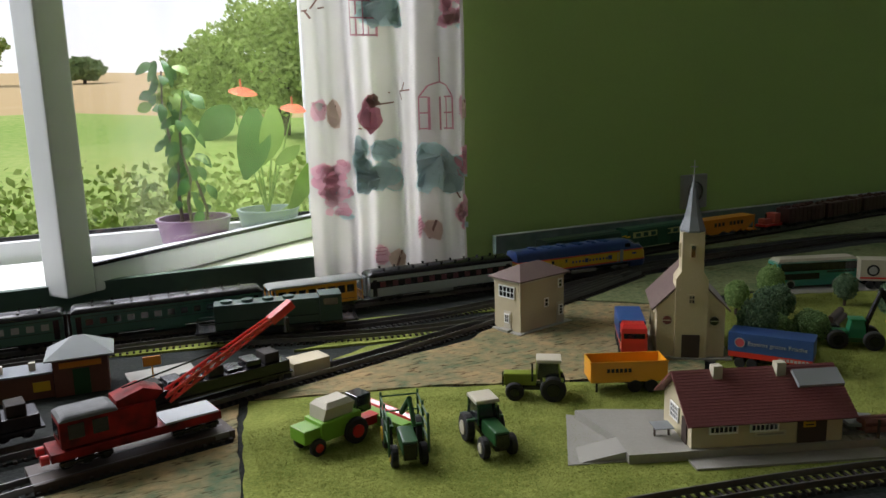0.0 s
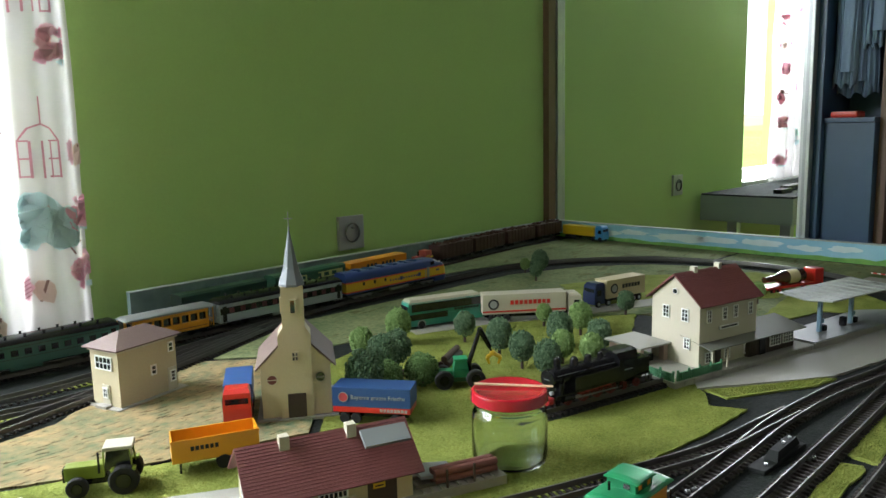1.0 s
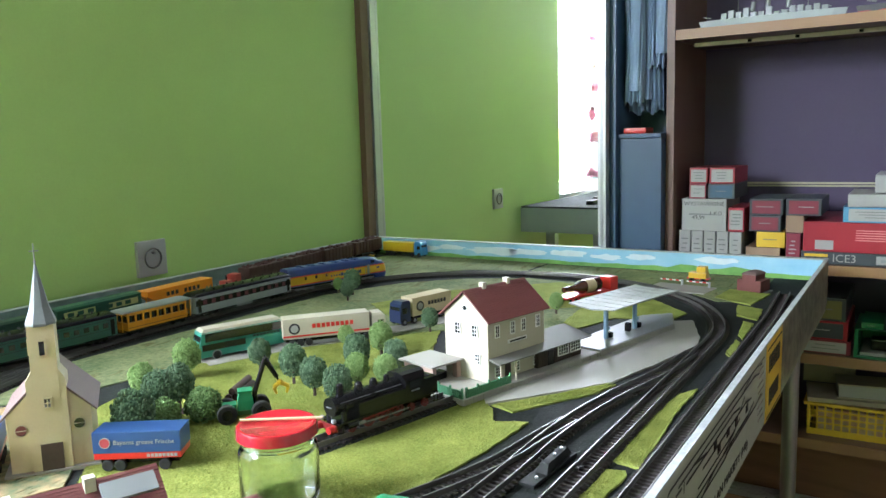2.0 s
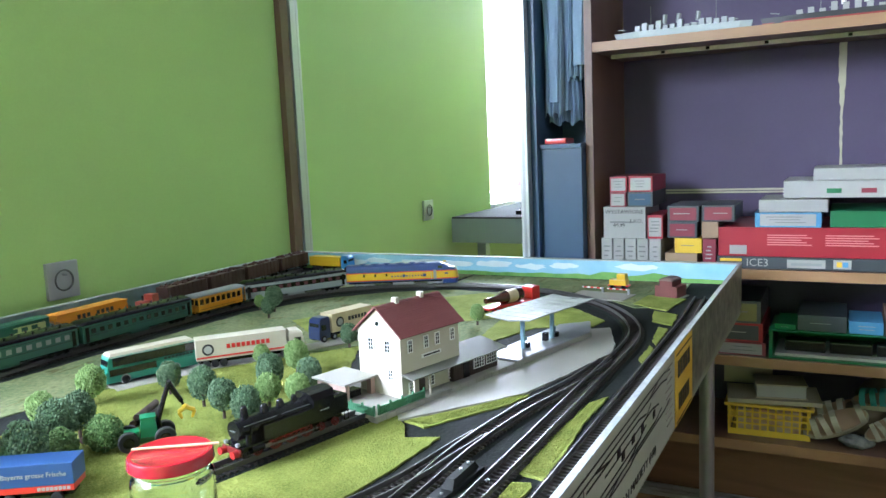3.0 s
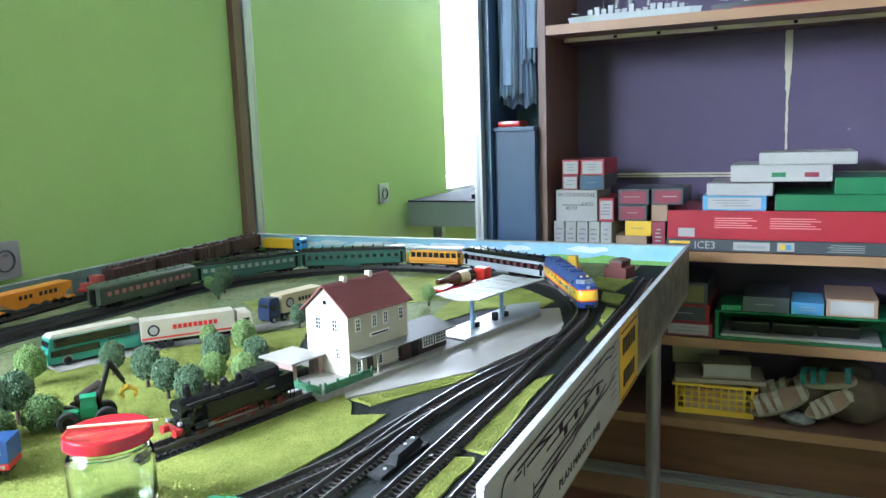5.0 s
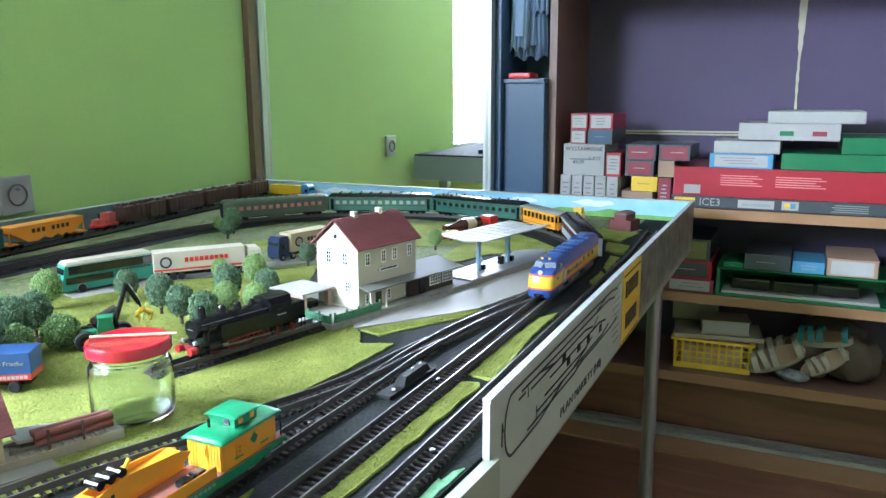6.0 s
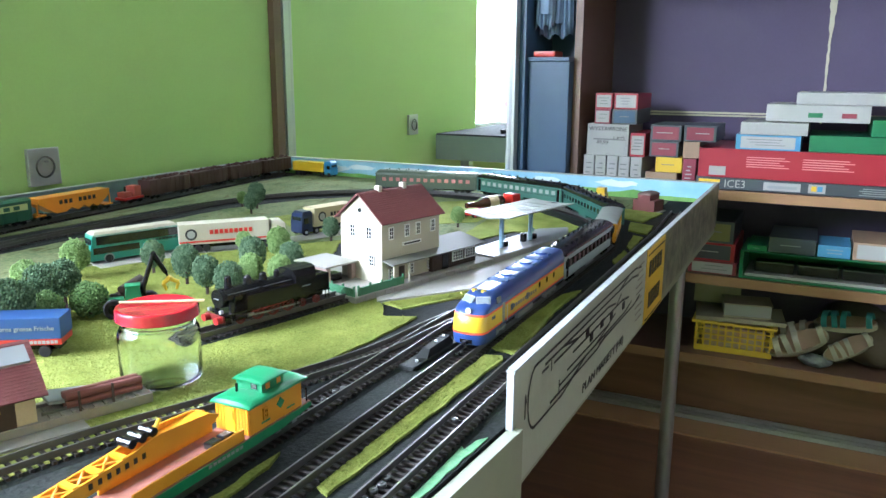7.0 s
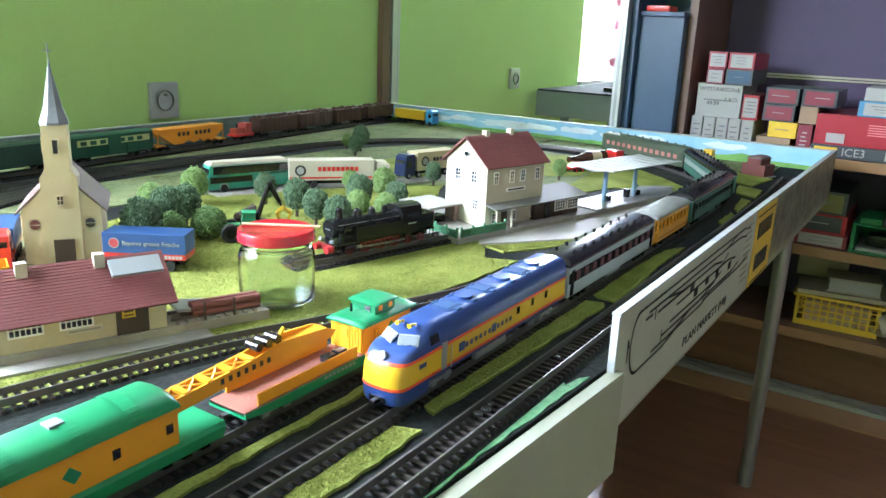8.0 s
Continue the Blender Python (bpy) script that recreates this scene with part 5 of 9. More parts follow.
        for z in (0.003, 0.008):
            rod(fb, (a[0], a[1], z0 + z), (b[0], b[1], z0 + z), 0.0008, 5)
        f.data = mesh_of("fence", fb, GREEN_FENCE)
    blk = None
    for k in range(18):
        m = pose(-0.0575 + k * 0.0166, -0.0204, 0.005)
        if blk is None:
            blk = part("edge_stone", box(-0.0079, 0.0079, -0.0010, 0.0004, -0.0046, 0.0046, None, 0.0004), CONCRETE, t, m=m)
        else:
            again(blk, m)
    return t


GREEN_FENCE = mat("green_fence_plastic", (0.06, 0.20, 0.10), 0.6, vary=0.1)
station_house()


def platform_canopy():
    t = thing("platform_canopy", pose(1.268, 0.3490, TOP, 0, 0, -14), "island platform with a pale ribbed canopy on blue posts", "platform")
    part("slab", prism(bmesh.new(), [(0.0, 0.0), (0.20, 0.0), (0.265, 0.040), (0.22, 0.072), (0.0, 0.060)], 0, 0.010), CONCRETE, t)
    part("slab_top", prism(bmesh.new(), [(0.002, 0.002), (0.199, 0.002), (0.262, 0.040), (0.219, 0.070), (0.002, 0.058)], 0.0100, 0.0112), mat("pale_platform_top", (0.24, 0.255, 0.265), 0.48, vary=0.08, spec=0.3), t)
    for y0, y1, z0, z1 in ((-0.008, 0.030, 0.0640, 0.0595), (0.030, 0.070, 0.0595, 0.0640)):
        part("canopy_leaf", prism(bmesh.new(), [(0.022, y0), (0.200, y0), (0.200, y1), (0.022, y1)], 0, 0.0016, Matrix.Translation((0, 0, (z0 + z1) / 2)) @ Matrix.Translation((0, (y0 + y1) / 2, 0)) @ Matrix.Rotation(math.atan2(z1 - z0, y1 - y0), 4, "X") @ Matrix.Translation((0, -(y0 + y1) / 2, 0))), mat("pale_canopy", (0.27, 0.285, 0.265), 0.6, vary=0.05), t)
    for k in range(8):
        x = 0.034 + k * 0.0222
        part("rib", box(x - 0.0006, x + 0.0006, -0.007, 0.068, 0.0648, 0.0656), MATS["pale_canopy"], t)
    for x in (0.058, 0.135):
        part("post", box(x - 0.0024, x + 0.0024, 0.028, 0.033, 0.011, 0.060, None, 0.0005), mat("pale_blue_post", (0.20, 0.33, 0.45), 0.5), t, "pale blue post")
        part("seat_back", box(x + 0.006, x + 0.014, 0.027, 0.034, 0.0112, 0.019, None, 0.001), BLACK, t)
        part("notice", box(x - 0.004, x + 0.004, 0.026, 0.0275, 0.024, 0.030), MATS["pale_blue_post"], t)
    part("kiosk", box(0.112, 0.119, 0.026, 0.034, 0.0112, 0.024, None, 0.001), BLACK, t)
    return t


platform_canopy()


def church():
    t = thing("church", pose(0.652, 0.702, TOP, 0, 0, -36), "cream model church with a grey spire and brown roof", "church")
    w, d = 0.072, 0.085
    part("base", box(-0.006, w + 0.008, -0.010, d + 0.004, 0, 0.004, None, 0.0008), CONCRETE, t)
    nave = bmesh.new()
    gable(nave, -0.004, d - 0.004, -w, 0, 0.004, 0.060, 0.096)
    bmesh.ops.transform(nave, matrix=pose(0, 0, 0, 0, 0, 90), verts=nave.verts)
    part("nave", nave, CREAM, t)
    for ye, in ((-w - 0.005,), (0.005,)):
        bm = roof_slab(-0.0045, d, ye, 0.0555, -w / 2, 0.0975, 0.0016)
        bmesh.ops.transform(bm, matrix=pose(0, 0, 0, 0, 0, 90), verts=bm.verts)
        part("roof_pitch", bm, ROOF_BROWN, t)
    tw = 0.0115
    cx = w / 2
    part("tower", box(cx - tw, cx + tw, -0.008, 0.018, 0.050, 0.144), CREAM, t)
    part("tower_foot", loft([([(cx - 0.017, -0.0075), (cx + 0.017, -0.0075), (cx + 0.017, 0.02), (cx - 0.017, 0.02)], 0.078), ([(cx - 0.017, -0.0075), (cx + 0.017, -0.0075), (cx + 0.017, 0.02), (cx - 0.017, 0.02)], 0.092), ([(cx - tw, -0.0075), (cx + tw, -0.0075), (cx + tw, 0.018), (cx - tw, 0.018)], 0.101)]), CREAM, t)
    part("facade", box(cx - 0.017, cx + 0.017, -0.0078, -0.0035, 0.004, 0.080), CREAM, t)
    s0 = [(cx + 0.0140 * math.cos(a), 0.005 + 0.0155 * math.sin(a)) for a in [math.pi / 8 + k * math.pi / 4 for k in range(8)]]
    s1 = [(cx + 0.0090 * math.cos(a), 0.005 + 0.0090 * math.sin(a)) for a in [math.pi / 8 + k * math.pi / 4 for k in range(8)]]
    s2 = [(cx + 0.0006 * math.cos(a), 0.005 + 0.0006 * math.sin(a)) for a in [math.pi / 8 + k * math.pi / 4 for k in range(8)]]
    part("spire", loft([(s0, 0.1435), (s0, 0.146), (s1, 0.160), (s2, 0.202)]), SLATE, t, "grey slate spire")
    cr = bmesh.new()
    rod(cr, (cx, 0.005, 0.200), (cx, 0.005, 0.220), 0.0006, 6)
    rod(cr, (cx - 0.004, 0.005, 0.213), (cx + 0.004, 0.005, 0.213), 0.0006, 6)
    ball(cr, 0.0014, pose(cx, 0.005, 0.203), 1)
    part("cross", cr, STEEL, t)
    part("door", box(cx - 0.0095, cx + 0.0095, -0.0090, -0.0075, 0.004, 0.030, None, 0.0004), DARK_WOOD, t, "brown door")
    for x in (0.011, w - 0.011):
        part("round_window", cyl(bmesh.new(), 0.0060, 0.0010, pose(x, -0.0030, 0.045, 90, 0, 0), 20), CREAM_WHITE, t)
        part("round_pane", cyl(bmesh.new(), 0.0048, 0.0006, pose(x, -0.0040, 0.045, 90, 0, 0), 20), ROOF_RED if x < 0.03 else DARK_GLASS, t)
        part("round_bar", box(x - 0.0048, x + 0.0048, -0.0051, -0.0046, 0.0446, 0.0454), CREAM_WHITE, t)
    pane_window(t, pose(cx, -0.0084, 0.070), 0.006, 0.009, (1, 1), CREAM)
    pane_window(t, pose(cx, -0.0086, 0.123), 0.0055, 0.014, (0, 0), CREAM)
    pane_window(t, pose(cx - tw - 0.0006, 0.005, 0.123, 0, 0, -90), 0.0055, 0.014, (0, 0), CREAM)
    for k in range(3):
        pane_window(t, pose(-0.0006, 0.020 + k * 0.022, 0.034, 0, 0, -90), 0.0035, 0.026, (0, 2), CREAM)
    return t


church()


def signal_tower():
    t = thing("signal_tower", pose(0.566, 0.850, TOP, 0, 0, 14), "cream two-storey signal box with a brown hipped roof", "signal box")
    part("base", box(-0.008, 0.090, -0.006, 0.056, 0, 0.003), CONCRETE, t)
    part("wall_shell", box(0, 0.080, 0, 0.046, 0.003, 0.067), CREAM, t)
    part("eaves", box(-0.002, 0.082, -0.002, 0.048, 0.065, 0.068), CREAM_WHITE, t)
    o = [(-0.006, -0.006), (0.086, -0.006), (0.086, 0.052), (-0.006, 0.052)]
    i = [(0.022, 0.0225), (0.058, 0.0225), (0.058, 0.0235), (0.022, 0.0235)]
    part("roof", loft([(o, 0.068), (o, 0.0695), (i, 0.084)]), ROOF_BROWN, t, "brown hipped roof")
    pane_window(t, pose(-0.0006, 0.023, 0.052, 0, 0, -90), 0.026, 0.014, (3, 1))
    part("door", box(-0.0014, 0, 0.016, 0.028, 0.003, 0.027), CREAM_WHITE, t)
    pane_window(t, pose(-0.0018, 0.022, 0.018, 0, 0, -90), 0.006, 0.010, (1, 1))
    part("step", box(-0.010, -0.001, 0.013, 0.031, 0.0, 0.005), CONCRETE, t)
    pane_window(t, pose(0.072, -0.0006, 0.055), 0.006, 0.010, (0, 1))
    pane_window(t, pose(0.046, -0.0006, 0.034), 0.006, 0.010, (0, 1))
    part("side_door", box(0.066, 0.078, -0.0012, 0, 0.003, 0.030), CREAM_WHITE, t)
    pane_window(t, pose(0.072, -0.0016, 0.020), 0.006, 0.012, (0, 2))
    return t


signal_tower()


def goods_station():
    t = thing("goods_station", pose(0.507, 0.494, TOP, 0, 0, -21.2), "cream goods station with a dark red tiled roof", "model house")
    z0 = 0.010
    L, d = 0.126, 0.060
    part("ramp", prism(bmesh.new(), [(-0.100, 0.0), (-0.040, 0.0), (-0.040, 0.085), (-0.078, 0.098)], 0, 0.003), CONCRETE, t)
    rp = bmesh.new()
    a = [rp.verts.new(v) for v in ((-0.100, 0.002, 0.001), (-0.052, 0.002, z0), (-0.052, 0.030, z0), (-0.096, 0.030, 0.001), (-0.052, 0.002, 0), (-0.052, 0.030, 0))]
    for f in ((0, 1, 2, 3), (0, 4, 1), (3, 2, 5), (1, 4, 5, 2), (0, 3, 5, 4)):
        rp.faces.new([a[k] for k in f])
    part("ramp_slope", rp, PAPER, t, "pale sloping ramp")
    part("loading_platform", prism(bmesh.new(), [(-0.052, -0.004), (L + 0.085, -0.004), (L + 0.085, 0.036), (L, 0.036), (L, d), (-0.050, d + 0.03), (-0.072, d + 0.03), (-0.052, 0.03)], 0, z0), CONCRETE, t, "grey loading platform")
    part("front_step", box(-0.004, L + 0.03, -0.022, -0.0045, 0, 0.004), CONCRETE, t)
    part("wall_shell", gable(bmesh.new(), 0, L, 0, d, z0, 0.038, 0.062), CREAM, t)
    for ye, dirn in ((-0.009, 1), (d + 0.006, -1)):
        zs = 0.038 - abs(0.009 if dirn > 0 else 0.006) * 0.024 / 0.030
        part("roof_pitch", roof_slab(-0.007, L + 0.007, ye, zs + 0.001, d / 2, 0.0632), ROOF_RED, t)
        tile_rows(t, -0.007, L + 0.007, ye, zs + 0.002, d / 2, 0.0645, ROOF_RED, 18)
    for x in (0.030, 0.084):
        part("chimney", box(x - 0.004, x + 0.004, 0.022, 0.030, 0.056, 0.070, None, 0.0006), CREAM_WHITE, t)
    part("skylight", box(0.088, 0.126, 0.006, 0.022, 0, 0.003, pose(0, -0.003, 0.0525, 34, 0, 0)), SILVER, t, "raised grey skylight")
    for x in (0.026, 0.060):
        pane_window(t, pose(x, -0.0006, 0.028), 0.022, 0.011, (5, 1))
    part("signboard", box(0.052, 0.078, -0.0012, 0, 0.0175, 0.0215), CREAM_WHITE, t)
    part("sign_bar", box(0.054, 0.076, -0.0016, -0.0012, 0.0188, 0.0202), CONCRETE, t)
    part("gate", box(0.088, 0.112, -0.0015, 0, z0, 0.034), DARK_WOOD, t, "brown sliding gate")
    part("poster", box(0.092, 0.102, -0.0021, -0.0016, 0.0235, 0.031), CARD_YELLOW, t)
    for k in range(2):
        part("poster_bar", box(0.0935, 0.1005, -0.0025, -0.0021, 0.0252 + k * 0.003, 0.0262 + k * 0.003), INK, t)
    pane_window(t, pose(-0.0006, 0.034, 0.028, 0, 0, -90), 0.016, 0.012, (3, 2))
    part("door", box(-0.0012, 0, 0.008, 0.018, z0, 0.031), DARK_WOOD, t)
    bench = part("bench", box(-0.022, -0.006, 0.020, 0.036, 0.0185, 0.0195, None, 0.0003), SILVER, t)
    for x in (-0.020, -0.008):
        part("bench_leg", box(x - 0.0006, x + 0.0006, 0.027, 0.029, z0, 0.0186), DARK_WOOD, bench)
    # stacked logs and the lean-to at the far end
    part("lean_to", box(L + 0.004, L + 0.040, 0.008, 0.036, 0.020, 0.0225, pose(0, 0, 0, 0, 8, 0) @ pose(0.003, 0, 0.016)), SILVER, t, "grey lean-to roof")
    for k in range(5):
        part("log", rod(bmesh.new(), (L + 0.022, 0.006 + (k % 3) * 0.007, 0.0142 + (k // 3) * 0.006), (L + 0.080, 0.006 + (k % 3) * 0.007, 0.0142 + (k // 3) * 0.006), 0.0033, 10), mat("red_brown_log", (0.16, 0.055, 0.045), 0.7, vary=0.2), t)
    for k in range(9):
        part("sleeper", box(L + 0.008 + k * 0.008, L + 0.0105 + k * 0.008, -0.003, 0.030, z0, z0 + 0.0018), CONCRETE, t)
    for y in (0.004, 0.021):
        part("rail", box(L + 0.004, L + 0.080, y - 0.0007, y + 0.0007, z0 + 0.0018, z0 + 0.0042), RAIL, t)
    for x in (L + 0.030, L + 0.055):
        part("stake", box(x - 0.0008, x + 0.0008, -0.0028, -0.0012, 0.002, 0.026), DARK_WOOD, t)
    return t


goods_station()


def engine_shed():
    t = thing("brick_shed", pose(1.838, 0.222, TOP, 0, 0, 75), "small dark red brick shed with an arched roof", "shed")
    part("plinth", box(-0.004, 0.050, -0.004, 0.045, 0, 0.002), CONCRETE, t)
    part("wall_shell", box(0, 0.046, 0, 0.040, 0.002, 0.024), mat("dark_red_brick", (0.12, 0.030, 0.025), 0.7, vary=0.25, grain=400, big=60), t)
    part("upper", box(0.010, 0.036, 0, 0.040, 0.024, 0.034), MATS["dark_red_brick"], t)
    r = arch_roof(0.042, 0.028, 0.034, 0.006)
    bmesh.ops.transform(r, matrix=pose(0.023, 0.020, 0, 0, 0, 90), verts=r.verts)
    part("roof", r, ROOF_BROWN, t)
    for x in (0.008, 0.023, 0.038):
        pane_window(t, pose(x, -0.0006, 0.014), 0.006, 0.008, (1, 1), ROOF_RED)
    return t


engine_shed()


def level_crossing():
    t = thing("level_crossing", pose(1.80, 0.33, TOP, 0, 0, 82), "level crossing with red and white barriers", "level crossing")
    part("road_plate", box(-0.012, 0.105, -0.02, 0.05, 0, 0.003), CONCRETE, t)
    for x in (0.0, 0.055):
        part("barrier", rod(bmesh.new(), (x, -0.012, 0.012), (x + 0.045, -0.012, 0.012), 0.0012, 6), WHITE, t)
        for k in range(3):
            part("red_band", rod(bmesh.new(), (x + 0.006 + k * 0.014, -0.012, 0.012), (x + 0.013 + k * 0.014, -0.012, 0.012), 0.0014, 6), RED, t)
        part("stand", box(x - 0.002, x + 0.002, -0.014, -0.010, 0.003, 0.014), SILVER, t)
    return t


level_crossing()

# ---- road vehicles, engines, trees and small things on the layout ----
TYRE = mat("black_tyre", (0.012, 0.012, 0.012), 0.8, vary=0.2)


def wheel_set(parent, places, r, w, hub):
    """Road wheels with hubs; places of the wheel centres."""
    tyre = None
    for x, y in places:
        s = 1 if y > 0 else -1
        m = pose(x, y, r, 90, 0, 0)
        if tyre is None:
            bm = bmesh.new()
            lathe(bm, [(r * 0.55, -w / 2), (r * 0.9, -w / 2), (r, -w / 3), (r, w / 3), (r * 0.9, w / 2), (r * 0.55, w / 2)], 18)
            cyl(bm, r * 0.56, w * 0.8, pose(0, 0, -w * 0.4), 14)
            tyre = part("wheel", bm, TYRE, parent, m=m)
        else:
            tyre_ = again(tyre, m)
        part("hub", cyl(bmesh.new(), r * 0.5, w * 0.2, pose(x, y + s * w * 0.42, r, -90 * s, 0, 0), 14), hub, parent)


MACHINE_RED_DISC = mat("dusky_red_print", (0.42, 0.05, 0.06), 0.5)
TARP_BLUE = mat("blue_tarpaulin", (0.020, 0.065, 0.20), 0.5, vary=0.08, grain=80)


def coach_bus():
    t = thing("tour_bus", pose(0.996, 0.842, TOP + 0.003, 0, 0, -20), "teal and white double-deck tour bus with dark windows", "bus")
    L, w, h = 0.132, 0.029, 0.0440
    part("lower_body", box(0, L, 0, w, 0.0035, 0.020, None, 0.0015), TEAL, t)
    part("upper_body", loft([([(0.002, 0.0005), (L, 0.0005), (L, w - 0.0005), (0.002, w - 0.0005)], 0.020), ([(0.006, 0.001), (L - 0.001, 0.001), (L - 0.001, w - 0.001), (0.006, w - 0.001)], 0.040)]), TEAL, t)
    part("roof", loft([([(0.0055, 0.0006), (L - 0.0006, 0.0006), (L - 0.0006, w - 0.0006), (0.0055, w - 0.0006)], 0.0385), ([(0.010, 0.004), (L - 0.006, 0.004), (L - 0.006, w - 0.004), (0.010, w - 0.004)], h)]), CREAM_WHITE, t, "white roof")
    for y in (-0.0003, w + 0.0003):
        part("window_band", box(0.010, L - 0.004, y - 0.0004 if y < 0 else y - 0.0008, y + 0.0008 if y < 0 else y + 0.0004, 0.0262, 0.0378), DARK_GLASS, t)
        part("lower_window", box(0.005, 0.070, y - 0.0005, y + 0.0005, 0.0135, 0.0225), DARK_GLASS, t)
        for k in range(1, 8):
            part("window_post", box(0.012 + k * 0.0145, 0.0126 + k * 0.0145, y - 0.0006 if y < 0 else y, y if y < 0 else y + 0.0006, 0.0265, 0.0376), BLACK, t)
        for k in range(8):
            part("lettering_bar", box(L - 0.050 + k * 0.0055, L - 0.046 + k * 0.0055, y - 0.0006, y + 0.0006, 0.0220, 0.0250), PULLMAN, t)
    part("windscreen", box(0.0010, 0.0030, 0.002, w - 0.002, 0.0120, 0.0350, pose(0, 0, 0, 0, 5, 0)), DARK_GLASS, t)
    for y in (0.0005, w - 0.0005):
        for x in (0.026, 0.098):
            part("wheel_arch", cyl(bmesh.new(), 0.0072, 0.0012, pose(x, y + 0.0006, 0.0062, 90, 0, 0), 20), SILVER, t)
    wheel_set(t, [(0.026, 0.001), (0.098, 0.001), (0.026, w - 0.001), (0.098, w - 0.001)], 0.0057, 0.004, CREAM_WHITE)


coach_bus()


def lorry(m, L, box_mat, cab_mat, label, near=0, with_cab=True, hub=RED, w=0.029, h=0.043, stripe=None, seal=True, letters=9, letter_mat=None, roof=None):
    """A cab and a box trailer along +x (cab at the far end when cab_side is 1); the near side is y = 0."""
    t = thing("lorry", m, label, "lorry", "lorries on the layout")
    yn = w if near else 0.0
    ex, lx = (L - 0.017, L * 0.15) if near else (0.017, L * 0.33)
    part("trailer_box", box(0, L, 0, w, 0.012, h, None, 0.0006), box_mat, t)
    if roof:
        part("tarpaulin_top", box(-0.0004, L + 0.0004, -0.0004, w + 0.0004, h - 0.020, h + 0.0006, None, 0.0008), roof, t)
    part("chassis", box(0.004, L + (0.026 if with_cab else -0.004), 0.006, w - 0.006, 0.006, 0.012), BLACK, t)
    if stripe:
        part("stripe", box(0, L, yn - 0.0004, yn + 0.0004, 0.0150, 0.0175), stripe, t)
    if seal:
        part("round_emblem", cyl(bmesh.new(), 0.0085, 0.0005, pose(ex, yn + 0.00025, 0.0275, 90, 0, 0), 24), INK, t)
        part("emblem_ring", cyl(bmesh.new(), 0.0058, 0.0004, pose(ex, yn + (0.0007 if near else -0.0003), 0.0275, 90, 0, 0), 24), CARD, t)
    for k in range(letters):
        part("lettering_bar", box(lx + k * 0.0072, lx + 0.0052 + k * 0.0072, yn - 0.0004, yn + 0.0004, 0.0265, 0.0330), letter_mat or RED, t)
    if with_cab:
        cab = part("cab", loft([([(L + 0.004, 0.0005), (L + 0.027, 0.0005), (L + 0.027, w - 0.0005), (L + 0.004, w - 0.0005)], 0.005), ([(L + 0.004, 0.0005), (L + 0.027, 0.0005), (L + 0.027, w - 0.0005), (L + 0.004, w - 0.0005)], 0.020), ([(L + 0.004, 0.001), (L + 0.0245, 0.001), (L + 0.0245, w - 0.001), (L + 0.004, w - 0.001)], 0.036), ([(L + 0.005, 0.003), (L + 0.020, 0.003), (L + 0.020, w - 0.003), (L + 0.005, w - 0.003)], 0.040)]), cab_mat, t)
        part("windscreen", box(L + 0.0255, L + 0.0262, 0.003, w - 0.003, 0.0205, 0.0310, None), DARK_GLASS, cab)
        for y in (0.0003, w - 0.0003):
            part("side_window", box(L + 0.013, L + 0.022, y - 0.0005, y + 0.0005, 0.0200, 0.0290), DARK_GLASS, cab)
    wheel_set(t, [(x, y) for x in ((0.014, 0.026, 0.038, L - 0.004, L + 0.018) if with_cab else (0.012, 0.024, L - 0.016)) for y in (0.002, w - 0.002)], 0.0056, 0.0045, hub)
    return t


lorry(pose(1.104, 0.783, TOP + 0.003, 0, 0, -40), 0.132, CREAM_WHITE, CREAM_WHITE, "white lorry with red lettering and a round dark emblem", stripe=RED)
BEIGE = mat("beige_print", (0.52, 0.44, 0.27), 0.45, vary=0.15, grain=60)
lorry(pose(1.410, 0.699, TOP + 0.003, 0, 0, 166), 0.090, BEIGE, mat("dark_navy_paint", (0.015, 0.025, 0.075), 0.3, coat=0.4), "navy lorry with a beige printed box", near=1, hub=SILVER, letters=6, letter_mat=INK)
tarp_trailer = lorry(pose(0.694, 0.637, TOP + 0.002, 0, 0, -57), 0.082, RED, BLUE, "blue and red tarpaulin trailer with white lettering", with_cab=False, hub=BLACK, letters=0, seal=False, roof=TARP_BLUE, h=0.038)
part("round_emblem", cyl(bmesh.new(), 0.0052, 0.0005, pose(0.0115, -0.0004, 0.0285, 90, 0, 0), 24), MACHINE_RED_DISC, tarp_trailer, "round red and white emblem")
part("emblem_ring", lathe(bmesh.new(), [(0.0046, -0.0003), (0.0053, -0.0003), (0.0053, 0.0003), (0.0046, 0.0003)], 24, pose(0.0115, -0.0010, 0.0285, 90, 0, 0)), CARD, tarp_trailer)
writing("slogan", "Bayerns grosse Frische", 0.0062, CARD, tarp_trailer, pose(0.048, -0.0009, 0.0285, 90, 0, 0))
for k in range(8):
    part("lettering_bar", box(0.050 + k * 0.0037, 0.0527 + k * 0.0037, -0.0005, 0.0003, 0.0135, 0.0165), CARD, tarp_trailer)
lorry(pose(0.660, 0.785, TOP + 0.002, 0, 0, 236), 0.066, RED, RED, "red lorry with a blue tarpaulin", hub=BLACK, letters=0, seal=False, roof=TARP_BLUE, h=0.037)
lorry(pose(1.945, 1.215, TOP + 0.002, 0, 0, -92), 0.100, YELLOW, mat("sky_blue_paint", (0.05, 0.25, 0.55), 0.35), "yellow box lorry with a light blue cab", hub=SILVER, letters=0, seal=False, h=0.036)


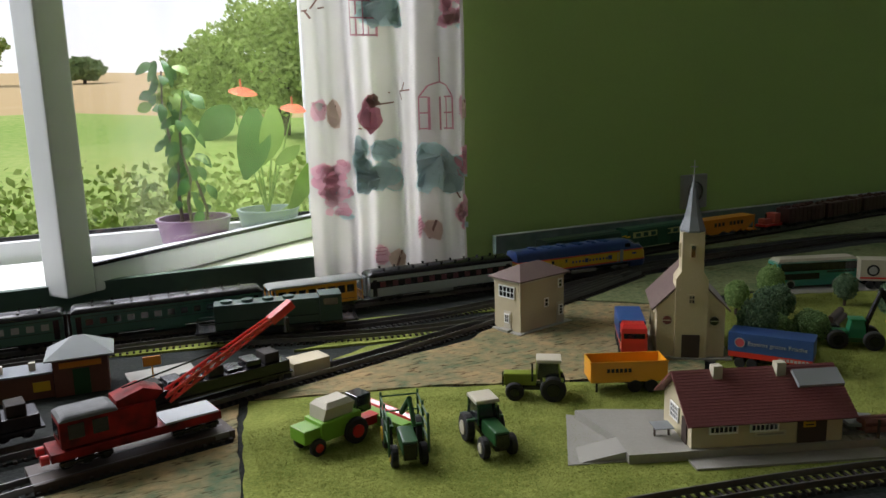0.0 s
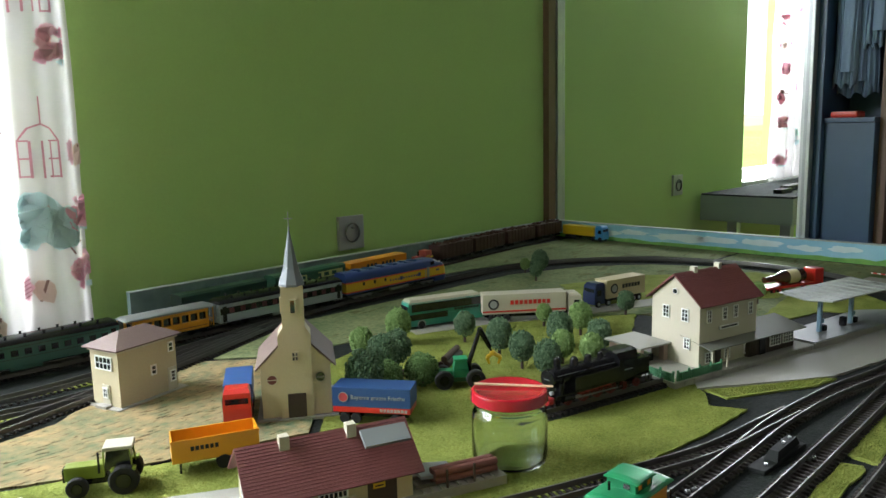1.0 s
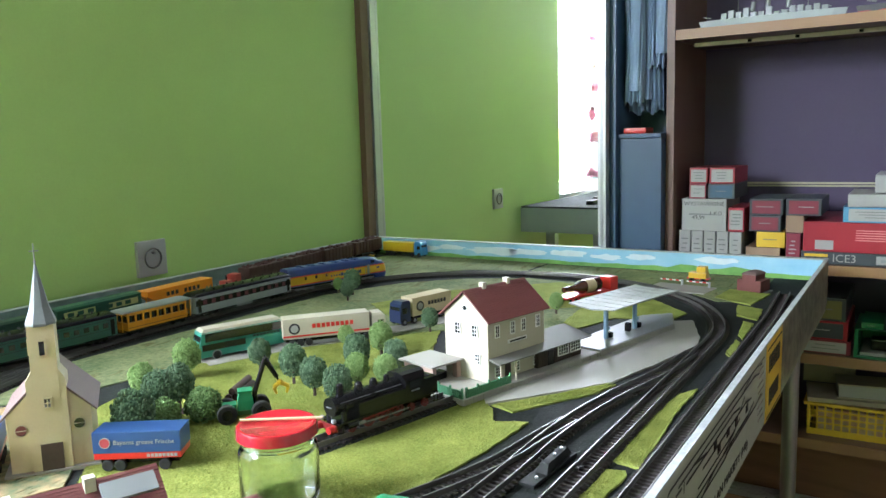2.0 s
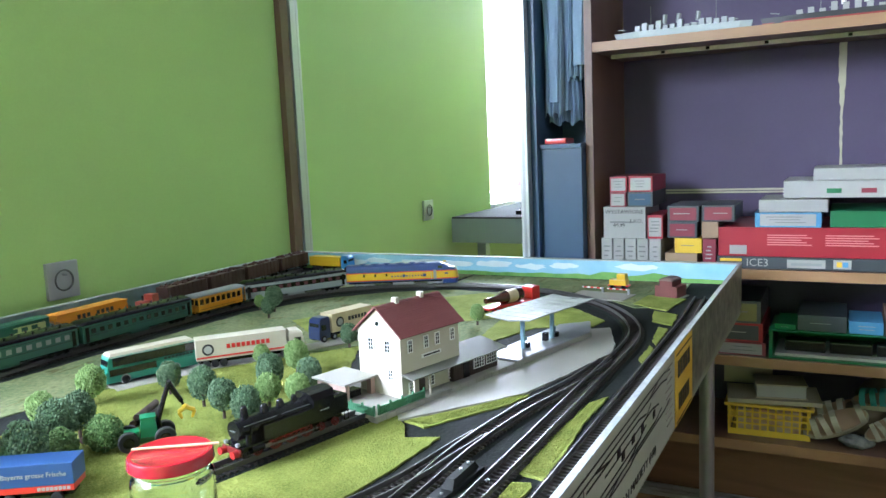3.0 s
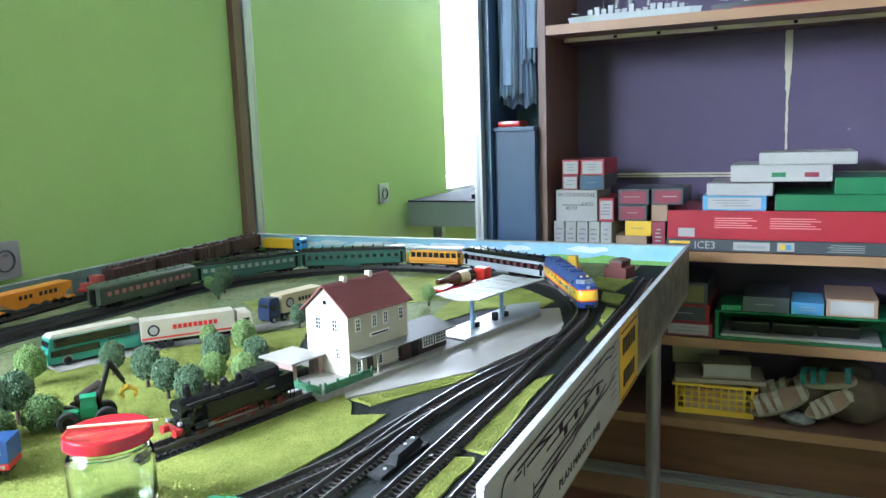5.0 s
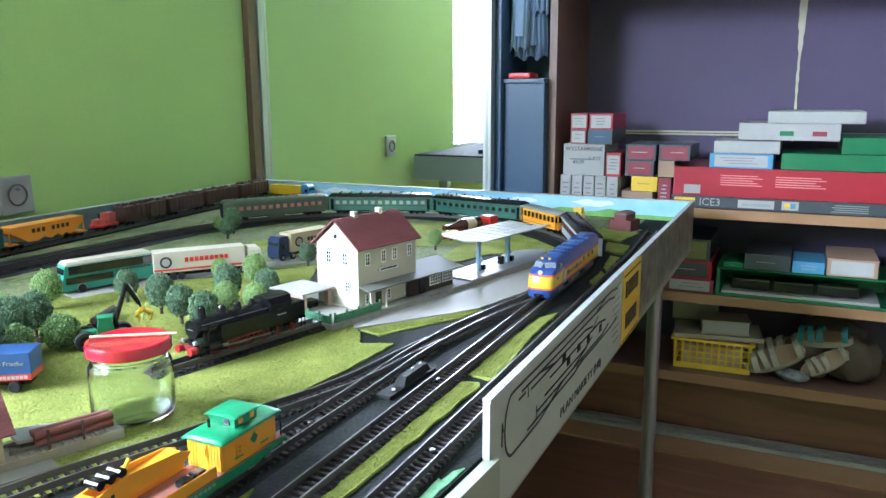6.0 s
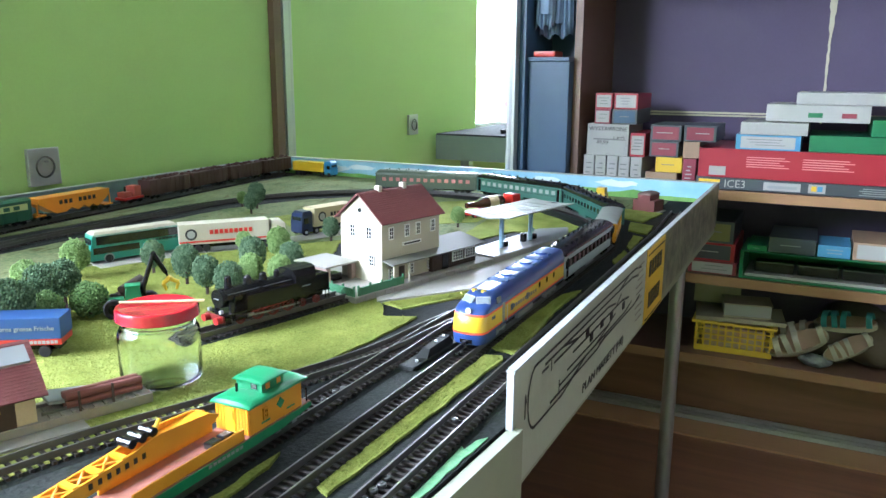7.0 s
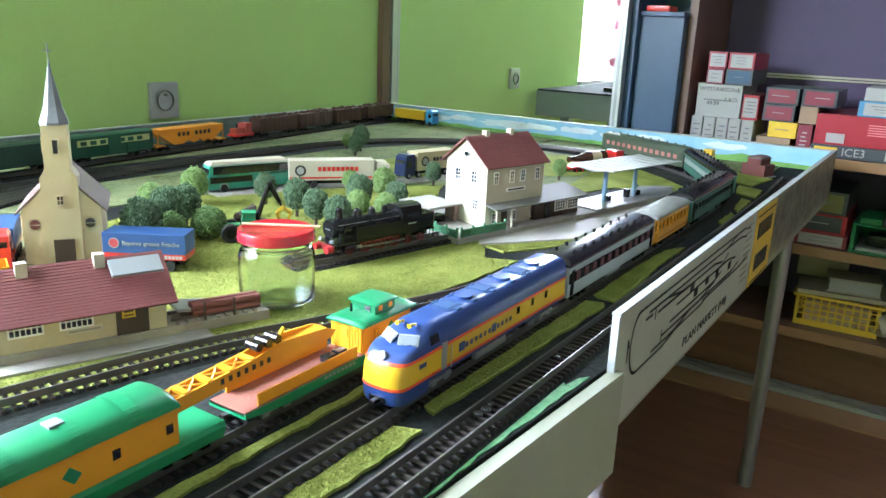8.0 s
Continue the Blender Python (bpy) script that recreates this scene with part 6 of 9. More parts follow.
def bottle_lorry():
    t = thing("lorry", pose(1.700, 0.500, TOP, 0, 0, 158), "red flatbed lorry carrying a brown bottle", "lorry", "lorries on the layout")
    part("bed", box(0, 0.130, 0, 0.026, 0.008, 0.012), RED, t)
    b = bmesh.new()
    lathe(b, [(0.0, 0), (0.012, 0.0), (0.0125, 0.006), (0.0125, 0.050), (0.006, 0.068), (0.0048, 0.088), (0.0055, 0.092), (0.0, 0.093)], 20, pose(0.034, 0.013, 0.0245, 0, 90, 0))
    part("bottle", b, mat("brown_bottle", (0.055, 0.022, 0.012), 0.15, coat=0.5), t, "dark brown bottle", True)
    part("bottle_label", lathe(bmesh.new(), [(0.0128, 0.016), (0.0128, 0.040)], 20, pose(0.034, 0.013, 0.0245, 0, 90, 0)), BEIGE, t, "", True)
    part("cab", box(-0.008, 0.014, 0, 0.026, 0.006, 0.036, None, 0.002), RED, t)
    part("windscreen", box(-0.0088, -0.0078, 0.003, 0.023, 0.020, 0.031), DARK_GLASS, t)
    wheel_set(t, [(x, y) for x in (0.0, 0.040, 0.100, 0.115) for y in (0.002, 0.024)], 0.0055, 0.004, RED)


bottle_lorry()


def tractor(m, body, label, cab=True, hub=RED, loader=False):
    t = thing("tractor", m, label, "tractor", "tractors on the grass")
    part("hood", box(0.006, 0.038, -0.0065, 0.0065, 0.013, 0.025, None, 0.002), body, t)
    part("chassis", box(-0.016, 0.036, -0.005, 0.005, 0.008, 0.014), BLACK, t)
    part("grille", box(0.0375, 0.0392, -0.0055, 0.0055, 0.012, 0.023), BLACK, t)
    for sy in (-1, 1):
        part("mudguard", box(-0.020, 0.000, sy * 0.0125 - 0.004, sy * 0.0125 + 0.004, 0.0205, 0.0225, None, 0.0008), body, t)
    if cab:
        part("cab_glass", loft([([(-0.017, -0.0095), (0.006, -0.0085), (0.006, 0.0085), (-0.017, 0.0095)], 0.020), ([(-0.015, -0.009), (0.003, -0.008), (0.003, 0.008), (-0.015, 0.009)], 0.037)]), DARK_GLASS, t)
        part("cab_roof", box(-0.018, 0.006, -0.0105, 0.0105, 0.037, 0.0405, None, 0.0015), CREAM_WHITE, t, "white cab roof")
        fr = bmesh.new()
        for x, y in ((-0.017, -0.0098), (0.006, -0.0088), (0.006, 0.0088), (-0.017, 0.0098)):
            rod(fr, (x, y, 0.019), (x * 0.9, y * 0.95, 0.037), 0.0007, 6)
        part("cab_frame", fr, body, t)
    part("exhaust", rod(bmesh.new(), (0.010, 0.0078, 0.018), (0.010, 0.0078, 0.036), 0.0009, 8), BLACK, t)
    wheel_set(t, [(-0.010, -0.0135), (-0.010, 0.0135)], 0.0125, 0.0075, hub)
    wheel_set(t, [(0.027, -0.0120), (0.027, 0.0120)], 0.0090, 0.0060, hub)
    if loader:
        fr = bmesh.new()
        for sy in (-1, 1):
            for z in (0.020, 0.030, 0.040):
                rod(fr, (-0.024, sy * 0.016, z), (0.030, sy * 0.016, z), 0.0008, 6)
            for x in (-0.024, 0.003, 0.030):
                rod(fr, (x, sy * 0.016, 0.010), (x, sy * 0.016, 0.044), 0.0010, 6)
        for z in (0.026, 0.040):
            rod(fr, (-0.024, -0.016, z), (-0.024, 0.016, z), 0.0008, 6)
        rod(fr, (-0.010, 0, 0.030), (0.012, 0.004, 0.050), 0.0025, 8)
        rod(fr, (0.012, 0.004, 0.050), (0.022, 0.006, 0.030), 0.002, 8)
        part("sprayer_frame", fr, body, t, "dark green tubular frame")
    return t


GREEN_DARK = mat("dark_green_machine", (0.012, 0.07, 0.018), 0.4, vary=0.1)
LIME = mat("lime_green_machine", (0.15, 0.34, 0.025), 0.4, vary=0.08)
tractor(pose(0.378, 0.600, TOP + 0.002, 0, 0, 262), GREEN_DARK, "dark green tractor with a white cab roof", hub=CREAM_WHITE)
tractor(pose(0.477, 0.664, TOP + 0.002, 0, 0, 148), mat("olive_lime_machine", (0.17, 0.22, 0.02), 0.4), "lime green tractor with a pale cab roof", hub=BLACK)
tractor(pose(0.311, 0.620, TOP + 0.002, 0, 0, 255), GREEN_DARK, "dark green forestry tractor with a tubular frame", cab=False, hub=YELLOW, loader=True)


def combine():
    t = thing("combine_harvester", pose(0.263, 0.664, TOP + 0.002, 0, 0, 18), "lime green combine harvester with a red cutting header", "harvester")
    part("body", box(-0.020, 0.022, -0.013, 0.013, 0.010, 0.027, None, 0.002), LIME, t)
    part("hopper", loft([([(-0.016, -0.010), (0.014, -0.010), (0.014, 0.010), (-0.016, 0.010)], 0.027), ([(-0.014, -0.012), (0.016, -0.012), (0.016, 0.012), (-0.014, 0.012)], 0.037), ([(-0.010, -0.008), (0.012, -0.008), (0.012, 0.008), (-0.010, 0.008)], 0.041)]), CREAM_WHITE, t, "white grain hopper cover")
    part("cab", box(0.020, 0.036, -0.009, 0.009, 0.022, 0.038, None, 0.0015), DARK_GLASS, t)
    part("rear_hood", box(-0.036, -0.018, -0.011, 0.011, 0.012, 0.024, None, 0.002), LIME, t)
    part("feeder", box(0.022, 0.046, -0.006, 0.006, 0.006, 0.014), RED, t)
    hd = part("header", box(0.044, 0.058, -0.040, 0.040, 0.003, 0.013, None, 0.001), LIME, t)
    part("reel", cyl(bmesh.new(), 0.0055, 0.076, pose(0.060, 0.038, 0.011, 90, 0, 0), 8), RED, t, "red reel")
    wheel_set(t, [(0.014, -0.0145), (0.014, 0.0145)], 0.0115, 0.007, RED)
    wheel_set(t, [(-0.024, -0.012), (-0.024, 0.012)], 0.0075, 0.005, RED)


combine()


def tipping_trailer():
    t = thing("farm_trailer", pose(0.520, 0.644, TOP + 0.002, 0, 0, -24), "yellow tipping farm trailer", "trailer")
    b = bmesh.new()
    bx(b, 0, 0.076, 0, 0.0012, 0.013, 0.032)
    bx(b, 0, 0.076, 0.0288, 0.030, 0.013, 0.032)
    bx(b, 0, 0.0012, 0.0012, 0.0288, 0.013, 0.032)
    bx(b, 0.0748, 0.076, 0.0012, 0.0288, 0.013, 0.032)
    bx(b, 0, 0.076, 0, 0.030, 0.0115, 0.013)
    part("tub", b, AMBER, t, "amber-yellow tub")
    for k in range(6):
        part("lettering_bar", box(0.016 + k * 0.0042, 0.019 + k * 0.0042, -0.0004, 0.0002, 0.0215, 0.0255), INK, t)
    part("rim", box(-0.0006, 0.0766, -0.0006, 0.0002, 0.0305, 0.0325), AMBER, t)
    part("drawbar", rod(bmesh.new(), (-0.018, 0.015, 0.009), (0.008, 0.015, 0.010), 0.0012, 8), BLACK, t)
    part("chassis", box(0.004, 0.072, 0.008, 0.022, 0.008, 0.0115), BLACK, t)
    wheel_set(t, [(x, y) for x in (0.044, 0.060) for y in (0.002, 0.028)], 0.0068, 0.005, RED)
    part("stand", box(0.006, 0.008, 0.004, 0.006, 0, 0.012), BLACK, t)


tipping_trailer()


def log_loader():
    t = thing("log_loader", pose(0.866, 0.614, TOP + 0.002, 0, 0, -41), "green forestry machine with a black crane and yellow grab", "forestry machine")
    part("cab", loft([([(-0.009, -0.008), (0.008, -0.008), (0.008, 0.008), (-0.009, 0.008)], 0.012), ([(-0.009, -0.008), (0.008, -0.008), (0.008, 0.008), (-0.009, 0.008)], 0.022), ([(-0.007, -0.0065), (0.006, -0.0065), (0.006, 0.0065), (-0.007, 0.0065)], 0.032)]), GREEN_PAINT, t)
    part("cab_roof", box(-0.0085, 0.0075, -0.0078, 0.0078, 0.032, 0.034, None, 0.0006), GREEN_PAINT, t)
    part("cab_window", box(-0.0065, 0.0055, -0.0083, -0.0072, 0.019, 0.030, pose(0, 0, 0, -6, 0, 0)), DARK_GLASS, t)
    part("chassis", box(-0.028, 0.022, -0.009, 0.009, 0.007, 0.0125, None, 0.0015), GREEN_DARK, t)
    part("bonnet", box(-0.026, -0.010, -0.007, 0.007, 0.0125, 0.0200, None, 0.002), GREEN_PAINT, t)
    wheel_set(t, [(x, y) for x in (-0.021, 0.016) for y in (-0.012, 0.012)], 0.0110, 0.0075, BLACK)
    b = bmesh.new()
    rod(b, (0.010, 0, 0.013), (0.010, 0, 0.030), 0.0032, 10, 0.0028)
    rod(b, (0.010, 0, 0.028), (0.0235, 0.002, 0.066), 0.0030, 8, 0.0026)
    ball(b, 0.0036, pose(0.0235, 0.002, 0.066), 1)
    rod(b, (0.0235, 0.002, 0.066), (0.0355, 0.004, 0.043), 0.0034, 8, 0.0026)
    rod(b, (0.013, 0.003, 0.034), (0.0215, 0.004, 0.054), 0.0013, 6)
    rod(b, (0.0355, 0.004, 0.043), (0.0375, 0.004, 0.037), 0.0012, 6)
    part("crane_arm", b, BLACK, t, "black crane arm")
    g = bmesh.new()
    ball(g, 0.0042, pose(0.0385, 0.004, 0.036), 1)
    for sx in (-1, 1):
        rod(g, (0.0385, 0.004, 0.036), (0.040 + sx * 0.008, 0.004, 0.031), 0.0026, 8)
        rod(g, (0.040 + sx * 0.008, 0.004, 0.031), (0.040 + sx * 0.0055, 0.004, 0.023), 0.0024, 8, 0.0014)
    part("grab", g, YELLOW, t, "yellow timber grab")


log_loader()
LOG = mat("dark_log_bark", (0.045, 0.022, 0.016), 0.8, vary=0.3, grain=300)
for k, (x, y) in enumerate(((0.896, 0.676), (0.903, 0.671), (0.900, 0.6735))):
    single("log", cyl(bmesh.new(), 0.0042, 0.055, pose(0, 0, 0, 0, 90, 0), 12), LOG, "dark bark log lying on the grass", "log", pose(x, y, TOP + 0.0065 + (0.0072 if k == 2 else 0), 0, 0, 25), "stacked logs")
single("log", cyl(bmesh.new(), 0.0035, 0.030, pose(0, 0, 0, 0, 90, 0), 12), LOG, "dark bark log lying on the grass", "log", pose(0.840, 0.690, TOP + 0.0057, 0, 0, 20), "stacked logs")


MACHINE_DARK = mat("dark_wheel_red", (0.16, 0.012, 0.012), 0.45, vary=0.2)
MACHINE_RED2 = mat("signal_red_enamel", (0.33, 0.014, 0.014), 0.35, vary=0.15)


def steam_engine(m):
    t = thing("steam_locomotive", m, "black tank steam locomotive with red wheels and buffer beam", "locomotive")
    part("boiler", cyl(bmesh.new(), 0.0112, 0.088, pose(-0.062, 0, 0.0315, 0, 90, 0), 24), BLACK, t, smooth=False)
    part("smokebox_door", cyl(bmesh.new(), 0.0105, 0.004, pose(-0.0655, 0, 0.0315, 0, 90, 0), 24, 0.0108), BLACK, t)
    part("side_tank", box(-0.040, 0.024, -0.0155, 0.0155, 0.0165, 0.0330, None, 0.001), BLACK, t)
    part("running_board", box(-0.066, 0.072, -0.0160, 0.0160, 0.0148, 0.0165), BLACK, t)
    part("cab", loft([([(0.024, -0.0155), (0.052, -0.0155), (0.052, 0.0155), (0.024, 0.0155)], 0.0165), ([(0.024, -0.0155), (0.052, -0.0155), (0.052, 0.0155), (0.024, 0.0155)], 0.0400), ([(0.022, -0.0120), (0.054, -0.0120), (0.054, 0.0120), (0.022, 0.0120)], 0.0475), ([(0.022, -0.0060), (0.054, -0.0060), (0.054, 0.0060), (0.022, 0.0060)], 0.0495)]), BLACK, t)
    for sy in (-1, 1):
        part("cab_window", box(0.030, 0.046, sy * 0.0156 - 0.0003, sy * 0.0156 + 0.0003, 0.0310, 0.0385), DARK_GLASS, t)
        part("number_bar", box(0.032, 0.044, sy * 0.0157 - 0.0003, sy * 0.0157 + 0.0003, 0.0262, 0.0275), SILVER, t)
        part("valve_gear", rod(bmesh.new(), (-0.046, sy * 0.0150, 0.0090), (0.020, sy * 0.0150, 0.0075), 0.0009, 6), STEEL, t)
        part("coupling_rod", rod(bmesh.new(), (-0.024, sy * 0.0145, 0.0075), (0.030, sy * 0.0145, 0.0075), 0.0008, 6), STEEL, t)
        part("cylinder", cyl(bmesh.new(), 0.0048, 0.014, pose(-0.056, sy * 0.0128, 0.0110, 0, 90, 0), 14), BLACK, t)
        part("buffer", cyl(bmesh.new(), 0.0042, 0.007, pose(-0.076, sy * 0.0105, 0.0105, 0, 90, 0), 14), MACHINE_RED2, t, "red buffer")
        part("lamp", cyl(bmesh.new(), 0.0022, 0.003, pose(-0.070, sy * 0.0100, 0.0190, 0, 90, 0), 12), SILVER, t)
        part("handrail", rod(bmesh.new(), (-0.060, sy * 0.0108, 0.0370), (0.022, sy * 0.0108, 0.0370), 0.0004, 5), STEEL, t)
    # fittings along the boiler: bands, piping, pump, steps and lamp brackets
    for x in (-0.048, -0.036, -0.020, -0.002, 0.016):
        part("boiler_band", lathe(bmesh.new(), [(0.01125, -0.0005), (0.01150, -0.0005), (0.01150, 0.0005), (0.01125, 0.0005)], 24, pose(x, 0, 0.0315, 0, 90, 0)), BLACK, t)
    for sy in (-1, 1):
        pb = bmesh.new()
        rod(pb, (-0.052, sy * 0.0118, 0.0340), (-0.030, sy * 0.0122, 0.0345), 0.0008, 6)
        rod(pb, (-0.030, sy * 0.0122, 0.0345), (-0.012, sy * 0.0120, 0.0395), 0.0008, 6)
        rod(pb, (-0.052, sy * 0.0118, 0.0340), (-0.056, sy * 0.0130, 0.0165), 0.0009, 6)
        part("steam_pipe", pb, BLACK, t)
        part("air_pump", cyl(bmesh.new(), 0.0026, 0.012, pose(-0.058, sy * 0.0128, 0.0165), 12), BLACK, t)
        part("tank_filler", cyl(bmesh.new(), 0.0022, 0.0016, pose(-0.010, sy * 0.0125, 0.0330), 10), BLACK, t)
        for x in (-0.064, 0.026, 0.068):
            sb = bmesh.new()
            bx(sb, x - 0.003, x + 0.003, sy * 0.0155 - 0.0012, sy * 0.0155 + 0.0012, 0.0050, 0.0058)
            bx(sb, x - 0.003, x - 0.0024, sy * 0.0155 - 0.0004, sy * 0.0155 + 0.0004, 0.0058, 0.0148)
            bx(sb, x + 0.0024, x + 0.003, sy * 0.0155 - 0.0004, sy * 0.0155 + 0.0004, 0.0058, 0.0148)
            part("step", sb, BLACK, t)
        part("crosshead", box(-0.040, -0.033, sy * 0.0152 - 0.0012, sy * 0.0152 + 0.0012, 0.0080, 0.0118, None, 0.0004), STEEL, t)
        part("reach_rod", rod(bmesh.new(), (-0.036, sy * 0.0158, 0.0125), (0.010, sy * 0.0158, 0.0140), 0.0006, 6), MACHINE_RED2, t)
    part("door_handle", rod(bmesh.new(), (-0.0665, -0.004, 0.0315), (-0.0665, 0.004, 0.0315), 0.0006, 6), STEEL, t)
    part("coal_load", ball(bmesh.new(), 0.011, pose(0.062, 0, 0.0335) @ Matrix.Diagonal((0.8, 1.1, 0.45, 1)), 2), BLACK, t)
    part("bunker", box(0.052, 0.072, -0.0150, 0.0150, 0.0165, 0.0360, None, 0.001), BLACK, t)
    part("buffer_beam", box(-0.070, -0.068, -0.0150, 0.0150, 0.0080, 0.0148), MACHINE_DARK, t, "dark red buffer beam")
    part("frame", box(-0.066, 0.070, -0.0055, 0.0055, 0.0060, 0.0148), BLACK, t)
    for x, r, h in ((-0.052, 0.0042, 0.011), (-0.028, 0.0050, 0.006), (-0.008, 0.0046, 0.0055), (0.010, 0.0034, 0.006)):
        b = bmesh.new()
        cyl(b, r, h, pose(x, 0, 0.0415), 16, r * 0.85)
        ball(b, r * 0.85, pose(x, 0, 0.0415 + h), 2)
        part("dome" if x > -0.05 else "chimney", b, BLACK, t, smooth=True)
    w = None
    for x, r in ((-0.046, 0.0050), (-0.024, 0.0080), (-0.004, 0.0080), (0.016, 0.0080), (0.036, 0.0050), (0.056, 0.0050)):
        for sy in (-1, 1):
            bm = bmesh.new()
            lathe(bm, [(r * 0.78, -0.0012), (r, -0.0012), (r, 0.0012), (r * 0.78, 0.0012)], 20)
            cyl(bm, r * 0.22, 0.003, pose(0, 0, -0.0015), 10)
            for k in range(8):
                rod(bm, (0, 0, 0), (r * 0.82 * math.cos(k * math.pi / 4), r * 0.82 * math.sin(k * math.pi / 4), 0), 0.0005, 5)
            part("wheel", bm, MACHINE_DARK, t, "dark red spoked wheel", m=pose(x, sy * 0.0100, r, 90, 0, 0))


steam_engine(pose(0.918, 0.4665, TOP + 0.011, 0, 0, -13.5) @ Matrix.Diagonal((1.0, 1.0, 0.92, 1)))


def jar():
    t = thing("glass_jar", pose(0.735, 0.437, TOP + 0.0022), "clear empty glass jar with a red screw lid", "jar")
    b = bmesh.new()
    lathe(b, [(0.0, 0.003), (0.027, 0.0025), (0.0325, 0.006), (0.0338, 0.012), (0.0338, 0.045), (0.0330, 0.050), (0.0305, 0.0535), (0.0308, 0.0548), (0.0300, 0.0560), (0.0312, 0.0572), (0.0300, 0.0586), (0.0292, 0.0595), (0.0292, 0.066), (0.0275, 0.066), (0.0275, 0.058), (0.0284, 0.054), (0.0314, 0.049), (0.0320, 0.045), (0.0320, 0.012), (0.0305, 0.008), (0.0250, 0.0055), (0.0, 0.006)], 48)
    part("glass_body", b, glass_mat("jar_glass", (0.95, 0.99, 0.97)), t, smooth=True)
    l = bmesh.new()
    lathe(l, [(0.0330, 0.0606), (0.0341, 0.0604), (0.0345, 0.0612), (0.0341, 0.0625), (0.0341, 0.0680), (0.0333, 0.0700), (0.0318, 0.0706), (0.0300, 0.0702), (0.0285, 0.0692), (0.0, 0.0692)], 48)
    part("lid", l, mat("red_lid", (0.36, 0.010, 0.020), 0.25, vary=0.06, coat=0.5), t, "red screw lid", True)
    single("wooden_stick", cyl(bmesh.new(), 0.0011, 0.070, pose(0, 0, 0, 0, 90, 0), 8), mat("pale_bare_wood", (0.58, 0.42, 0.27), 0.7, vary=0.15), "thin pale wooden stick lying across the jar lid", "stick", pose(0.7215, 0.4660, TOP + 0.0022 + 0.0718, 0, 0, -57))


jar()

# the crane train on the front siding
FLAT_BROWN = mat("red_brown_deck", (0.24, 0.09, 0.06), 0.6, vary=0.15, grain=200)
BRIGHT_GREEN = mat("bright_green_plastic", (0.012, 0.19, 0.072), 0.4, vary=0.06)
SY = 0.2905


def boom_tender():
    t = thing("boom_tender_wagon", pose(0.637, SY, RAILTOP), "green flat wagon with an amber cabin and low amber sides", "railway wagon")
    part("deck", box(-0.090, 0.090, -0.0155, 0.0155, 0.0105, 0.0125), FLAT_BROWN, t, "red-brown deck")
    part("sill", loft([([(-0.090, -0.0162), (0.090, -0.0162), (0.090, 0.0162), (-0.090, 0.0162)], 0.0118), ([(-0.090, -0.0162), (0.090, -0.0162), (0.090, 0.0162), (-0.090, 0.0162)], 0.0085), ([(-0.055, -0.0162), (0.055, -0.0162), (0.055, 0.0162), (-0.055, 0.0162)], 0.0050)]), BRIGHT_GREEN, t, "green side sill")
    for y in (-0.0148, 0.0135):
        part("side_board", box(-0.078, 0.016, y, y + 0.0014, 0.0128, 0.0205), AMBER, t, "amber side board")
    for k in range(8):
        part("lettering_bar", box(-0.020 + k * 0.0042, -0.0172 + k * 0.0042, -0.0166, -0.0161, 0.0088, 0.0108), SILVER, t)
    cab = part("cabin", box(0.022, 0.080, -0.0148, 0.0148, 0.0125, 0.0330, None, 0.0006), AMBER, t, "amber cabin")
    n = 0
    plank = None
    for k in range(11):
        m = pose(0.0214, -0.013 + k * 0.0026, 0.0228)
        if plank is None:
            plank = part("plank", box(-0.0005, 0.0005, -0.0011, 0.0011, -0.0095, 0.0095), AMBER, cab, m=m)
        else:
            again(plank, m)
    part("cabin_door", box(0.0205, 0.0212, -0.003, 0.004, 0.0128, 0.0310), YELLOW, cab)
    part("door_window", box(0.0200, 0.0206, -0.0018, 0.0028, 0.0225, 0.0290), ORANGE, cab)
    pane_window(cab, pose(0.038, -0.0152, 0.0235), 0.0035, 0.0065, (1, 1), AMBER)
    part("emblem", box(-0.003, 0.003, -0.0003, 0.0003, -0.003, 0.003, pose(0, 0, 0, 0, 45, 0)), GREEN_PAINT, cab, m=pose(0.055, -0.0151, 0.0245))
    for x0 in (0.034, 0.062):
        part("lettering_bar", box(x0, x0 + 0.009, -0.0152, -0.0147, 0.0165, 0.0178), GREEN_PAINT, cab)
    r = arch_roof(0.066, 0.034, 0.0330, 0.0042)
    bmesh.ops.translate(r, vec=(0.052, 0, 0), verts=r.verts)
    part("roof", r, BRIGHT_GREEN, t, "green roof")
    cup = part("cupola", box(0.040, 0.064, -0.0115, 0.0115, 0.0350, 0.0435, None, 0.0006), BRIGHT_GREEN, t, "green cupola")
    r = arch_roof(0.028, 0.026, 0.0435, 0.0028)
    bmesh.ops.translate(r, vec=(0.052, 0, 0), verts=r.verts)
    part("cupola_roof", r, BRIGHT_GREEN, cup)
    for x in (0.046, 0.058):
        part("cupola_window", box(x - 0.002, x + 0.002, -0.0120, -0.0114, 0.0382, 0.0425), ORANGE, cup)
    part("cupola_window", box(0.0394, 0.0401, -0.007, -0.002, 0.0385, 0.0420), DARK_GLASS, cup)
    part("stove_pipe", rod(bmesh.new(), (0.034, 0.006, 0.035), (0.034, 0.006, 0.043), 0.0010, 8), BLACK, t)
    part("end_railing", rod(bmesh.new(), (0.087, -0.014, 0.0125), (0.087, -0.014, 0.024), 0.0007, 6), BLACK, t)
    for k in range(2):
        part("tool_block", box(-0.006 + k * 0.012, 0.004 + k * 0.012, -0.006, 0.001, 0.0125, 0.0170, None, 0.0012), BLACK, t)
    for x in (-0.062, 0.062):
        bogie(t, x, 0.026, 2, TRUCK_GREY)
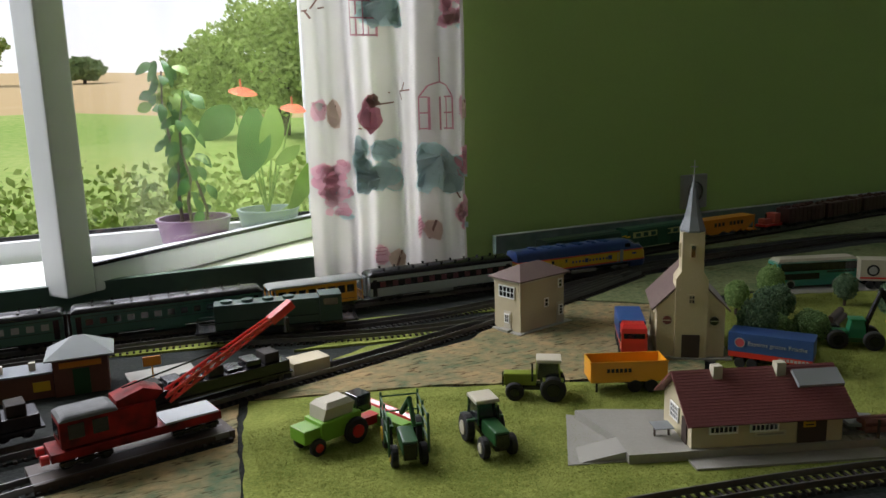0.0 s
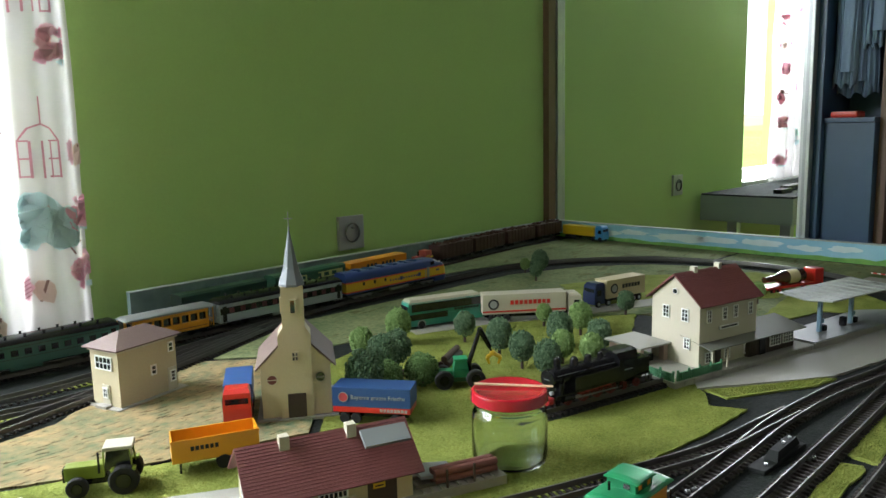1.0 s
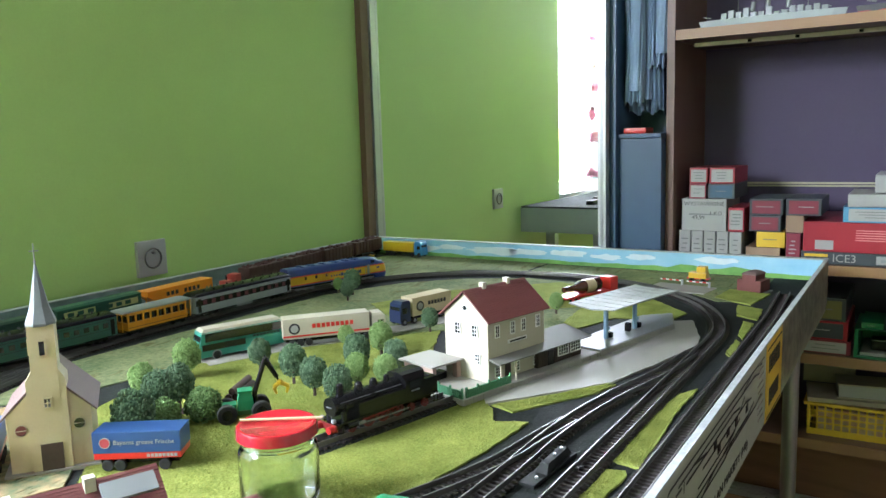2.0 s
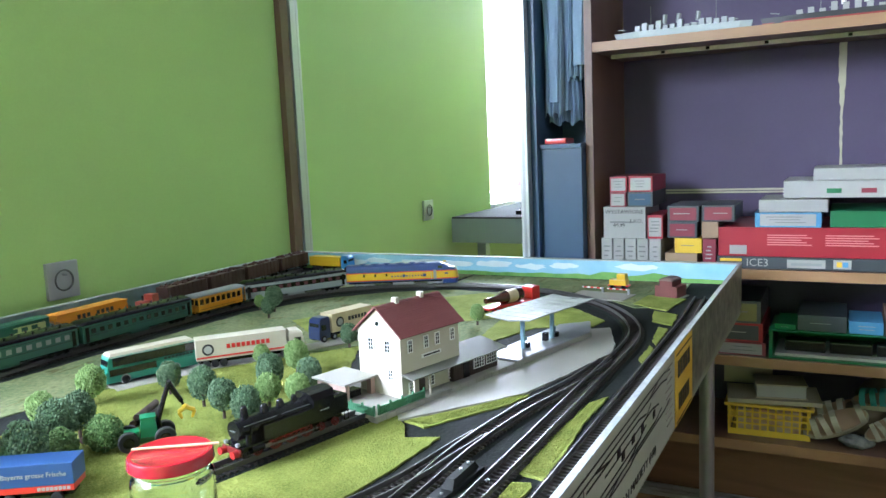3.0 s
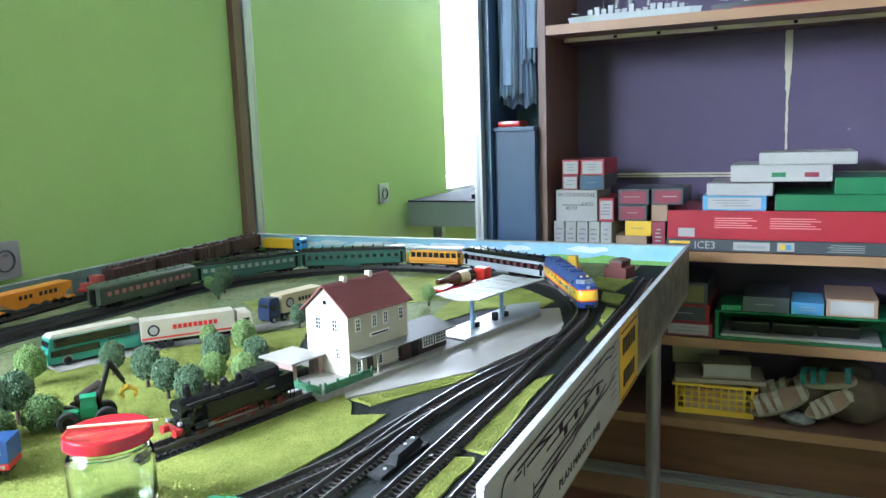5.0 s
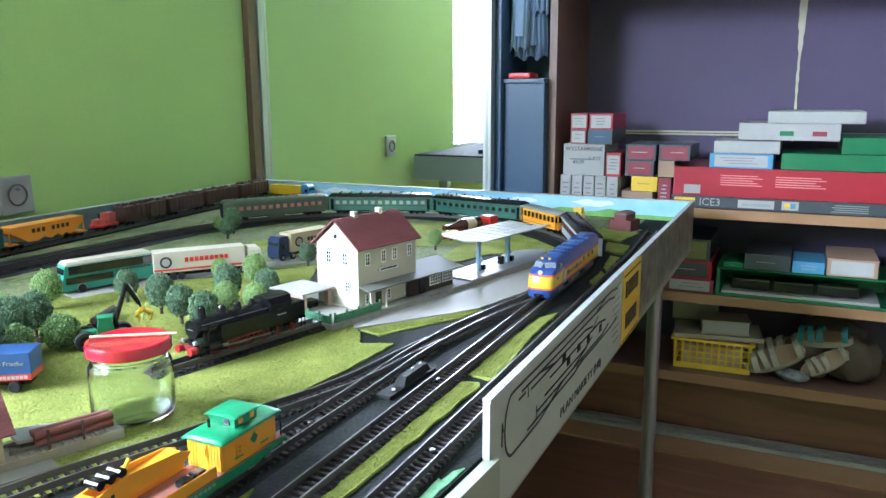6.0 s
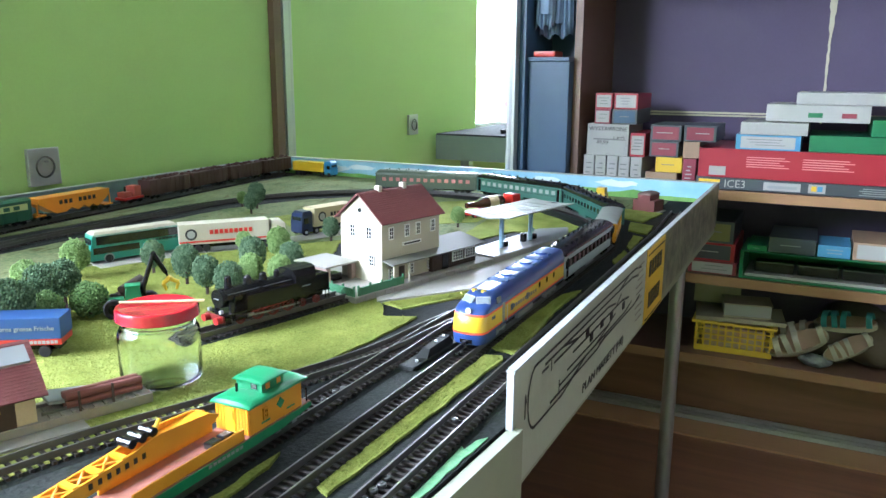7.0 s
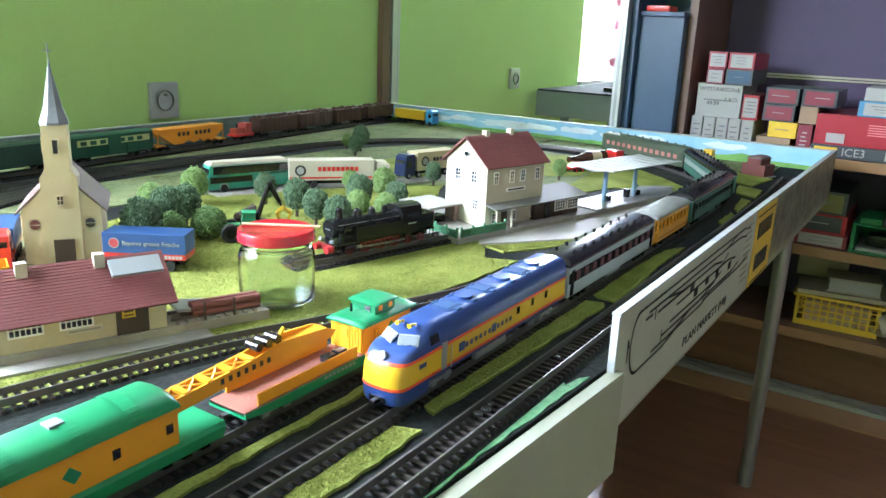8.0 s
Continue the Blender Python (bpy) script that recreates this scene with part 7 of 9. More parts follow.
    for x in (-0.0905, 0.0905):
        part("coupler", box(x - 0.004, x + 0.004, -0.002, 0.002, 0.0055, 0.0085), BLACK, t)


boom_tender()


def rail_crane():
    t = thing("railway_crane", pose(0.440, SY, RAILTOP), "green and amber railway crane with a green rounded roof", "railway crane")
    part("underframe", loft([([(-0.070, -0.0162), (0.090, -0.0162), (0.090, 0.0162), (-0.070, 0.0162)], 0.0055), ([(-0.072, -0.0165), (0.092, -0.0165), (0.092, 0.0165), (-0.072, 0.0165)], 0.0120), ([(-0.072, -0.0150), (0.092, -0.0150), (0.092, 0.0150), (-0.072, 0.0150)], 0.0150)]), BRIGHT_GREEN, t, "green crane underframe")
    part("housing", box(-0.070, 0.060, -0.0160, 0.0160, 0.0150, 0.0370, None, 0.0008), AMBER, t, "amber crane housing")
    r = arch_roof(0.132, 0.033, 0.0370, 0.0105, 16)
    bmesh.ops.translate(r, vec=(-0.005, 0, 0), verts=r.verts)
    part("roof", r, BRIGHT_GREEN, t, "green rounded roof", True)
    for x in (-0.030, 0.004, 0.034):
        rb = arch_roof(0.004, 0.0336, 0.0372, 0.0108, 16)
        bmesh.ops.translate(rb, vec=(x, 0, 0), verts=rb.verts)
        part("roof_rib", rb, BRIGHT_GREEN, t)
    part("hatch", box(-0.004, 0.004, -0.004, 0.004, 0.0470, 0.0486, None, 0.0005), SILVER, t)
    for x in (0.022, 0.054):
        part("side_port", box(x - 0.0022, x + 0.0022, -0.0164, -0.0158, 0.0235, 0.0290), DARK_GLASS, t)
    part("emblem", box(-0.004, 0.004, -0.0003, 0.0003, -0.003, 0.003, pose(0, 0, 0, 0, 45, 0)), GREEN_PAINT, t, m=pose(-0.002, -0.0162, 0.0260))
    # the boom lies forward over the tender wagon, resting low
    boom = part("boom", bmesh.new(), AMBER, t, "amber lattice boom")
    bb = bmesh.new()
    for sy in (-1, 1):
        prism(bb, [(0.050, 0.0180), (0.120, 0.0215), (0.150, 0.0180), (0.195, 0.0200), (0.200, 0.0240), (0.190, 0.0285), (0.150, 0.0330), (0.125, 0.0300), (0.050, 0.0270)], sy * 0.0062 - 0.0007, sy * 0.0062 + 0.0007, Matrix(((1, 0, 0, 0), (0, 0, -1, 0), (0, 1, 0, 0), (0, 0, 0, 1))))
    for k in range(5):
        x = 0.056 + k * 0.0165
        bx(bb, x, x + 0.004, -0.0062, 0.0062, 0.0262 + k * 0.0006, 0.0282 + k * 0.0006)
        if k < 4:
            rod(bb, (x + 0.003, -0.0055, 0.027 + k * 0.0006), (x + 0.0165, 0.0055, 0.0275 + k * 0.0006), 0.0008, 5)
            rod(bb, (x + 0.003, 0.0055, 0.027 + k * 0.0006), (x + 0.0165, -0.0055, 0.0275 + k * 0.0006), 0.0008, 5)
    bx(bb, 0.150, 0.192, -0.0062, 0.0062, 0.0215, 0.0280)
    boom.data = mesh_of("boom", bb, AMBER)
    boom.matrix_basis = pose(0, 0, 0.0065, 0, -1.5, 0)
    for k in range(7):
        part("lettering_bar", box(0.098 + k * 0.0062, 0.1005 + k * 0.0062, -0.0073, -0.0069, 0.0235, 0.0270), INK, boom)
    bl = bmesh.new()
    bx(bl, 0.128, 0.150, -0.0045, 0.0045, 0.0335, 0.0365, None, 0.001)
    for x in (0.131, 0.139, 0.147):
        cyl(bl, 0.0030, 0.0105, pose(x, 0.0052, 0.0350, 90, 0, 0), 12)
    part("hook_block", bl, BLACK, boom, "black hook block")
    part("hook", rod(bmesh.new(), (0.152, 0, 0.033), (0.157, 0, 0.0385), 0.0014, 8), YELLOW, boom)
    for x in (-0.048, 0.066):
        bogie(t, x, 0.036, 3, BLACK)


rail_crane()


MATT_BLACK = mat("matt_black_plastic", (0.010, 0.012, 0.011), 0.65, vary=0.3, spec=0.2)


def low_wagon():
    t = thing("coupler_wagon", pose(0.905, 0.263, TOP), "black low switch-machine cover between the tracks", "switch machine")
    part("base", box(-0.045, 0.040, -0.008, 0.008, 0.0002, 0.004, pose(0, 0, 0, 0, 0, -4), 0.001), MATT_BLACK, t)
    part("cover", loft([([(-0.020, -0.006), (0.036, -0.006), (0.036, 0.006), (-0.020, 0.006)], 0.004), ([(-0.012, -0.004), (0.032, -0.004), (0.032, 0.004), (-0.012, 0.004)], 0.011)]), MATT_BLACK, t, "black cover")
    for x in (-0.030, 0.010, 0.026):
        part("screw", cyl(bmesh.new(), 0.0016, 0.002, pose(x, 0, 0.0035 if x < -0.02 else 0.0105), 10), ALU, t)


low_wagon()

# round nuts and screws that lie between the rails
NUT = mat("dull_steel_nut", (0.10, 0.10, 0.10), 0.38, 0.8, vary=0.2)
for x, y, r in ((0.782, 0.2905, 0.0026), (0.790, 0.2880, 0.0026), (0.764, 0.2895, 0.0024), (0.796, 0.2400, 0.0025), (0.678, 0.1800, 0.0030), (0.670, 0.1785, 0.0034), (0.661, 0.1795, 0.0034), (0.778, 0.1770, 0.0026), (0.694, 0.2420, 0.0026), (0.908, 0.2385, 0.0024), (0.914, 0.2360, 0.0024)):
    n_ = thing("steel_nut", pose(x, y, TOP + 0.0036, 0, 0, x * 900), "dull steel nut lying between the rails", "nut", "nuts between the rails")
    nb = bmesh.new()
    lathe(nb, [(r * 0.45, 0.0), (r, 0.0), (r, 0.0020), (r * 0.85, 0.0026), (r * 0.45, 0.0026), (r * 0.45, 0.0)], 12)
    part("ring", nb, NUT, n_)
    part("screw_head", cyl(bmesh.new(), r * 0.44, 0.0030, None, 10), NUT, n_)

# standing trains at the back
def hopper(m):
    t = thing("hopper_wagon", m, "orange hopper wagon with black lettering", "railway wagon", "standing wagons")
    rows = []
    b = bmesh.new()
    prof = [(-0.078, 0.0385), (0.078, 0.0385), (0.078, 0.030), (0.056, 0.014), (0.046, 0.010), (0.038, 0.016), (0.028, 0.010), (0.018, 0.016), (0.004, 0.010), (-0.010, 0.016), (-0.024, 0.010), (-0.044, 0.010), (-0.078, 0.030)]
    prism(b, prof[::-1], -0.0155, 0.0155, Matrix(((1, 0, 0, 0), (0, 0, -1, 0), (0, 1, 0, 0), (0, 0, 0, 1))))
    part("hopper_body", b, ORANGE, t)
    for k in range(8):
        if k == 3:
            continue
        part("lettering_bar", box(-0.036 + k * 0.0105, -0.0295 + k * 0.0105, -0.0160, -0.0154, 0.0250, 0.0325), INK, t)
    part("rim", box(-0.0785, 0.0785, -0.0162, 0.0162, 0.0380, 0.0400), ORANGE, t)
    for x in (-1, 1):
        part("end_platform", box(min(x * 0.064, x * 0.086), max(x * 0.064, x * 0.086), -0.014, 0.014, 0.0085, 0.0110), ORANGE, t)
        bogie(t, x * 0.066, 0.024, 2)
        part("end_post", box(x * 0.080 - 0.001, x * 0.080 + 0.001, -0.013, -0.011, 0.011, 0.031), ORANGE, t)


hopper(pose(1.232, 1.178, RAILTOP, 0, 0, 3))


def boxcar(m, body, label, band=None):
    t = thing("boxcar", m, label, "railway wagon", "standing wagons")
    part("body", box(-0.082, 0.082, -0.016, 0.016, 0.0085, 0.0420, None, 0.0008), body, t)
    part("roof", prism(bmesh.new(), [(-0.0165, 0.042), (0.0165, 0.042), (0.010, 0.0445), (-0.010, 0.0445)], -0.083, 0.083, Matrix(((0, 0, 1, 0), (1, 0, 0, 0), (0, 1, 0, 0), (0, 0, 0, 1)))), body, t)
    part("door", box(-0.012, 0.014, -0.0168, -0.0158, 0.010, 0.040), body, t)
    if band:
        part("name_panel", box(-0.070, 0.074, -0.0166, -0.0159, 0.0265, 0.0370), band, t, "pale yellow panel")
        for k in range(7):
            part("lettering_bar", box(-0.064 + k * 0.0185, -0.053 + k * 0.0185, -0.0173, -0.0166, 0.0285, 0.0352), body, t)
    for k in range(7):
        part("rib", box(-0.078 + k * 0.026, -0.0765 + k * 0.026, -0.0166, 0.0166, 0.010, 0.0262), body, t)
    for x in (-0.058, 0.058):
        bogie(t, x, 0.026, 2)


boxcar(pose(1.056, 1.167, RAILTOP, 0, 0, 3), mat("deep_green_boxcar", (0.014, 0.080, 0.048), 0.45), "green boxcar with a pale lettering panel", mat("pale_yellow_panel", (0.50, 0.52, 0.22), 0.5))
boxcar(pose(0.870, 1.150, RAILTOP, 0, 0, 4), PULLMAN, "dark green boxcar standing by the wall")
RUST = mat("rust_brown_paint", (0.055, 0.020, 0.015), 0.6, vary=0.25, grain=120)


def ore_train(x, y, ang, label, front=False):
    t = thing("freight_wagon", pose(x, y, RAILTOP, 0, 0, ang), label, "railway wagon", "standing wagons")
    part("body", box(-0.060, 0.062, -0.016, 0.016, 0.009, 0.040, None, 0.001), RUST, t)
    for k in range(9):
        part("rib", box(-0.056 + k * 0.014, -0.0545 + k * 0.014, -0.0172, -0.0155, 0.010, 0.040), RUST, t)
    lb = bmesh.new()
    rnd = random.Random(int(x * 100))
    for k in range(26):
        ball(lb, rnd.uniform(0.003, 0.006), pose(rnd.uniform(-0.055, 0.055), rnd.uniform(-0.012, 0.012), 0.040), 1)
    tagged(part("load", lb, mat("dark_rust_load", (0.055, 0.020, 0.016), 0.9, vary=0.4), t), kind="stuff")
    for dx in (-0.044, 0.046):
        bogie(t, dx, 0.024, 2)


for x, y, a in ((1.48, 1.198, 5), (1.615, 1.211, 5.5), (1.75, 1.222, 4), (1.885, 1.232, 4)):
    ore_train(x, y, a, "rust-brown open freight wagon with a dark load")


def plough(x, y):
    t = thing("snow_plough_wagon", pose(x, y, RAILTOP, 0, 0, 4), "red track machine with dark fittings", "railway wagon", "standing wagons")
    part("frame", box(-0.030, 0.024, -0.012, 0.012, 0.008, 0.013, None, 0.001), RED, t)
    part("cab", box(0.000, 0.018, -0.011, 0.011, 0.013, 0.034, None, 0.001), mat("faded_red", (0.40, 0.07, 0.05), 0.5, vary=0.2), t)
    part("engine_cover", box(-0.026, -0.006, -0.009, 0.009, 0.013, 0.024, None, 0.0015), MATS["faded_red"], t)
    part("chimney", cyl(bmesh.new(), 0.0018, 0.010, pose(-0.014, 0, 0.024), 8), BLACK, t)
    bogie(t, 0, 0.036, 2)


plough(1.380, 1.189)

# ---- the yard by the window ----
def switcher():
    t = thing("diesel_switcher", pose(0.297, 0.992, RAILTOP, 0, 0, -11), "dark green hood diesel with roof fans", "locomotive")
    part("hood", box(-0.075, 0.070, -0.0135, 0.0135, 0.013, 0.0440, None, 0.001), PULLMAN, t)
    part("deck", box(-0.098, 0.100, -0.0165, 0.0165, 0.0100, 0.0130), BLACK, t)
    part("cab", box(0.052, 0.080, -0.0160, 0.0160, 0.013, 0.0470, None, 0.001), PULLMAN, t)
    for x in (-0.060, -0.035, -0.010, 0.015):
        part("fan_hood", cyl(bmesh.new(), 0.0072, 0.003, pose(x, 0, 0.0440), 18), PULLMAN, t)
    part("fuel_tank", box(-0.030, 0.030, -0.013, 0.013, 0.003, 0.010, None, 0.001), BLACK, t)
    for x in (-0.096, 0.098):
        for y in (-0.013, 0, 0.013):
            part("rail_post", rod(bmesh.new(), (x, y, 0.013), (x, y, 0.024), 0.0006, 6), BLACK, t)
    for sy in (-1, 1):
        part("cab_window", box(0.057, 0.075, sy * 0.0160 - 0.0004, sy * 0.0160 + 0.0004, 0.0340, 0.0425), DARK_GLASS, t)
        part("handrail", rod(bmesh.new(), (-0.094, sy * 0.016, 0.0235), (0.050, sy * 0.016, 0.0235), 0.0005, 6), BLACK, t)
    for x in (-0.064, 0.064):
        bogie(t, x, 0.040, 3)


switcher()


def black_steam(m, label):
    t = thing("tender_wagon", m, label, "railway wagon", "standing wagons")
    part("body", box(-0.075, 0.075, -0.0155, 0.0155, 0.010, 0.022, None, 0.001), BLACK, t)
    part("deck", box(-0.078, 0.078, -0.0165, 0.0165, 0.008, 0.010), BLACK, t)
    rnd = random.Random(9)
    for k in range(7):
        x = -0.062 + k * 0.02
        part("cargo_block", box(x - 0.008, x + 0.008, -0.011, 0.011, 0.022, 0.025 + rnd.uniform(0, 0.008), None, 0.0015), SLEEPER if k % 3 == 0 else BLACK, t)
    for x in (-0.055, 0.055):
        bogie(t, x, 0.026, 2)


black_steam(pose(0.190, 0.815, RAILTOP, 0, 0, 13), "black flat wagon loaded with machine parts")
black_steam(pose(-0.040, 0.790, RAILTOP, 0, 0, 10), "black tender wagon with a dull grey top")
b = thing("track_buffer", pose(0.292, 0.848, TOP + 0.004, 0, 0, 12), "pale wooden buffer block at the yard track", "buffer stop")
part("block", box(-0.022, 0.022, -0.014, 0.014, 0, 0.016, None, 0.001), CREAM, b)


def red_crane():
    t = thing("rail_crane_red", pose(0.112, 0.722, TOP + 0.012, 0, 0, 11), "red railway crane with a raised lattice jib on a display plinth", "railway crane")
    part("plinth", box(-0.085, 0.075, -0.021, 0.021, -0.012, -0.0022, None, 0.001), DARK_WOOD, t, "dark display plinth")
    part("underframe", box(-0.070, 0.066, -0.0155, 0.0155, 0.0090, 0.0160, None, 0.001), MACHINE_RED, t)
    part("deck", box(0.018, 0.064, -0.0150, 0.0150, 0.0160, 0.0175), SILVER, t, "grey deck")
    part("housing", box(-0.062, 0.012, -0.0150, 0.0150, 0.0180, 0.0400, None, 0.0015), MACHINE_RED, t)
    r = arch_roof(0.044, 0.031, 0.0400, 0.006)
    bmesh.ops.translate(r, vec=(-0.040, 0, 0), verts=r.verts)
    part("cab_roof", r, CONCRETE_DARK, t, "dull grey rounded cab roof")
    for x in (-0.050, -0.032):
        for sy in (-1, 1):
            part("cab_window", box(x - 0.006, x + 0.006, sy * 0.0152 - 0.0004, sy * 0.0152 + 0.0004, 0.0250, 0.0370), BLACK, t)
    part("end_window", box(-0.0626, -0.0618, -0.010, 0.010, 0.025, 0.037), DARK_GLASS, t)
    part("engine_cover", prism(bmesh.new(), [(-0.018, 0.040), (0.014, 0.040), (0.020, 0.046), (0.004, 0.052), (-0.018, 0.046)], -0.012, 0.012, Matrix(((1, 0, 0, 0), (0, 0, -1, 0), (0, 1, 0, 0), (0, 0, 0, 1)))), MACHINE_RED, t)
    j = bmesh.new()
    a, e = Vector((0.026, 0, 0.036)), Vector((0.136, 0.004, 0.088))
    for sy in (-0.006, 0.006):
        for sz in (-0.004, 0.004):
            rod(j, a + Vector((0, sy, sz)), e + Vector((0, sy * 0.5, sz * 0.5)), 0.0013, 6)
    n = 11
    for k in range(n):
        p, q = a.lerp(e, k / n), a.lerp(e, (k + 1) / n)
        f = 1 - 0.5 * k / n
        for sy in (-0.006, 0.006):
            rod(j, p + Vector((0, sy * f, -0.004 * f)), q + Vector((0, sy * f, 0.004 * f)), 0.0009, 5)
            rod(j, p + Vector((0, sy * f, 0.004 * f)), q + Vector((0, sy * f, -0.004 * f)), 0.0009, 5)
    part("jib", j, RED, t, "red lattice jib")
    part("jib_head", box(-0.012, 0.014, -0.005, 0.005, -0.004, 0.004, None, 0.001), RED, t, m=Matrix.Translation(e) @ pose(0, 0, 0, 0, -30, 0))
    part("hook_block", box(-0.002, 0.002, -0.002, 0.002, -0.014, 0.0, None, 0.0006), BLACK, t, m=Matrix.Translation(e + Vector((0.006, 0, -0.006))))
    part("hook_line", rod(bmesh.new(), e + Vector((0.006, 0, -0.006)), e + Vector((0.006, 0, 0.0)), 0.0005, 5), BLACK, t)
    part("stay", rod(bmesh.new(), (-0.010, 0, 0.052), a.lerp(e, 0.5) + Vector((0, 0, 0.004)), 0.0008, 6), BLACK, t)
    for x in (-0.044, 0.044):
        bogie(t, x, 0.040, 3)
    for sy in (-1, 1):
        part("buffer", cyl(bmesh.new(), 0.0040, 0.006, pose(-0.077, sy * 0.010, 0.0115, 0, 90, 0), 14), RED, t)


CONCRETE_DARK = mat("dull_dark_roof", (0.07, 0.075, 0.078), 0.6, vary=0.3, grain=200)
MACHINE_RED = mat("worn_machine_red", (0.34, 0.012, 0.009), 0.6, grain=60, second=(0.008, 0.006, 0.006), big=35, spec=0.15)
red_crane()


def brick_halt():
    t = thing("brick_halt", pose(0.045, 0.912, TOP, 0, 0, -3), "small dark red brick halt with a grey hipped roof", "model house")
    part("walls", box(0, 0.052, 0, 0.040, 0.0, 0.040), mat("dark_brick_wall", (0.16, 0.060, 0.040), 0.7, vary=0.2, grain=400, big=60), t)
    o = [(-0.007, -0.007), (0.059, -0.007), (0.059, 0.047), (-0.007, 0.047)]
    i = [(0.020, 0.019), (0.032, 0.019), (0.032, 0.021), (0.020, 0.021)]
    part("roof", loft([(o, 0.040), (o, 0.0415), (i, 0.058)]), SILVER, t, "grey metal hipped roof")
    part("door", box(0.018, 0.034, -0.0008, 0, 0, 0.028), GREEN_DARK, t)
    part("annex", box(-0.075, -0.001, 0.004, 0.036, 0, 0.026), MATS["dark_brick_wall"], t)
    part("annex_roof", box(-0.078, -0.001, 0.001, 0.039, 0.026, 0.028), SLATE, t)
    for x in (-0.05, -0.02):
        part("chimney", box(x - 0.003, x + 0.003, 0.014, 0.020, 0.028, 0.036), CREAM_WHITE, t)
    part("name_board", box(0.006, 0.046, -0.0016, -0.0002, 0.030, 0.036), ORANGE, t)
    part("poster", box(-0.020, -0.004, 0.0026, 0.0038, 0.008, 0.018), CARD_YELLOW, t)
    part("sign_board", box(0.086, 0.104, -0.002, -0.0005, 0.020, 0.030), ORANGE, t)
    part("sign_post", box(0.094, 0.0955, -0.002, -0.0005, 0, 0.020), ORANGE, t)


brick_halt()
single("pale_slab", box(-0.07, 0.05, -0.03, 0.03, 0, 0.004, None, 0.001), PAPER, "pale grey glossy slab beside the crane", "slab", pose(-0.005, 0.64, TOP, 0, 0, 10))
single("pale_slab", box(-0.035, 0.035, -0.020, 0.020, 0, 0.003, None, 0.001), PAPER, "pale grey glossy slab in the yard", "slab", pose(0.150, 0.930, TOP, 0, 0, 5))


def yellow_speeder():
    t = thing("yellow_rail_tractor", pose(1.868, 0.362, TOP + 0.003, 0, 0, 85), "small yellow rail tractor with dark wheels", "rail vehicle")
    part("body", box(-0.018, 0.018, -0.010, 0.010, 0.008, 0.020, None, 0.0015), YELLOW, t)
    part("cab", box(-0.016, 0.002, -0.009, 0.009, 0.020, 0.032, None, 0.001), YELLOW, t)
    part("cab_window", box(-0.013, -0.001, -0.0094, -0.0088, 0.022, 0.030), DARK_GLASS, t)
    part("chassis", box(-0.022, 0.022, -0.008, 0.008, 0.006, 0.009), RED, t)
    wheel_set(t, [(x, y) for x in (-0.012, 0.012) for y in (-0.008, 0.008)], 0.0055, 0.003, BLACK)


yellow_speeder()

# ---- trees ----
def crown_mesh(name, seed, squash, material):
    """A foam-like crown: many small clumps over an uneven rounded mass."""
    rnd = random.Random(seed)
    bm = bmesh.new()
    ball(bm, 0.84, pose(0, 0, 0), 2)
    tmpl = bmesh.new()
    bmesh.ops.create_icosphere(tmpl, subdivisions=1, radius=1)
    tv = [v.co.copy() for v in tmpl.verts]
    tf = [[v.index for v in f.verts] for f in tmpl.faces]
    tmpl.free()
    vs, fs = [v.co.copy() for v in bm.verts], [[v.index for v in f.verts] for f in bm.faces]
    bm.free()
    n = 430
    for k in range(n):
        z = 1 - 2 * (k + 0.5) / n
        a = k * 2.39996
        d = Vector((math.sqrt(1 - z * z) * math.cos(a), math.sqrt(1 - z * z) * math.sin(a), z))
        r = 0.93 + 0.10 * noise.noise(d * 1.7 + Vector((seed, 0, 0))) + rnd.uniform(-0.05, 0.10)
        s = rnd.uniform(0.066, 0.100)
        q = Euler((rnd.random() * 6, rnd.random() * 6, rnd.random() * 6)).to_matrix()
        st = Vector((rnd.uniform(0.8, 1.5), rnd.uniform(0.6, 1.1), rnd.uniform(0.6, 1.1)))
        o = len(vs)
        vs += [d * r * (1 + 0.10 * max(0, -d.z)) + q @ Vector((v.x * st.x * s, v.y * st.y * s, v.z * st.z * s)) for v in tv]
        fs += [[i + o for i in f] for f in tf]
    me = bpy.data.meshes.new(name)
    me.from_pydata([(v.x, v.y, v.z * squash) for v in vs], [], fs)
    me.materials.append(material)
    return me


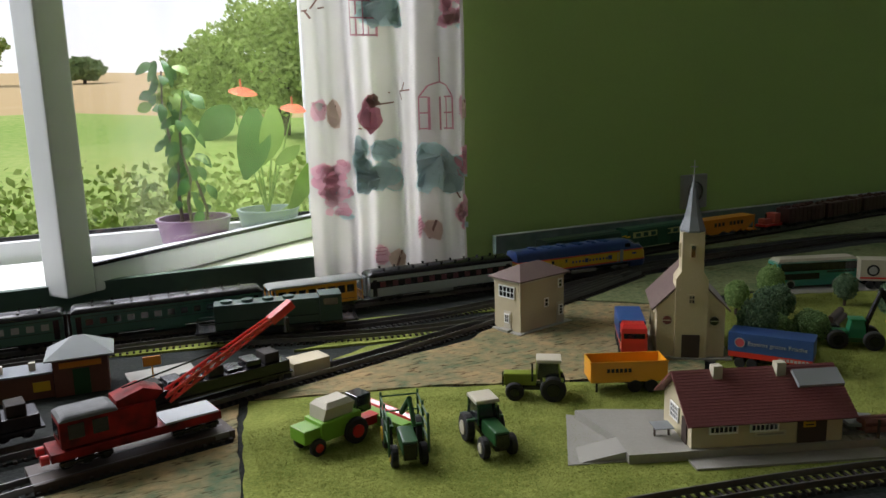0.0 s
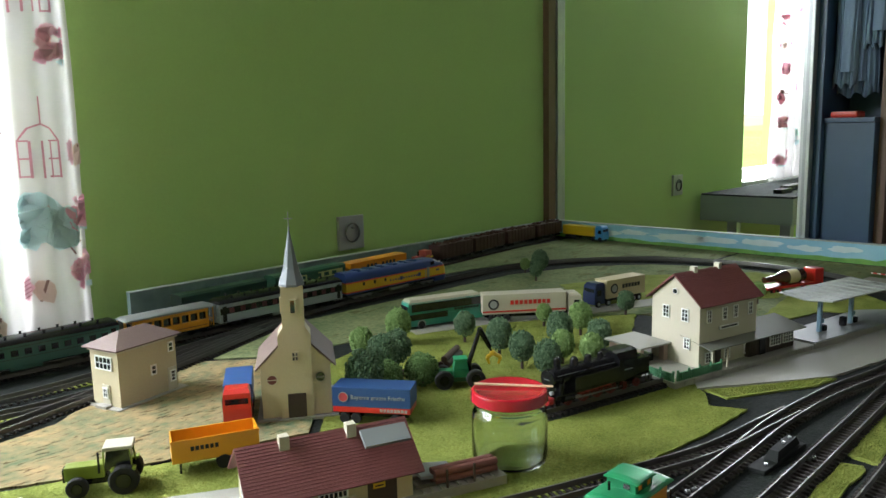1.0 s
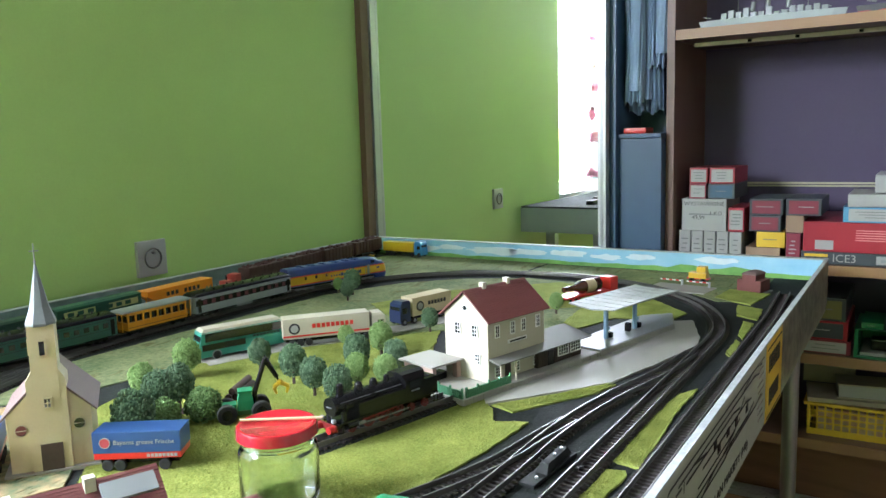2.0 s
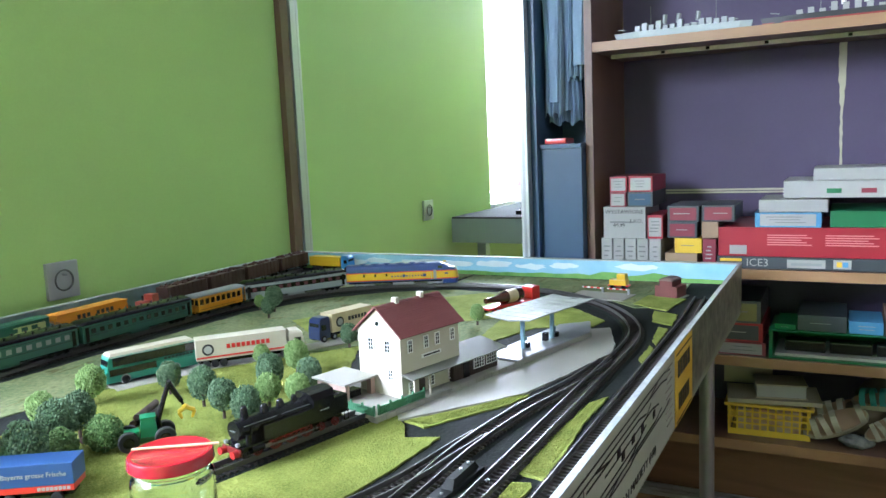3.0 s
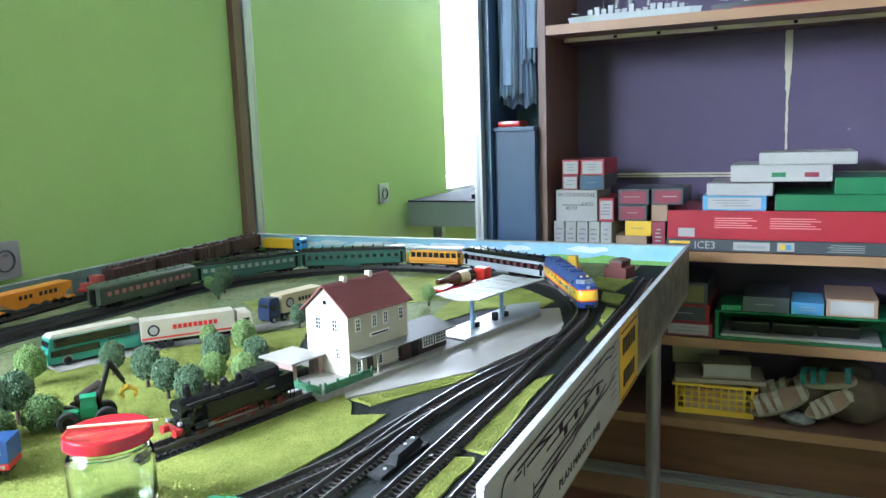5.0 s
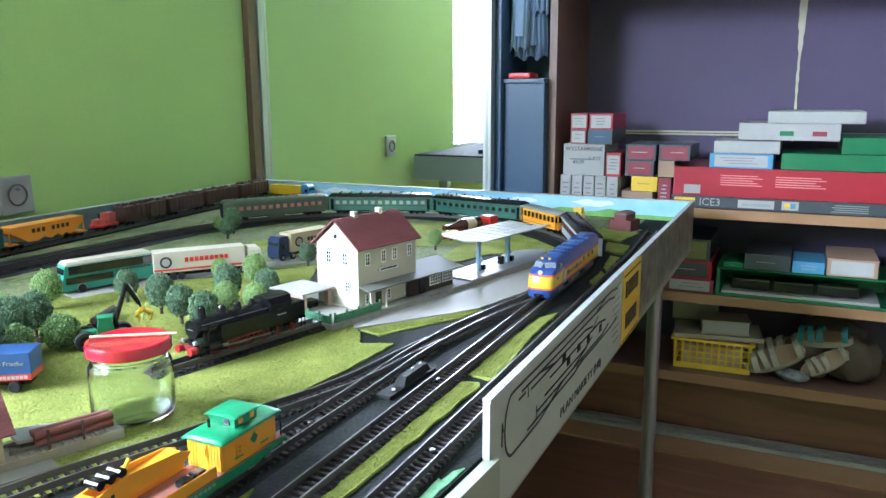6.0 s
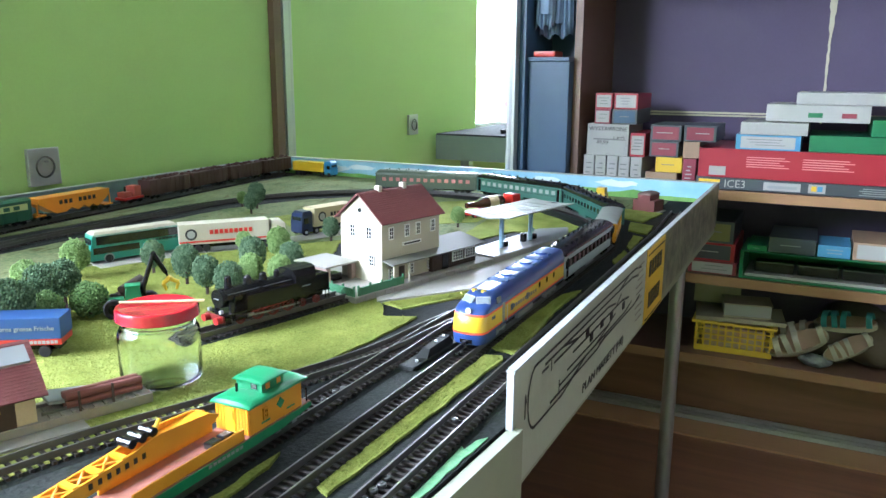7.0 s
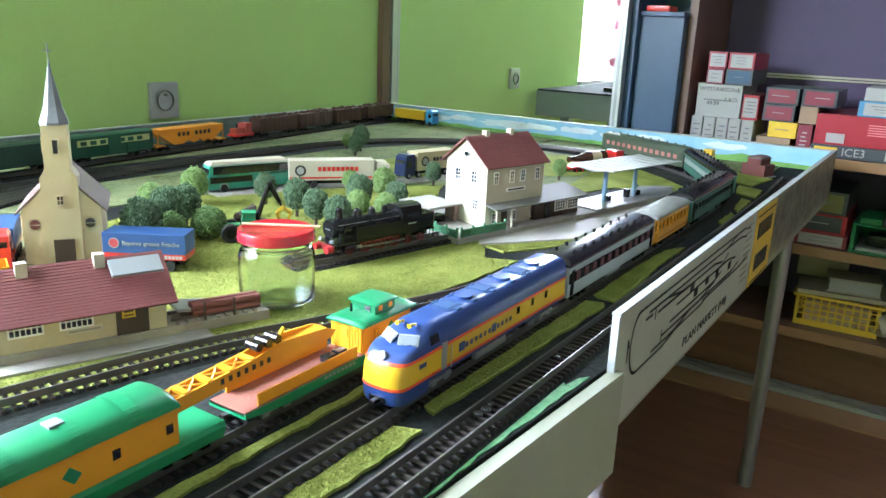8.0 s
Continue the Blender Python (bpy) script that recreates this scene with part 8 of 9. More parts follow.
FOLIAGE_C = foam_mat("mid_foliage", (0.075, 0.135, 0.045), (0.16, 0.25, 0.095))
CROWNS = {"L": [crown_mesh("crown", s, 1.12, FOLIAGE_A) for s in (1, 2)], "D": [crown_mesh("crown", s, 1.12, FOLIAGE_B) for s in (3, 4)], "M": [crown_mesh("crown", 5, 0.9, FOLIAGE_C)]}
trunk_me = mesh_of("trunk", cyl(bmesh.new(), 0.0022, 0.030, pose(0, 0, -0.002), 8, 0.0014), TRUNK)
WORDS = {"L": "light green round foam model tree", "D": "dark blue-green round foam model tree", "M": "low mid-green foam model bush"}
for k, (x, y, r, c) in enumerate(((0.938, 0.797, 0.0189, "L"), (0.854, 0.778, 0.0164, "L"), (0.810, 0.688, 0.0213, "D"), (0.852, 0.709, 0.0192, "D"), (0.748, 0.649, 0.0225, "D"), (0.792, 0.662, 0.0207, "M"), (0.838, 0.651, 0.0211, "M"),
        (1.007, 0.734, 0.0158, "D"), (0.985, 0.653, 0.0183, "D"), (0.961, 0.597, 0.0173, "D"), (0.942, 0.544, 0.0180, "D"), (1.149, 0.700, 0.0125, "L"), (1.060, 0.609, 0.0187, "D"), (1.010, 0.570, 0.0159, "L"), (1.139, 0.628, 0.0177, "L"), (1.024, 0.536, 0.0155, "L"), (1.073, 0.556, 0.0170, "D"),
        (1.477, 0.948, 0.0184, "D"), (1.426, 0.920, 0.0141, "D"), (1.480, 0.988, 0.0110, "L"), (1.286, 0.640, 0.0140, "D"), (1.489, 0.511, 0.0130, "L"))):
    low = c == "M" and r > 0.02
    t = thing("model_tree", pose(x, y, TOP + 0.002, 0, 0, k * 47), WORDS[c], "tree", "foam trees")
    tr_ = new("trunk", trunk_me)
    tr_.parent = t
    cr = new("crown", CROWNS[c][k % len(CROWNS[c])])
    cr.parent = t
    cr.matrix_basis = Matrix.Translation((0, 0, r * (0.95 if low else 1.75))) @ Matrix.Diagonal((r * 0.93, r * 0.93, r * 0.95, 1))

# ---- the open wardrobe and what it holds ----
structure("wardrobe_side", box(2.045, 2.46, 0.600, 0.622, 0, 2.6), NAVY, "dark navy wardrobe side")
structure("wardrobe_back_panel", box(2.24, 2.26, 0.496, 0.600, 0, 2.6), NAVY, "dark navy back panel")
structure("wardrobe_divider", box(2.095, 2.391, 0.478, 0.496, 0, 2.6), BROWN_WOOD, "brown veneered wardrobe divider")
for z, y1 in ((1.075, 0.478), (0.553, 0.478), (0.354, 0.478), (0.158, 0.478)):
    s_ = thing("shelf", pose(0, 0, z), "beech-edged wooden wardrobe shelf", "shelf", "wardrobe shelves")
    part("board", box(2.104, 2.390, -1.30, y1, 0, 0.020), BROWN_WOOD, s_)
    part("front_edge", box(2.098, 2.104, -1.30, y1, -0.001, 0.021), SHELF_WOOD, s_, "pale beech edge strip")
structure("wardrobe_end", box(2.095, 2.391, -1.33, -1.30, 0, 2.6), BROWN_WOOD, "brown veneered wardrobe end")
structure("wardrobe_plinth", box(2.190, 2.205, -1.30, 0.477, 0.0, 0.156), FLOOR_WOOD, "dark brown grained wardrobe plinth")
CREAM_TRIM = mat("cream_batten", (0.50, 0.46, 0.35), 0.6, vary=0.12, grain=80)
for nm, a in (("trim_batten", (2.196, 2.206, -1.3, 0.460, 1.0650, 1.0745)), ("trim_batten_4", (2.384, 2.3915, -0.9, 0.47, 0.7235, 0.7275)), ("trim_batten_5", (2.384, 2.3915, -0.9, 0.47, 0.7300, 0.7345))):
    structure(nm, box(*a), CREAM_TRIM, "cream batten in the wardrobe")
# the torn cream joint strip, wide above and ragged below
rnd = random.Random(31)
jl, jr = [], []
for k in range(30):
    z = 1.074 - k * 0.0125
    wd = 0.0080 if z > 1.0 else 0.0080 - (1.0 - z) * 0.055 if z > 0.93 else 0.0028
    jl.append((-0.040 - wd + rnd.uniform(-0.0012, 0.0012), z))
    jr.append((-0.040 + wd + rnd.uniform(-0.0012, 0.0012), z))
structure("trim_joint_strip", prism(bmesh.new(), jl + jr[::-1], 0, 0.0025, Matrix(((0, 0, -1, 2.3915), (1, 0, 0, 0), (0, 1, 0, 0), (0, 0, 0, 1)))), CREAM_TRIM, "torn cream joint strip on the purple board")
for y in (0.335, 0.235, 0.11, -0.054, -0.25):
    single("wall_clip", box(2.190, 2.196, y - 0.004, y + 0.004, 1.0665, 1.0725), BLACK, "small dark clip on the batten", "clip", group="clips on the batten")


def garment(x, y0, y1, z0, z1, material, label, seed):
    """A shirt hung from the rail: folded cloth, a shoulder line and a sleeve that hangs before it."""
    t = thing("hanging_shirt", pose(0, 0, 0), label, "shirt", "clothes on the rail")
    bm = bmesh.new()
    n, m = 30, 22
    rows = []
    for k in range(m + 1):
        f = k / m
        z = z1 - (z1 - z0) * f
        rows.append([bm.verts.new((x + 0.007 * math.sin(i * 0.62 + seed + 0.6 * f) * min(1, 0.3 + f) + 0.003 * math.sin(i * 1.7 + k * 0.3), y0 + (y1 - y0) * i / n + 0.003 * math.sin(k * 0.5 + seed), z + 0.006 * math.sin(i * 0.5 + seed) * f)) for i in range(n + 1)])
    for a, b in zip(rows, rows[1:]):
        for i in range(n):
            bm.faces.new((a[i], a[i + 1], b[i + 1], b[i]))
    o = part("cloth", bm, material, t, smooth=True)
    md = o.modifiers.new("thick", "SOLIDIFY")
    md.thickness = 0.002
    part("hanger", rod(bmesh.new(), (x, (y0 + y1) / 2, z1 - 0.01), (x, (y0 + y1) / 2, 1.712), 0.002, 8), STEEL, t)
    sl = bmesh.new()
    rings = []
    for k in range(12):
        f = k / 11
        c = Vector((x - 0.012, y0 + (y1 - y0) * (0.30 + 0.10 * math.sin(seed + f)), z1 - 0.02 - (z1 - z0 - 0.05) * f))
        rings.append([sl.verts.new(c + Vector((0.006 * math.cos(a), (0.017 - 0.005 * f) * math.sin(a) + 0.003 * math.sin(3 * a + k * 0.7), 0))) for a in [j * math.pi / 8 for j in range(16)]])
    for a, b in zip(rings, rings[1:]):
        for j in range(16):
            sl.faces.new((a[j], a[(j + 1) % 16], b[(j + 1) % 16], b[j]))
    sl.faces.new(rings[-1])
    part("sleeve", sl, material, t, smooth=True)


single("clothes_rail", cyl(bmesh.new(), 0.010, 0.102, pose(2.11, 0.4965, 1.70, -90, 0, 0), 16), STEEL, "grey steel clothes rail", "clothes rail")
SHIRT = mat("blue_grey_cotton", (0.20, 0.28, 0.40), 0.85, vary=0.12, grain=200)
SHIRT2 = mat("slate_blue_cotton", (0.13, 0.19, 0.29), 0.85, vary=0.2, grain=200)
garment(2.125, 0.515, 0.598, 0.915, 1.66, SHIRT2, "slate-blue shirt on a hanger", 0.4)
garment(2.098, 0.550, 0.597, 0.935, 1.66, SHIRT, "blue-grey shirt on a hanger", 1.9)
garment(2.106, 0.500, 0.538, 1.018, 1.66, SHIRT, "pale blue-grey shirt on a hanger", 3.1)
ch = thing("navy_chest", pose(0, 0, 0), "dark navy chest standing in the wardrobe", "chest")
part("body", box(2.066, 2.239, 0.498, 0.599, 0.0, 0.855, None, 0.002), NAVY, ch)
part("lid", box(2.060, 2.239, 0.4975, 0.5995, 0.8555, 0.866, None, 0.002), NAVY, ch)
single("folded_garment", box(2.068, 2.13, 0.535, 0.590, 0.8662, 0.880, None, 0.006), RED, "folded red garment lying on the chest", "garment")


GREY_PRINT = mat("grey_print", (0.16, 0.16, 0.17), 0.6)


def carton(y0, y1, z0, h, d, material, label, face=None, bars=3, x=2.115, tint=None, cat="box"):
    """A cardboard box with its open front towards the room: body, front label and plain writing bars."""
    label = label if len(label.split()) > 3 else label + " on the wardrobe shelf"
    t = thing("carton", pose(0, 0, 0), label, cat, "boxes on the shelves")
    part("carton_body", box(x, x + d, y0, y1, z0, z0 + h, None, 0.0015), material, t)
    w = y1 - y0
    if face:
        part("front_label", box(x - 0.0006, x + 0.0006, y0 + w * 0.08, y1 - w * 0.08, z0 + h * 0.10, z0 + h * 0.90), face, t)
    rnd = random.Random(int(abs(y0) * 977 + z0 * 333))
    for k in range(bars):
        zz = z0 + h * (0.25 + 0.55 * (k + 0.5) / max(1, bars))
        ww = w * rnd.uniform(0.3, 0.6)
        yy = (y0 + y1) / 2 + rnd.uniform(-0.08, 0.08) * w
        part("print_bar", box(x - 0.0012, x - 0.0004, yy - ww / 2, yy + ww / 2, zz - h * 0.022, zz + h * 0.022), tint or GREY_PRINT, t)
    part("lid_seam", box(x - 0.0008, x + d * 0.6, y0 - 0.0003, y1 + 0.0003, z0 + h * 0.985, z0 + h + 0.0006), material, t)
    return t


S2 = 0.574
# left stack on the middle shelf
for k in range(5):
    carton(0.442 - k * 0.0285, 0.468 - k * 0.0285, S2, 0.062, 0.16, CARD, "small white carton with a barcode label", CARD, 3)
wy = carton(0.362, 0.462, S2 + 0.063, 0.074, 0.15, CARD, "white carton with handwriting and a price", CARD, 1)
writing("handwriting", "WYSTAWIONE", 0.0135, INK, wy, Matrix(((0, 0, -1, 2.1138), (-1, 0, 0, 0.412), (0, 1, 0, S2 + 0.126), (0, 0, 0, 1))))
writing("price", "49,99", 0.013, INK, wy, Matrix(((0, 0, -1, 2.1138), (-1, 0, 0, 0.424), (0, 1, 0, S2 + 0.094), (0, 0, 0, 1))))
writing("handwriting", "1 KO.", 0.013, INK, wy, Matrix(((0, 0, -1, 2.1138), (-1, 0, 0, 0.384), (0, 1, 0, S2 + 0.104), (0, 0, 0, 1))))
carton(0.323, 0.358, S2 + 0.063, 0.055, 0.15, CARD_RED, "red and white carton", CARD, 4)
carton(0.408, 0.446, S2 + 0.138, 0.034, 0.15, CARD_MAROON, "maroon carton with a white label", CARD, 2)
carton(0.345, 0.404, S2 + 0.138, 0.034, 0.15, CARD_DARK, "dark blue carton", mat("deep_blue_card", (0.015, 0.06, 0.12), 0.45), 1)
carton(0.405, 0.446, S2 + 0.173, 0.036, 0.15, CARD_RED, "red carton with a white barcode label", CARD, 3)
carton(0.345, 0.401, S2 + 0.173, 0.036, 0.15, CARD_RED, "red carton with a white barcode label", CARD, 3)
# middle stack
carton(0.246, 0.318, S2, 0.030, 0.16, CARD_TAN, "brown carton", None, 0)
carton(0.236, 0.296, S2 + 0.031, 0.034, 0.16, CARD_YELLOW, "yellow carton with black figures", None, 1)
carton(0.205, 0.234, S2, 0.064, 0.16, CARD_MAROON, "maroon carton with pale pattern", None, 4, tint=CARD)
carton(0.246, 0.312, S2 + 0.066, 0.036, 0.16, CARD_DARK, "dark carton with a red stripe", CARD_MAROON, 1, tint=CARD)
carton(0.242, 0.312, S2 + 0.103, 0.036, 0.16, CARD_DARK, "dark carton with a red stripe", CARD_MAROON, 1, tint=CARD)
carton(0.166, 0.236, S2 + 0.104, 0.036, 0.16, CARD_DARK, "dark carton with a red stripe", CARD_MAROON, 1, tint=CARD)
carton(0.200, 0.236, S2 + 0.066, 0.037, 0.16, CARD_TAN, "brown carton", None, 0)
# large set boxes
ice = carton(-0.62, 0.203, S2, 0.026, 0.26, CARD_DARK, "flat dark grey train set box", None, 0)
writing("train_name", "ICE3", 0.024, CARD, ice, Matrix(((0, 0, -1, 2.1138), (-1, 0, 0, 0.118), (0, 1, 0, S2 + 0.0130), (0, 0, 0, 1))))
part("printed_picture", box(2.1135, 2.1146, -0.017, 0.058, S2 + 0.004, S2 + 0.022), CARD, ice)
part("printed_train", box(2.1128, 2.1136, -0.010, 0.050, S2 + 0.009, S2 + 0.015), SILVER, ice)
part("printed_picture", box(2.1135, 2.1146, -0.066, -0.032, S2 + 0.004, S2 + 0.023), CARD, ice)
part("printed_chip", box(2.1128, 2.1136, -0.060, -0.050, S2 + 0.008, S2 + 0.019), CARD_BLUE, ice)
part("printed_chip", box(2.1128, 2.1136, -0.048, -0.038, S2 + 0.008, S2 + 0.019), CARD_YELLOW, ice)
for k in range(4):
    part("print_bar", box(2.1138, 2.1146, -0.20, -0.130 - 0.006 * (k % 2), S2 + 0.005 + k * 0.0045, S2 + 0.0068 + k * 0.0045), SILVER, ice)
part("yellow_word_bar", box(2.1136, 2.1146, 0.150, 0.196, S2 + 0.016, S2 + 0.022), CARD_YELLOW, ice)
red = carton(-0.60, 0.200, S2 + 0.027, 0.064, 0.255, CARD_RED, "long red train set box", None, 0)
part("mark_label", box(2.1140, 2.1148, 0.140, 0.176, S2 + 0.032, S2 + 0.052), CARD, red)
PALE_RED = mat("pale_red_print", (0.62, 0.22, 0.22), 0.5, vary=0.08)
for b0, w_ in ((0.098, 0.088), (-0.016, 0.100)):
    for k in range(5):
        part("print_bar", box(2.1142, 2.1149, b0 - w_ + 0.010 * (k % 3), b0, S2 + 0.053 + k * 0.0052, S2 + 0.0552 + k * 0.0052), PALE_RED, red)
Z3 = S2 + 0.092
carton(-0.008, 0.124, Z3, 0.032, 0.17, CARD_BLUE, "white carton with light blue sides", CARD, 3)
tray = thing("plastic_tray", pose(0, 0, 0), "white moulded plastic inner tray", "tray", "trays on the boxes")
part("tray_body", box(2.112, 2.28, -0.020, 0.116, Z3 + 0.033, Z3 + 0.060, None, 0.003), CARD, tray)
for k in range(7):
    part("rib", box(2.1105, 2.1125, 0.100 - k * 0.018, 0.103 - k * 0.018, Z3 + 0.035, Z3 + 0.058), CARD, tray)
carton(-0.40, -0.024, Z3, 0.034, 0.22, CARD_GREEN, "dark green carton", None, 0, x=2.125)
pic = carton(-0.135, 0.068, Z3 + 0.062, 0.036, 0.20, CARD, "white carton with printed locomotives", None, 0, x=2.135)
for y, m_ in ((-0.030, CARD_GREEN), (-0.095, CARD_MAROON)):
    part("printed_engine", box(2.1336, 2.1346, y - 0.014, y + 0.014, Z3 + 0.072, Z3 + 0.082), m_, pic)
carton(-0.40, -0.14, Z3 + 0.035, 0.034, 0.20, CARD_GREEN, "dark green carton", None, 0, x=2.14)
tray = thing("plastic_tray", pose(0, 0, 0), "white moulded plastic inner tray", "tray", "trays on the boxes")
part("tray_body", box(2.13, 2.30, -0.18, 0.010, Z3 + 0.0985, Z3 + 0.125, None, 0.004), CARD, tray)
for k in range(9):
    part("rib", box(2.1285, 2.1305, -0.005 - k * 0.02, -0.001 - k * 0.02, Z3 + 0.101, Z3 + 0.122), CARD, tray)

# second shelf
S1 = 0.375
carton(0.098, 0.205, S1, 0.030, 0.20, CARD_MAROON, "maroon carton with a pale window", CARD, 2)
carton(0.105, 0.215, S1 + 0.031, 0.042, 0.20, CARD_RED, "red carton with a dark picture", CARD_DARK, 1, tint=CARD)
carton(0.110, 0.212, S1 + 0.074, 0.050, 0.20, CARD_DARK, "dark carton with an olive label", mat("olive_label", (0.16, 0.15, 0.05), 0.5), 1)
cs = thing("display_case", pose(0, 0, 0), "green cased model locomotive in a clear cover", "display case")
part("base", box(2.120, 2.26, -0.24, 0.080, S1, S1 + 0.010), CARD, cs)
part("green_back", box(2.262, 2.268, -0.26, 0.085, S1, S1 + 0.062), CARD_GREEN, cs)
part("green_floor", box(2.110, 2.262, -0.26, 0.085, S1 - 0.0005, S1 + 0.004), CARD_GREEN, cs)
part("side_flap", box(2.110, 2.262, 0.085, 0.092, S1, S1 + 0.062), CARD_GREEN, cs)
for k in range(3):
    part("model_engine", box(2.14, 2.18, -0.20 + k * 0.09, -0.118 + k * 0.09, S1 + 0.012, S1 + 0.036, None, 0.003), BLACK, cs)
part("top_plate", box(2.108, 2.27, -0.26, 0.092, S1 + 0.062, S1 + 0.064), CARD_GREEN, cs)
carton(-0.060, 0.035, S1 + 0.065, 0.034, 0.16, CARD_DARK, "dark carton with a clear lid", None, 1, tint=SILVER)
carton(0.038, 0.080, S1 + 0.065, 0.012, 0.12, CARD_GREEN, "small green carton", None, 1, tint=CARD)
carton(-0.128, -0.064, S1 + 0.065, 0.026, 0.12, CARD_BLUE, "small light blue carton", None, 2, tint=CARD)
carton(-0.23, -0.132, S1 + 0.065, 0.038, 0.16, CARD_TAN, "pale brown carton", CARD, 0)
carton(-0.40, -0.27, S1, 0.10, 0.20, CARD_DARK, "dark carton", None, 1, tint=SILVER)

# bottom shelf: basket, papers, sandals
S0 = 0.179
bk = thing("plastic_basket", pose(2.20, 0.096, S0, 0, 0, -88), "yellow openwork plastic basket filled with papers", "basket")
YB = mat("yellow_basket_plastic", (0.68, 0.46, 0.03), 0.4, vary=0.05)
part("floor", box(-0.080, 0.080, -0.055, 0.055, 0.002, 0.006), YB, bk)
for sy in (-1, 1):
    part("rim", box(-0.094, 0.094, sy * 0.064 - 0.005, sy * 0.064 + 0.005, 0.070, 0.076, None, 0.002), YB, bk)
    part("band", box(-0.086, 0.086, sy * 0.058 - 0.0015, sy * 0.058 + 0.0015, 0.0, 0.014), YB, bk)
    for z in (0.027, 0.041, 0.055):
        part("slat", box(-0.088, 0.088, sy * 0.060 - 0.0012, sy * 0.060 + 0.0012, z, z + 0.0035), YB, bk)
    for k in range(11):
        part("upright", box(-0.085 + k * 0.0165, -0.081 + k * 0.0165, sy * 0.060 - 0.0014, sy * 0.060 + 0.0014, 0.012, 0.072), YB, bk)
for sx in (-1, 1):
    part("rim", box(sx * 0.090 - 0.005, sx * 0.090 + 0.005, -0.060, 0.060, 0.070, 0.076, None, 0.002), YB, bk)
    for z in (0.0, 0.027, 0.041, 0.055):
        part("slat", box(sx * 0.086 - 0.0012, sx * 0.086 + 0.0012, -0.058, 0.058, z, z + 0.005), YB, bk)
    for k in range(7):
        part("upright", box(sx * 0.086 - 0.0014, sx * 0.086 + 0.0014, -0.056 + k * 0.0175, -0.052 + k * 0.0175, 0.0, 0.072), YB, bk)
single("paper_wad", box(-0.070, 0.070, -0.046, 0.046, 0.0, 0.052, None, 0.004), mat("striped_paper", (0.55, 0.50, 0.45), 0.7, grain=25, second=(0.45, 0.16, 0.08), big=60), "crumpled papers lying in the basket", "papers", pose(2.20, 0.096, S0 + 0.007, 0, 0, -88))
OLD_PAPER = mat("yellowed_paper", (0.34, 0.30, 0.22), 0.8, vary=0.12, grain=40)
single("sheet_of_paper", box(-0.10, 0.10, -0.06, 0.06, 0, 0.010, None, 0.002), OLD_PAPER, "pale yellowed papers on the basket", "papers", pose(2.205, 0.090, S0 + 0.0765, 0, 0, -82))
single("paper_sheet", box(-0.06, 0.05, -0.002, 0.002, 0, 0.050, None, 0.0005), OLD_PAPER, "grey sheet leaning behind the book", "papers", pose(2.265, 0.145, S0 + 0.087, 0, 0, -86))
bo = thing("old_book", pose(2.20, 0.075, S0 + 0.087, 0, 0, -80), "thick old beige book", "book")
part("cover", box(-0.055, 0.055, -0.040, 0.040, 0.030, 0.033), OLD_PAPER, bo)
part("cover", box(-0.055, 0.055, -0.040, 0.040, 0.0, 0.003), OLD_PAPER, bo)
part("page_block", box(-0.052, 0.052, -0.038, 0.038, 0.003, 0.030), CARD, bo)


def sandal(m, strap, label):
    t = thing("sandal", m, label, "sandal", "shoes on the shelf")
    out = [(0.055 * math.cos(a) * (1.0 + 0.25 * math.cos(a)) , 0.021 * math.sin(a) * (1.0 + 0.2 * math.cos(a))) for a in [k * math.pi / 10 for k in range(20)]]
    part("sole", prism(bmesh.new(), out, 0, 0.010), OLD_PAPER, t)
    part("insole", prism(bmesh.new(), [(x * 0.94, y * 0.92) for x, y in out], 0.010, 0.0125), CARD_TAN, t)
    for x, a in ((0.045, 20), (0.030, -25), (0.012, 15), (-0.030, 0)):
        st = bmesh.new()
        n = 10
        w = 0.020 if x > 0 else 0.017
        rows = [[st.verts.new((x + dx + 0.25 * math.sin(radians(a)) * w * math.cos(math.pi * k / n), w * math.cos(math.pi * k / n), 0.010 + 0.022 * math.sin(math.pi * k / n))) for k in range(n + 1)] for dx in (-0.005, 0.005)]
        for k in range(n):
            st.faces.new((rows[0][k], rows[0][k + 1], rows[1][k + 1], rows[1][k]))
        o = part("strap", st, strap, t)
        md = o.modifiers.new("thick", "SOLIDIFY")
        md.thickness = 0.0025


PALE_LEATHER = mat("cream_leather", (0.40, 0.37, 0.29), 0.5, vary=0.1, grain=90)
TAN_LEATHER = mat("khaki_canvas", (0.095, 0.072, 0.048), 0.85, vary=0.2, grain=150)
sandal(pose(2.165, -0.060, S0 + 0.046, -42, 24, 96) @ Matrix.Scale(1.28, 4), PALE_LEATHER, "cream strappy sandal leaning on the pile")
sandal(pose(2.225, -0.075, S0 + 0.052, -36, 18, 88) @ Matrix.Scale(1.28, 4), PALE_LEATHER, "cream strappy sandal leaning on the pile")
sandal(pose(2.185, -0.155, S0 + 0.092, -20, 8, 78) @ Matrix.Scale(1.2, 4), mat("teal_strap", (0.03, 0.20, 0.20), 0.5), "sandal with teal straps on the pile")
sandal(pose(2.158, -0.160, S0 + 0.055, -48, 30, 102), PALE_LEATHER, "cream strappy sandal leaning on the pile")


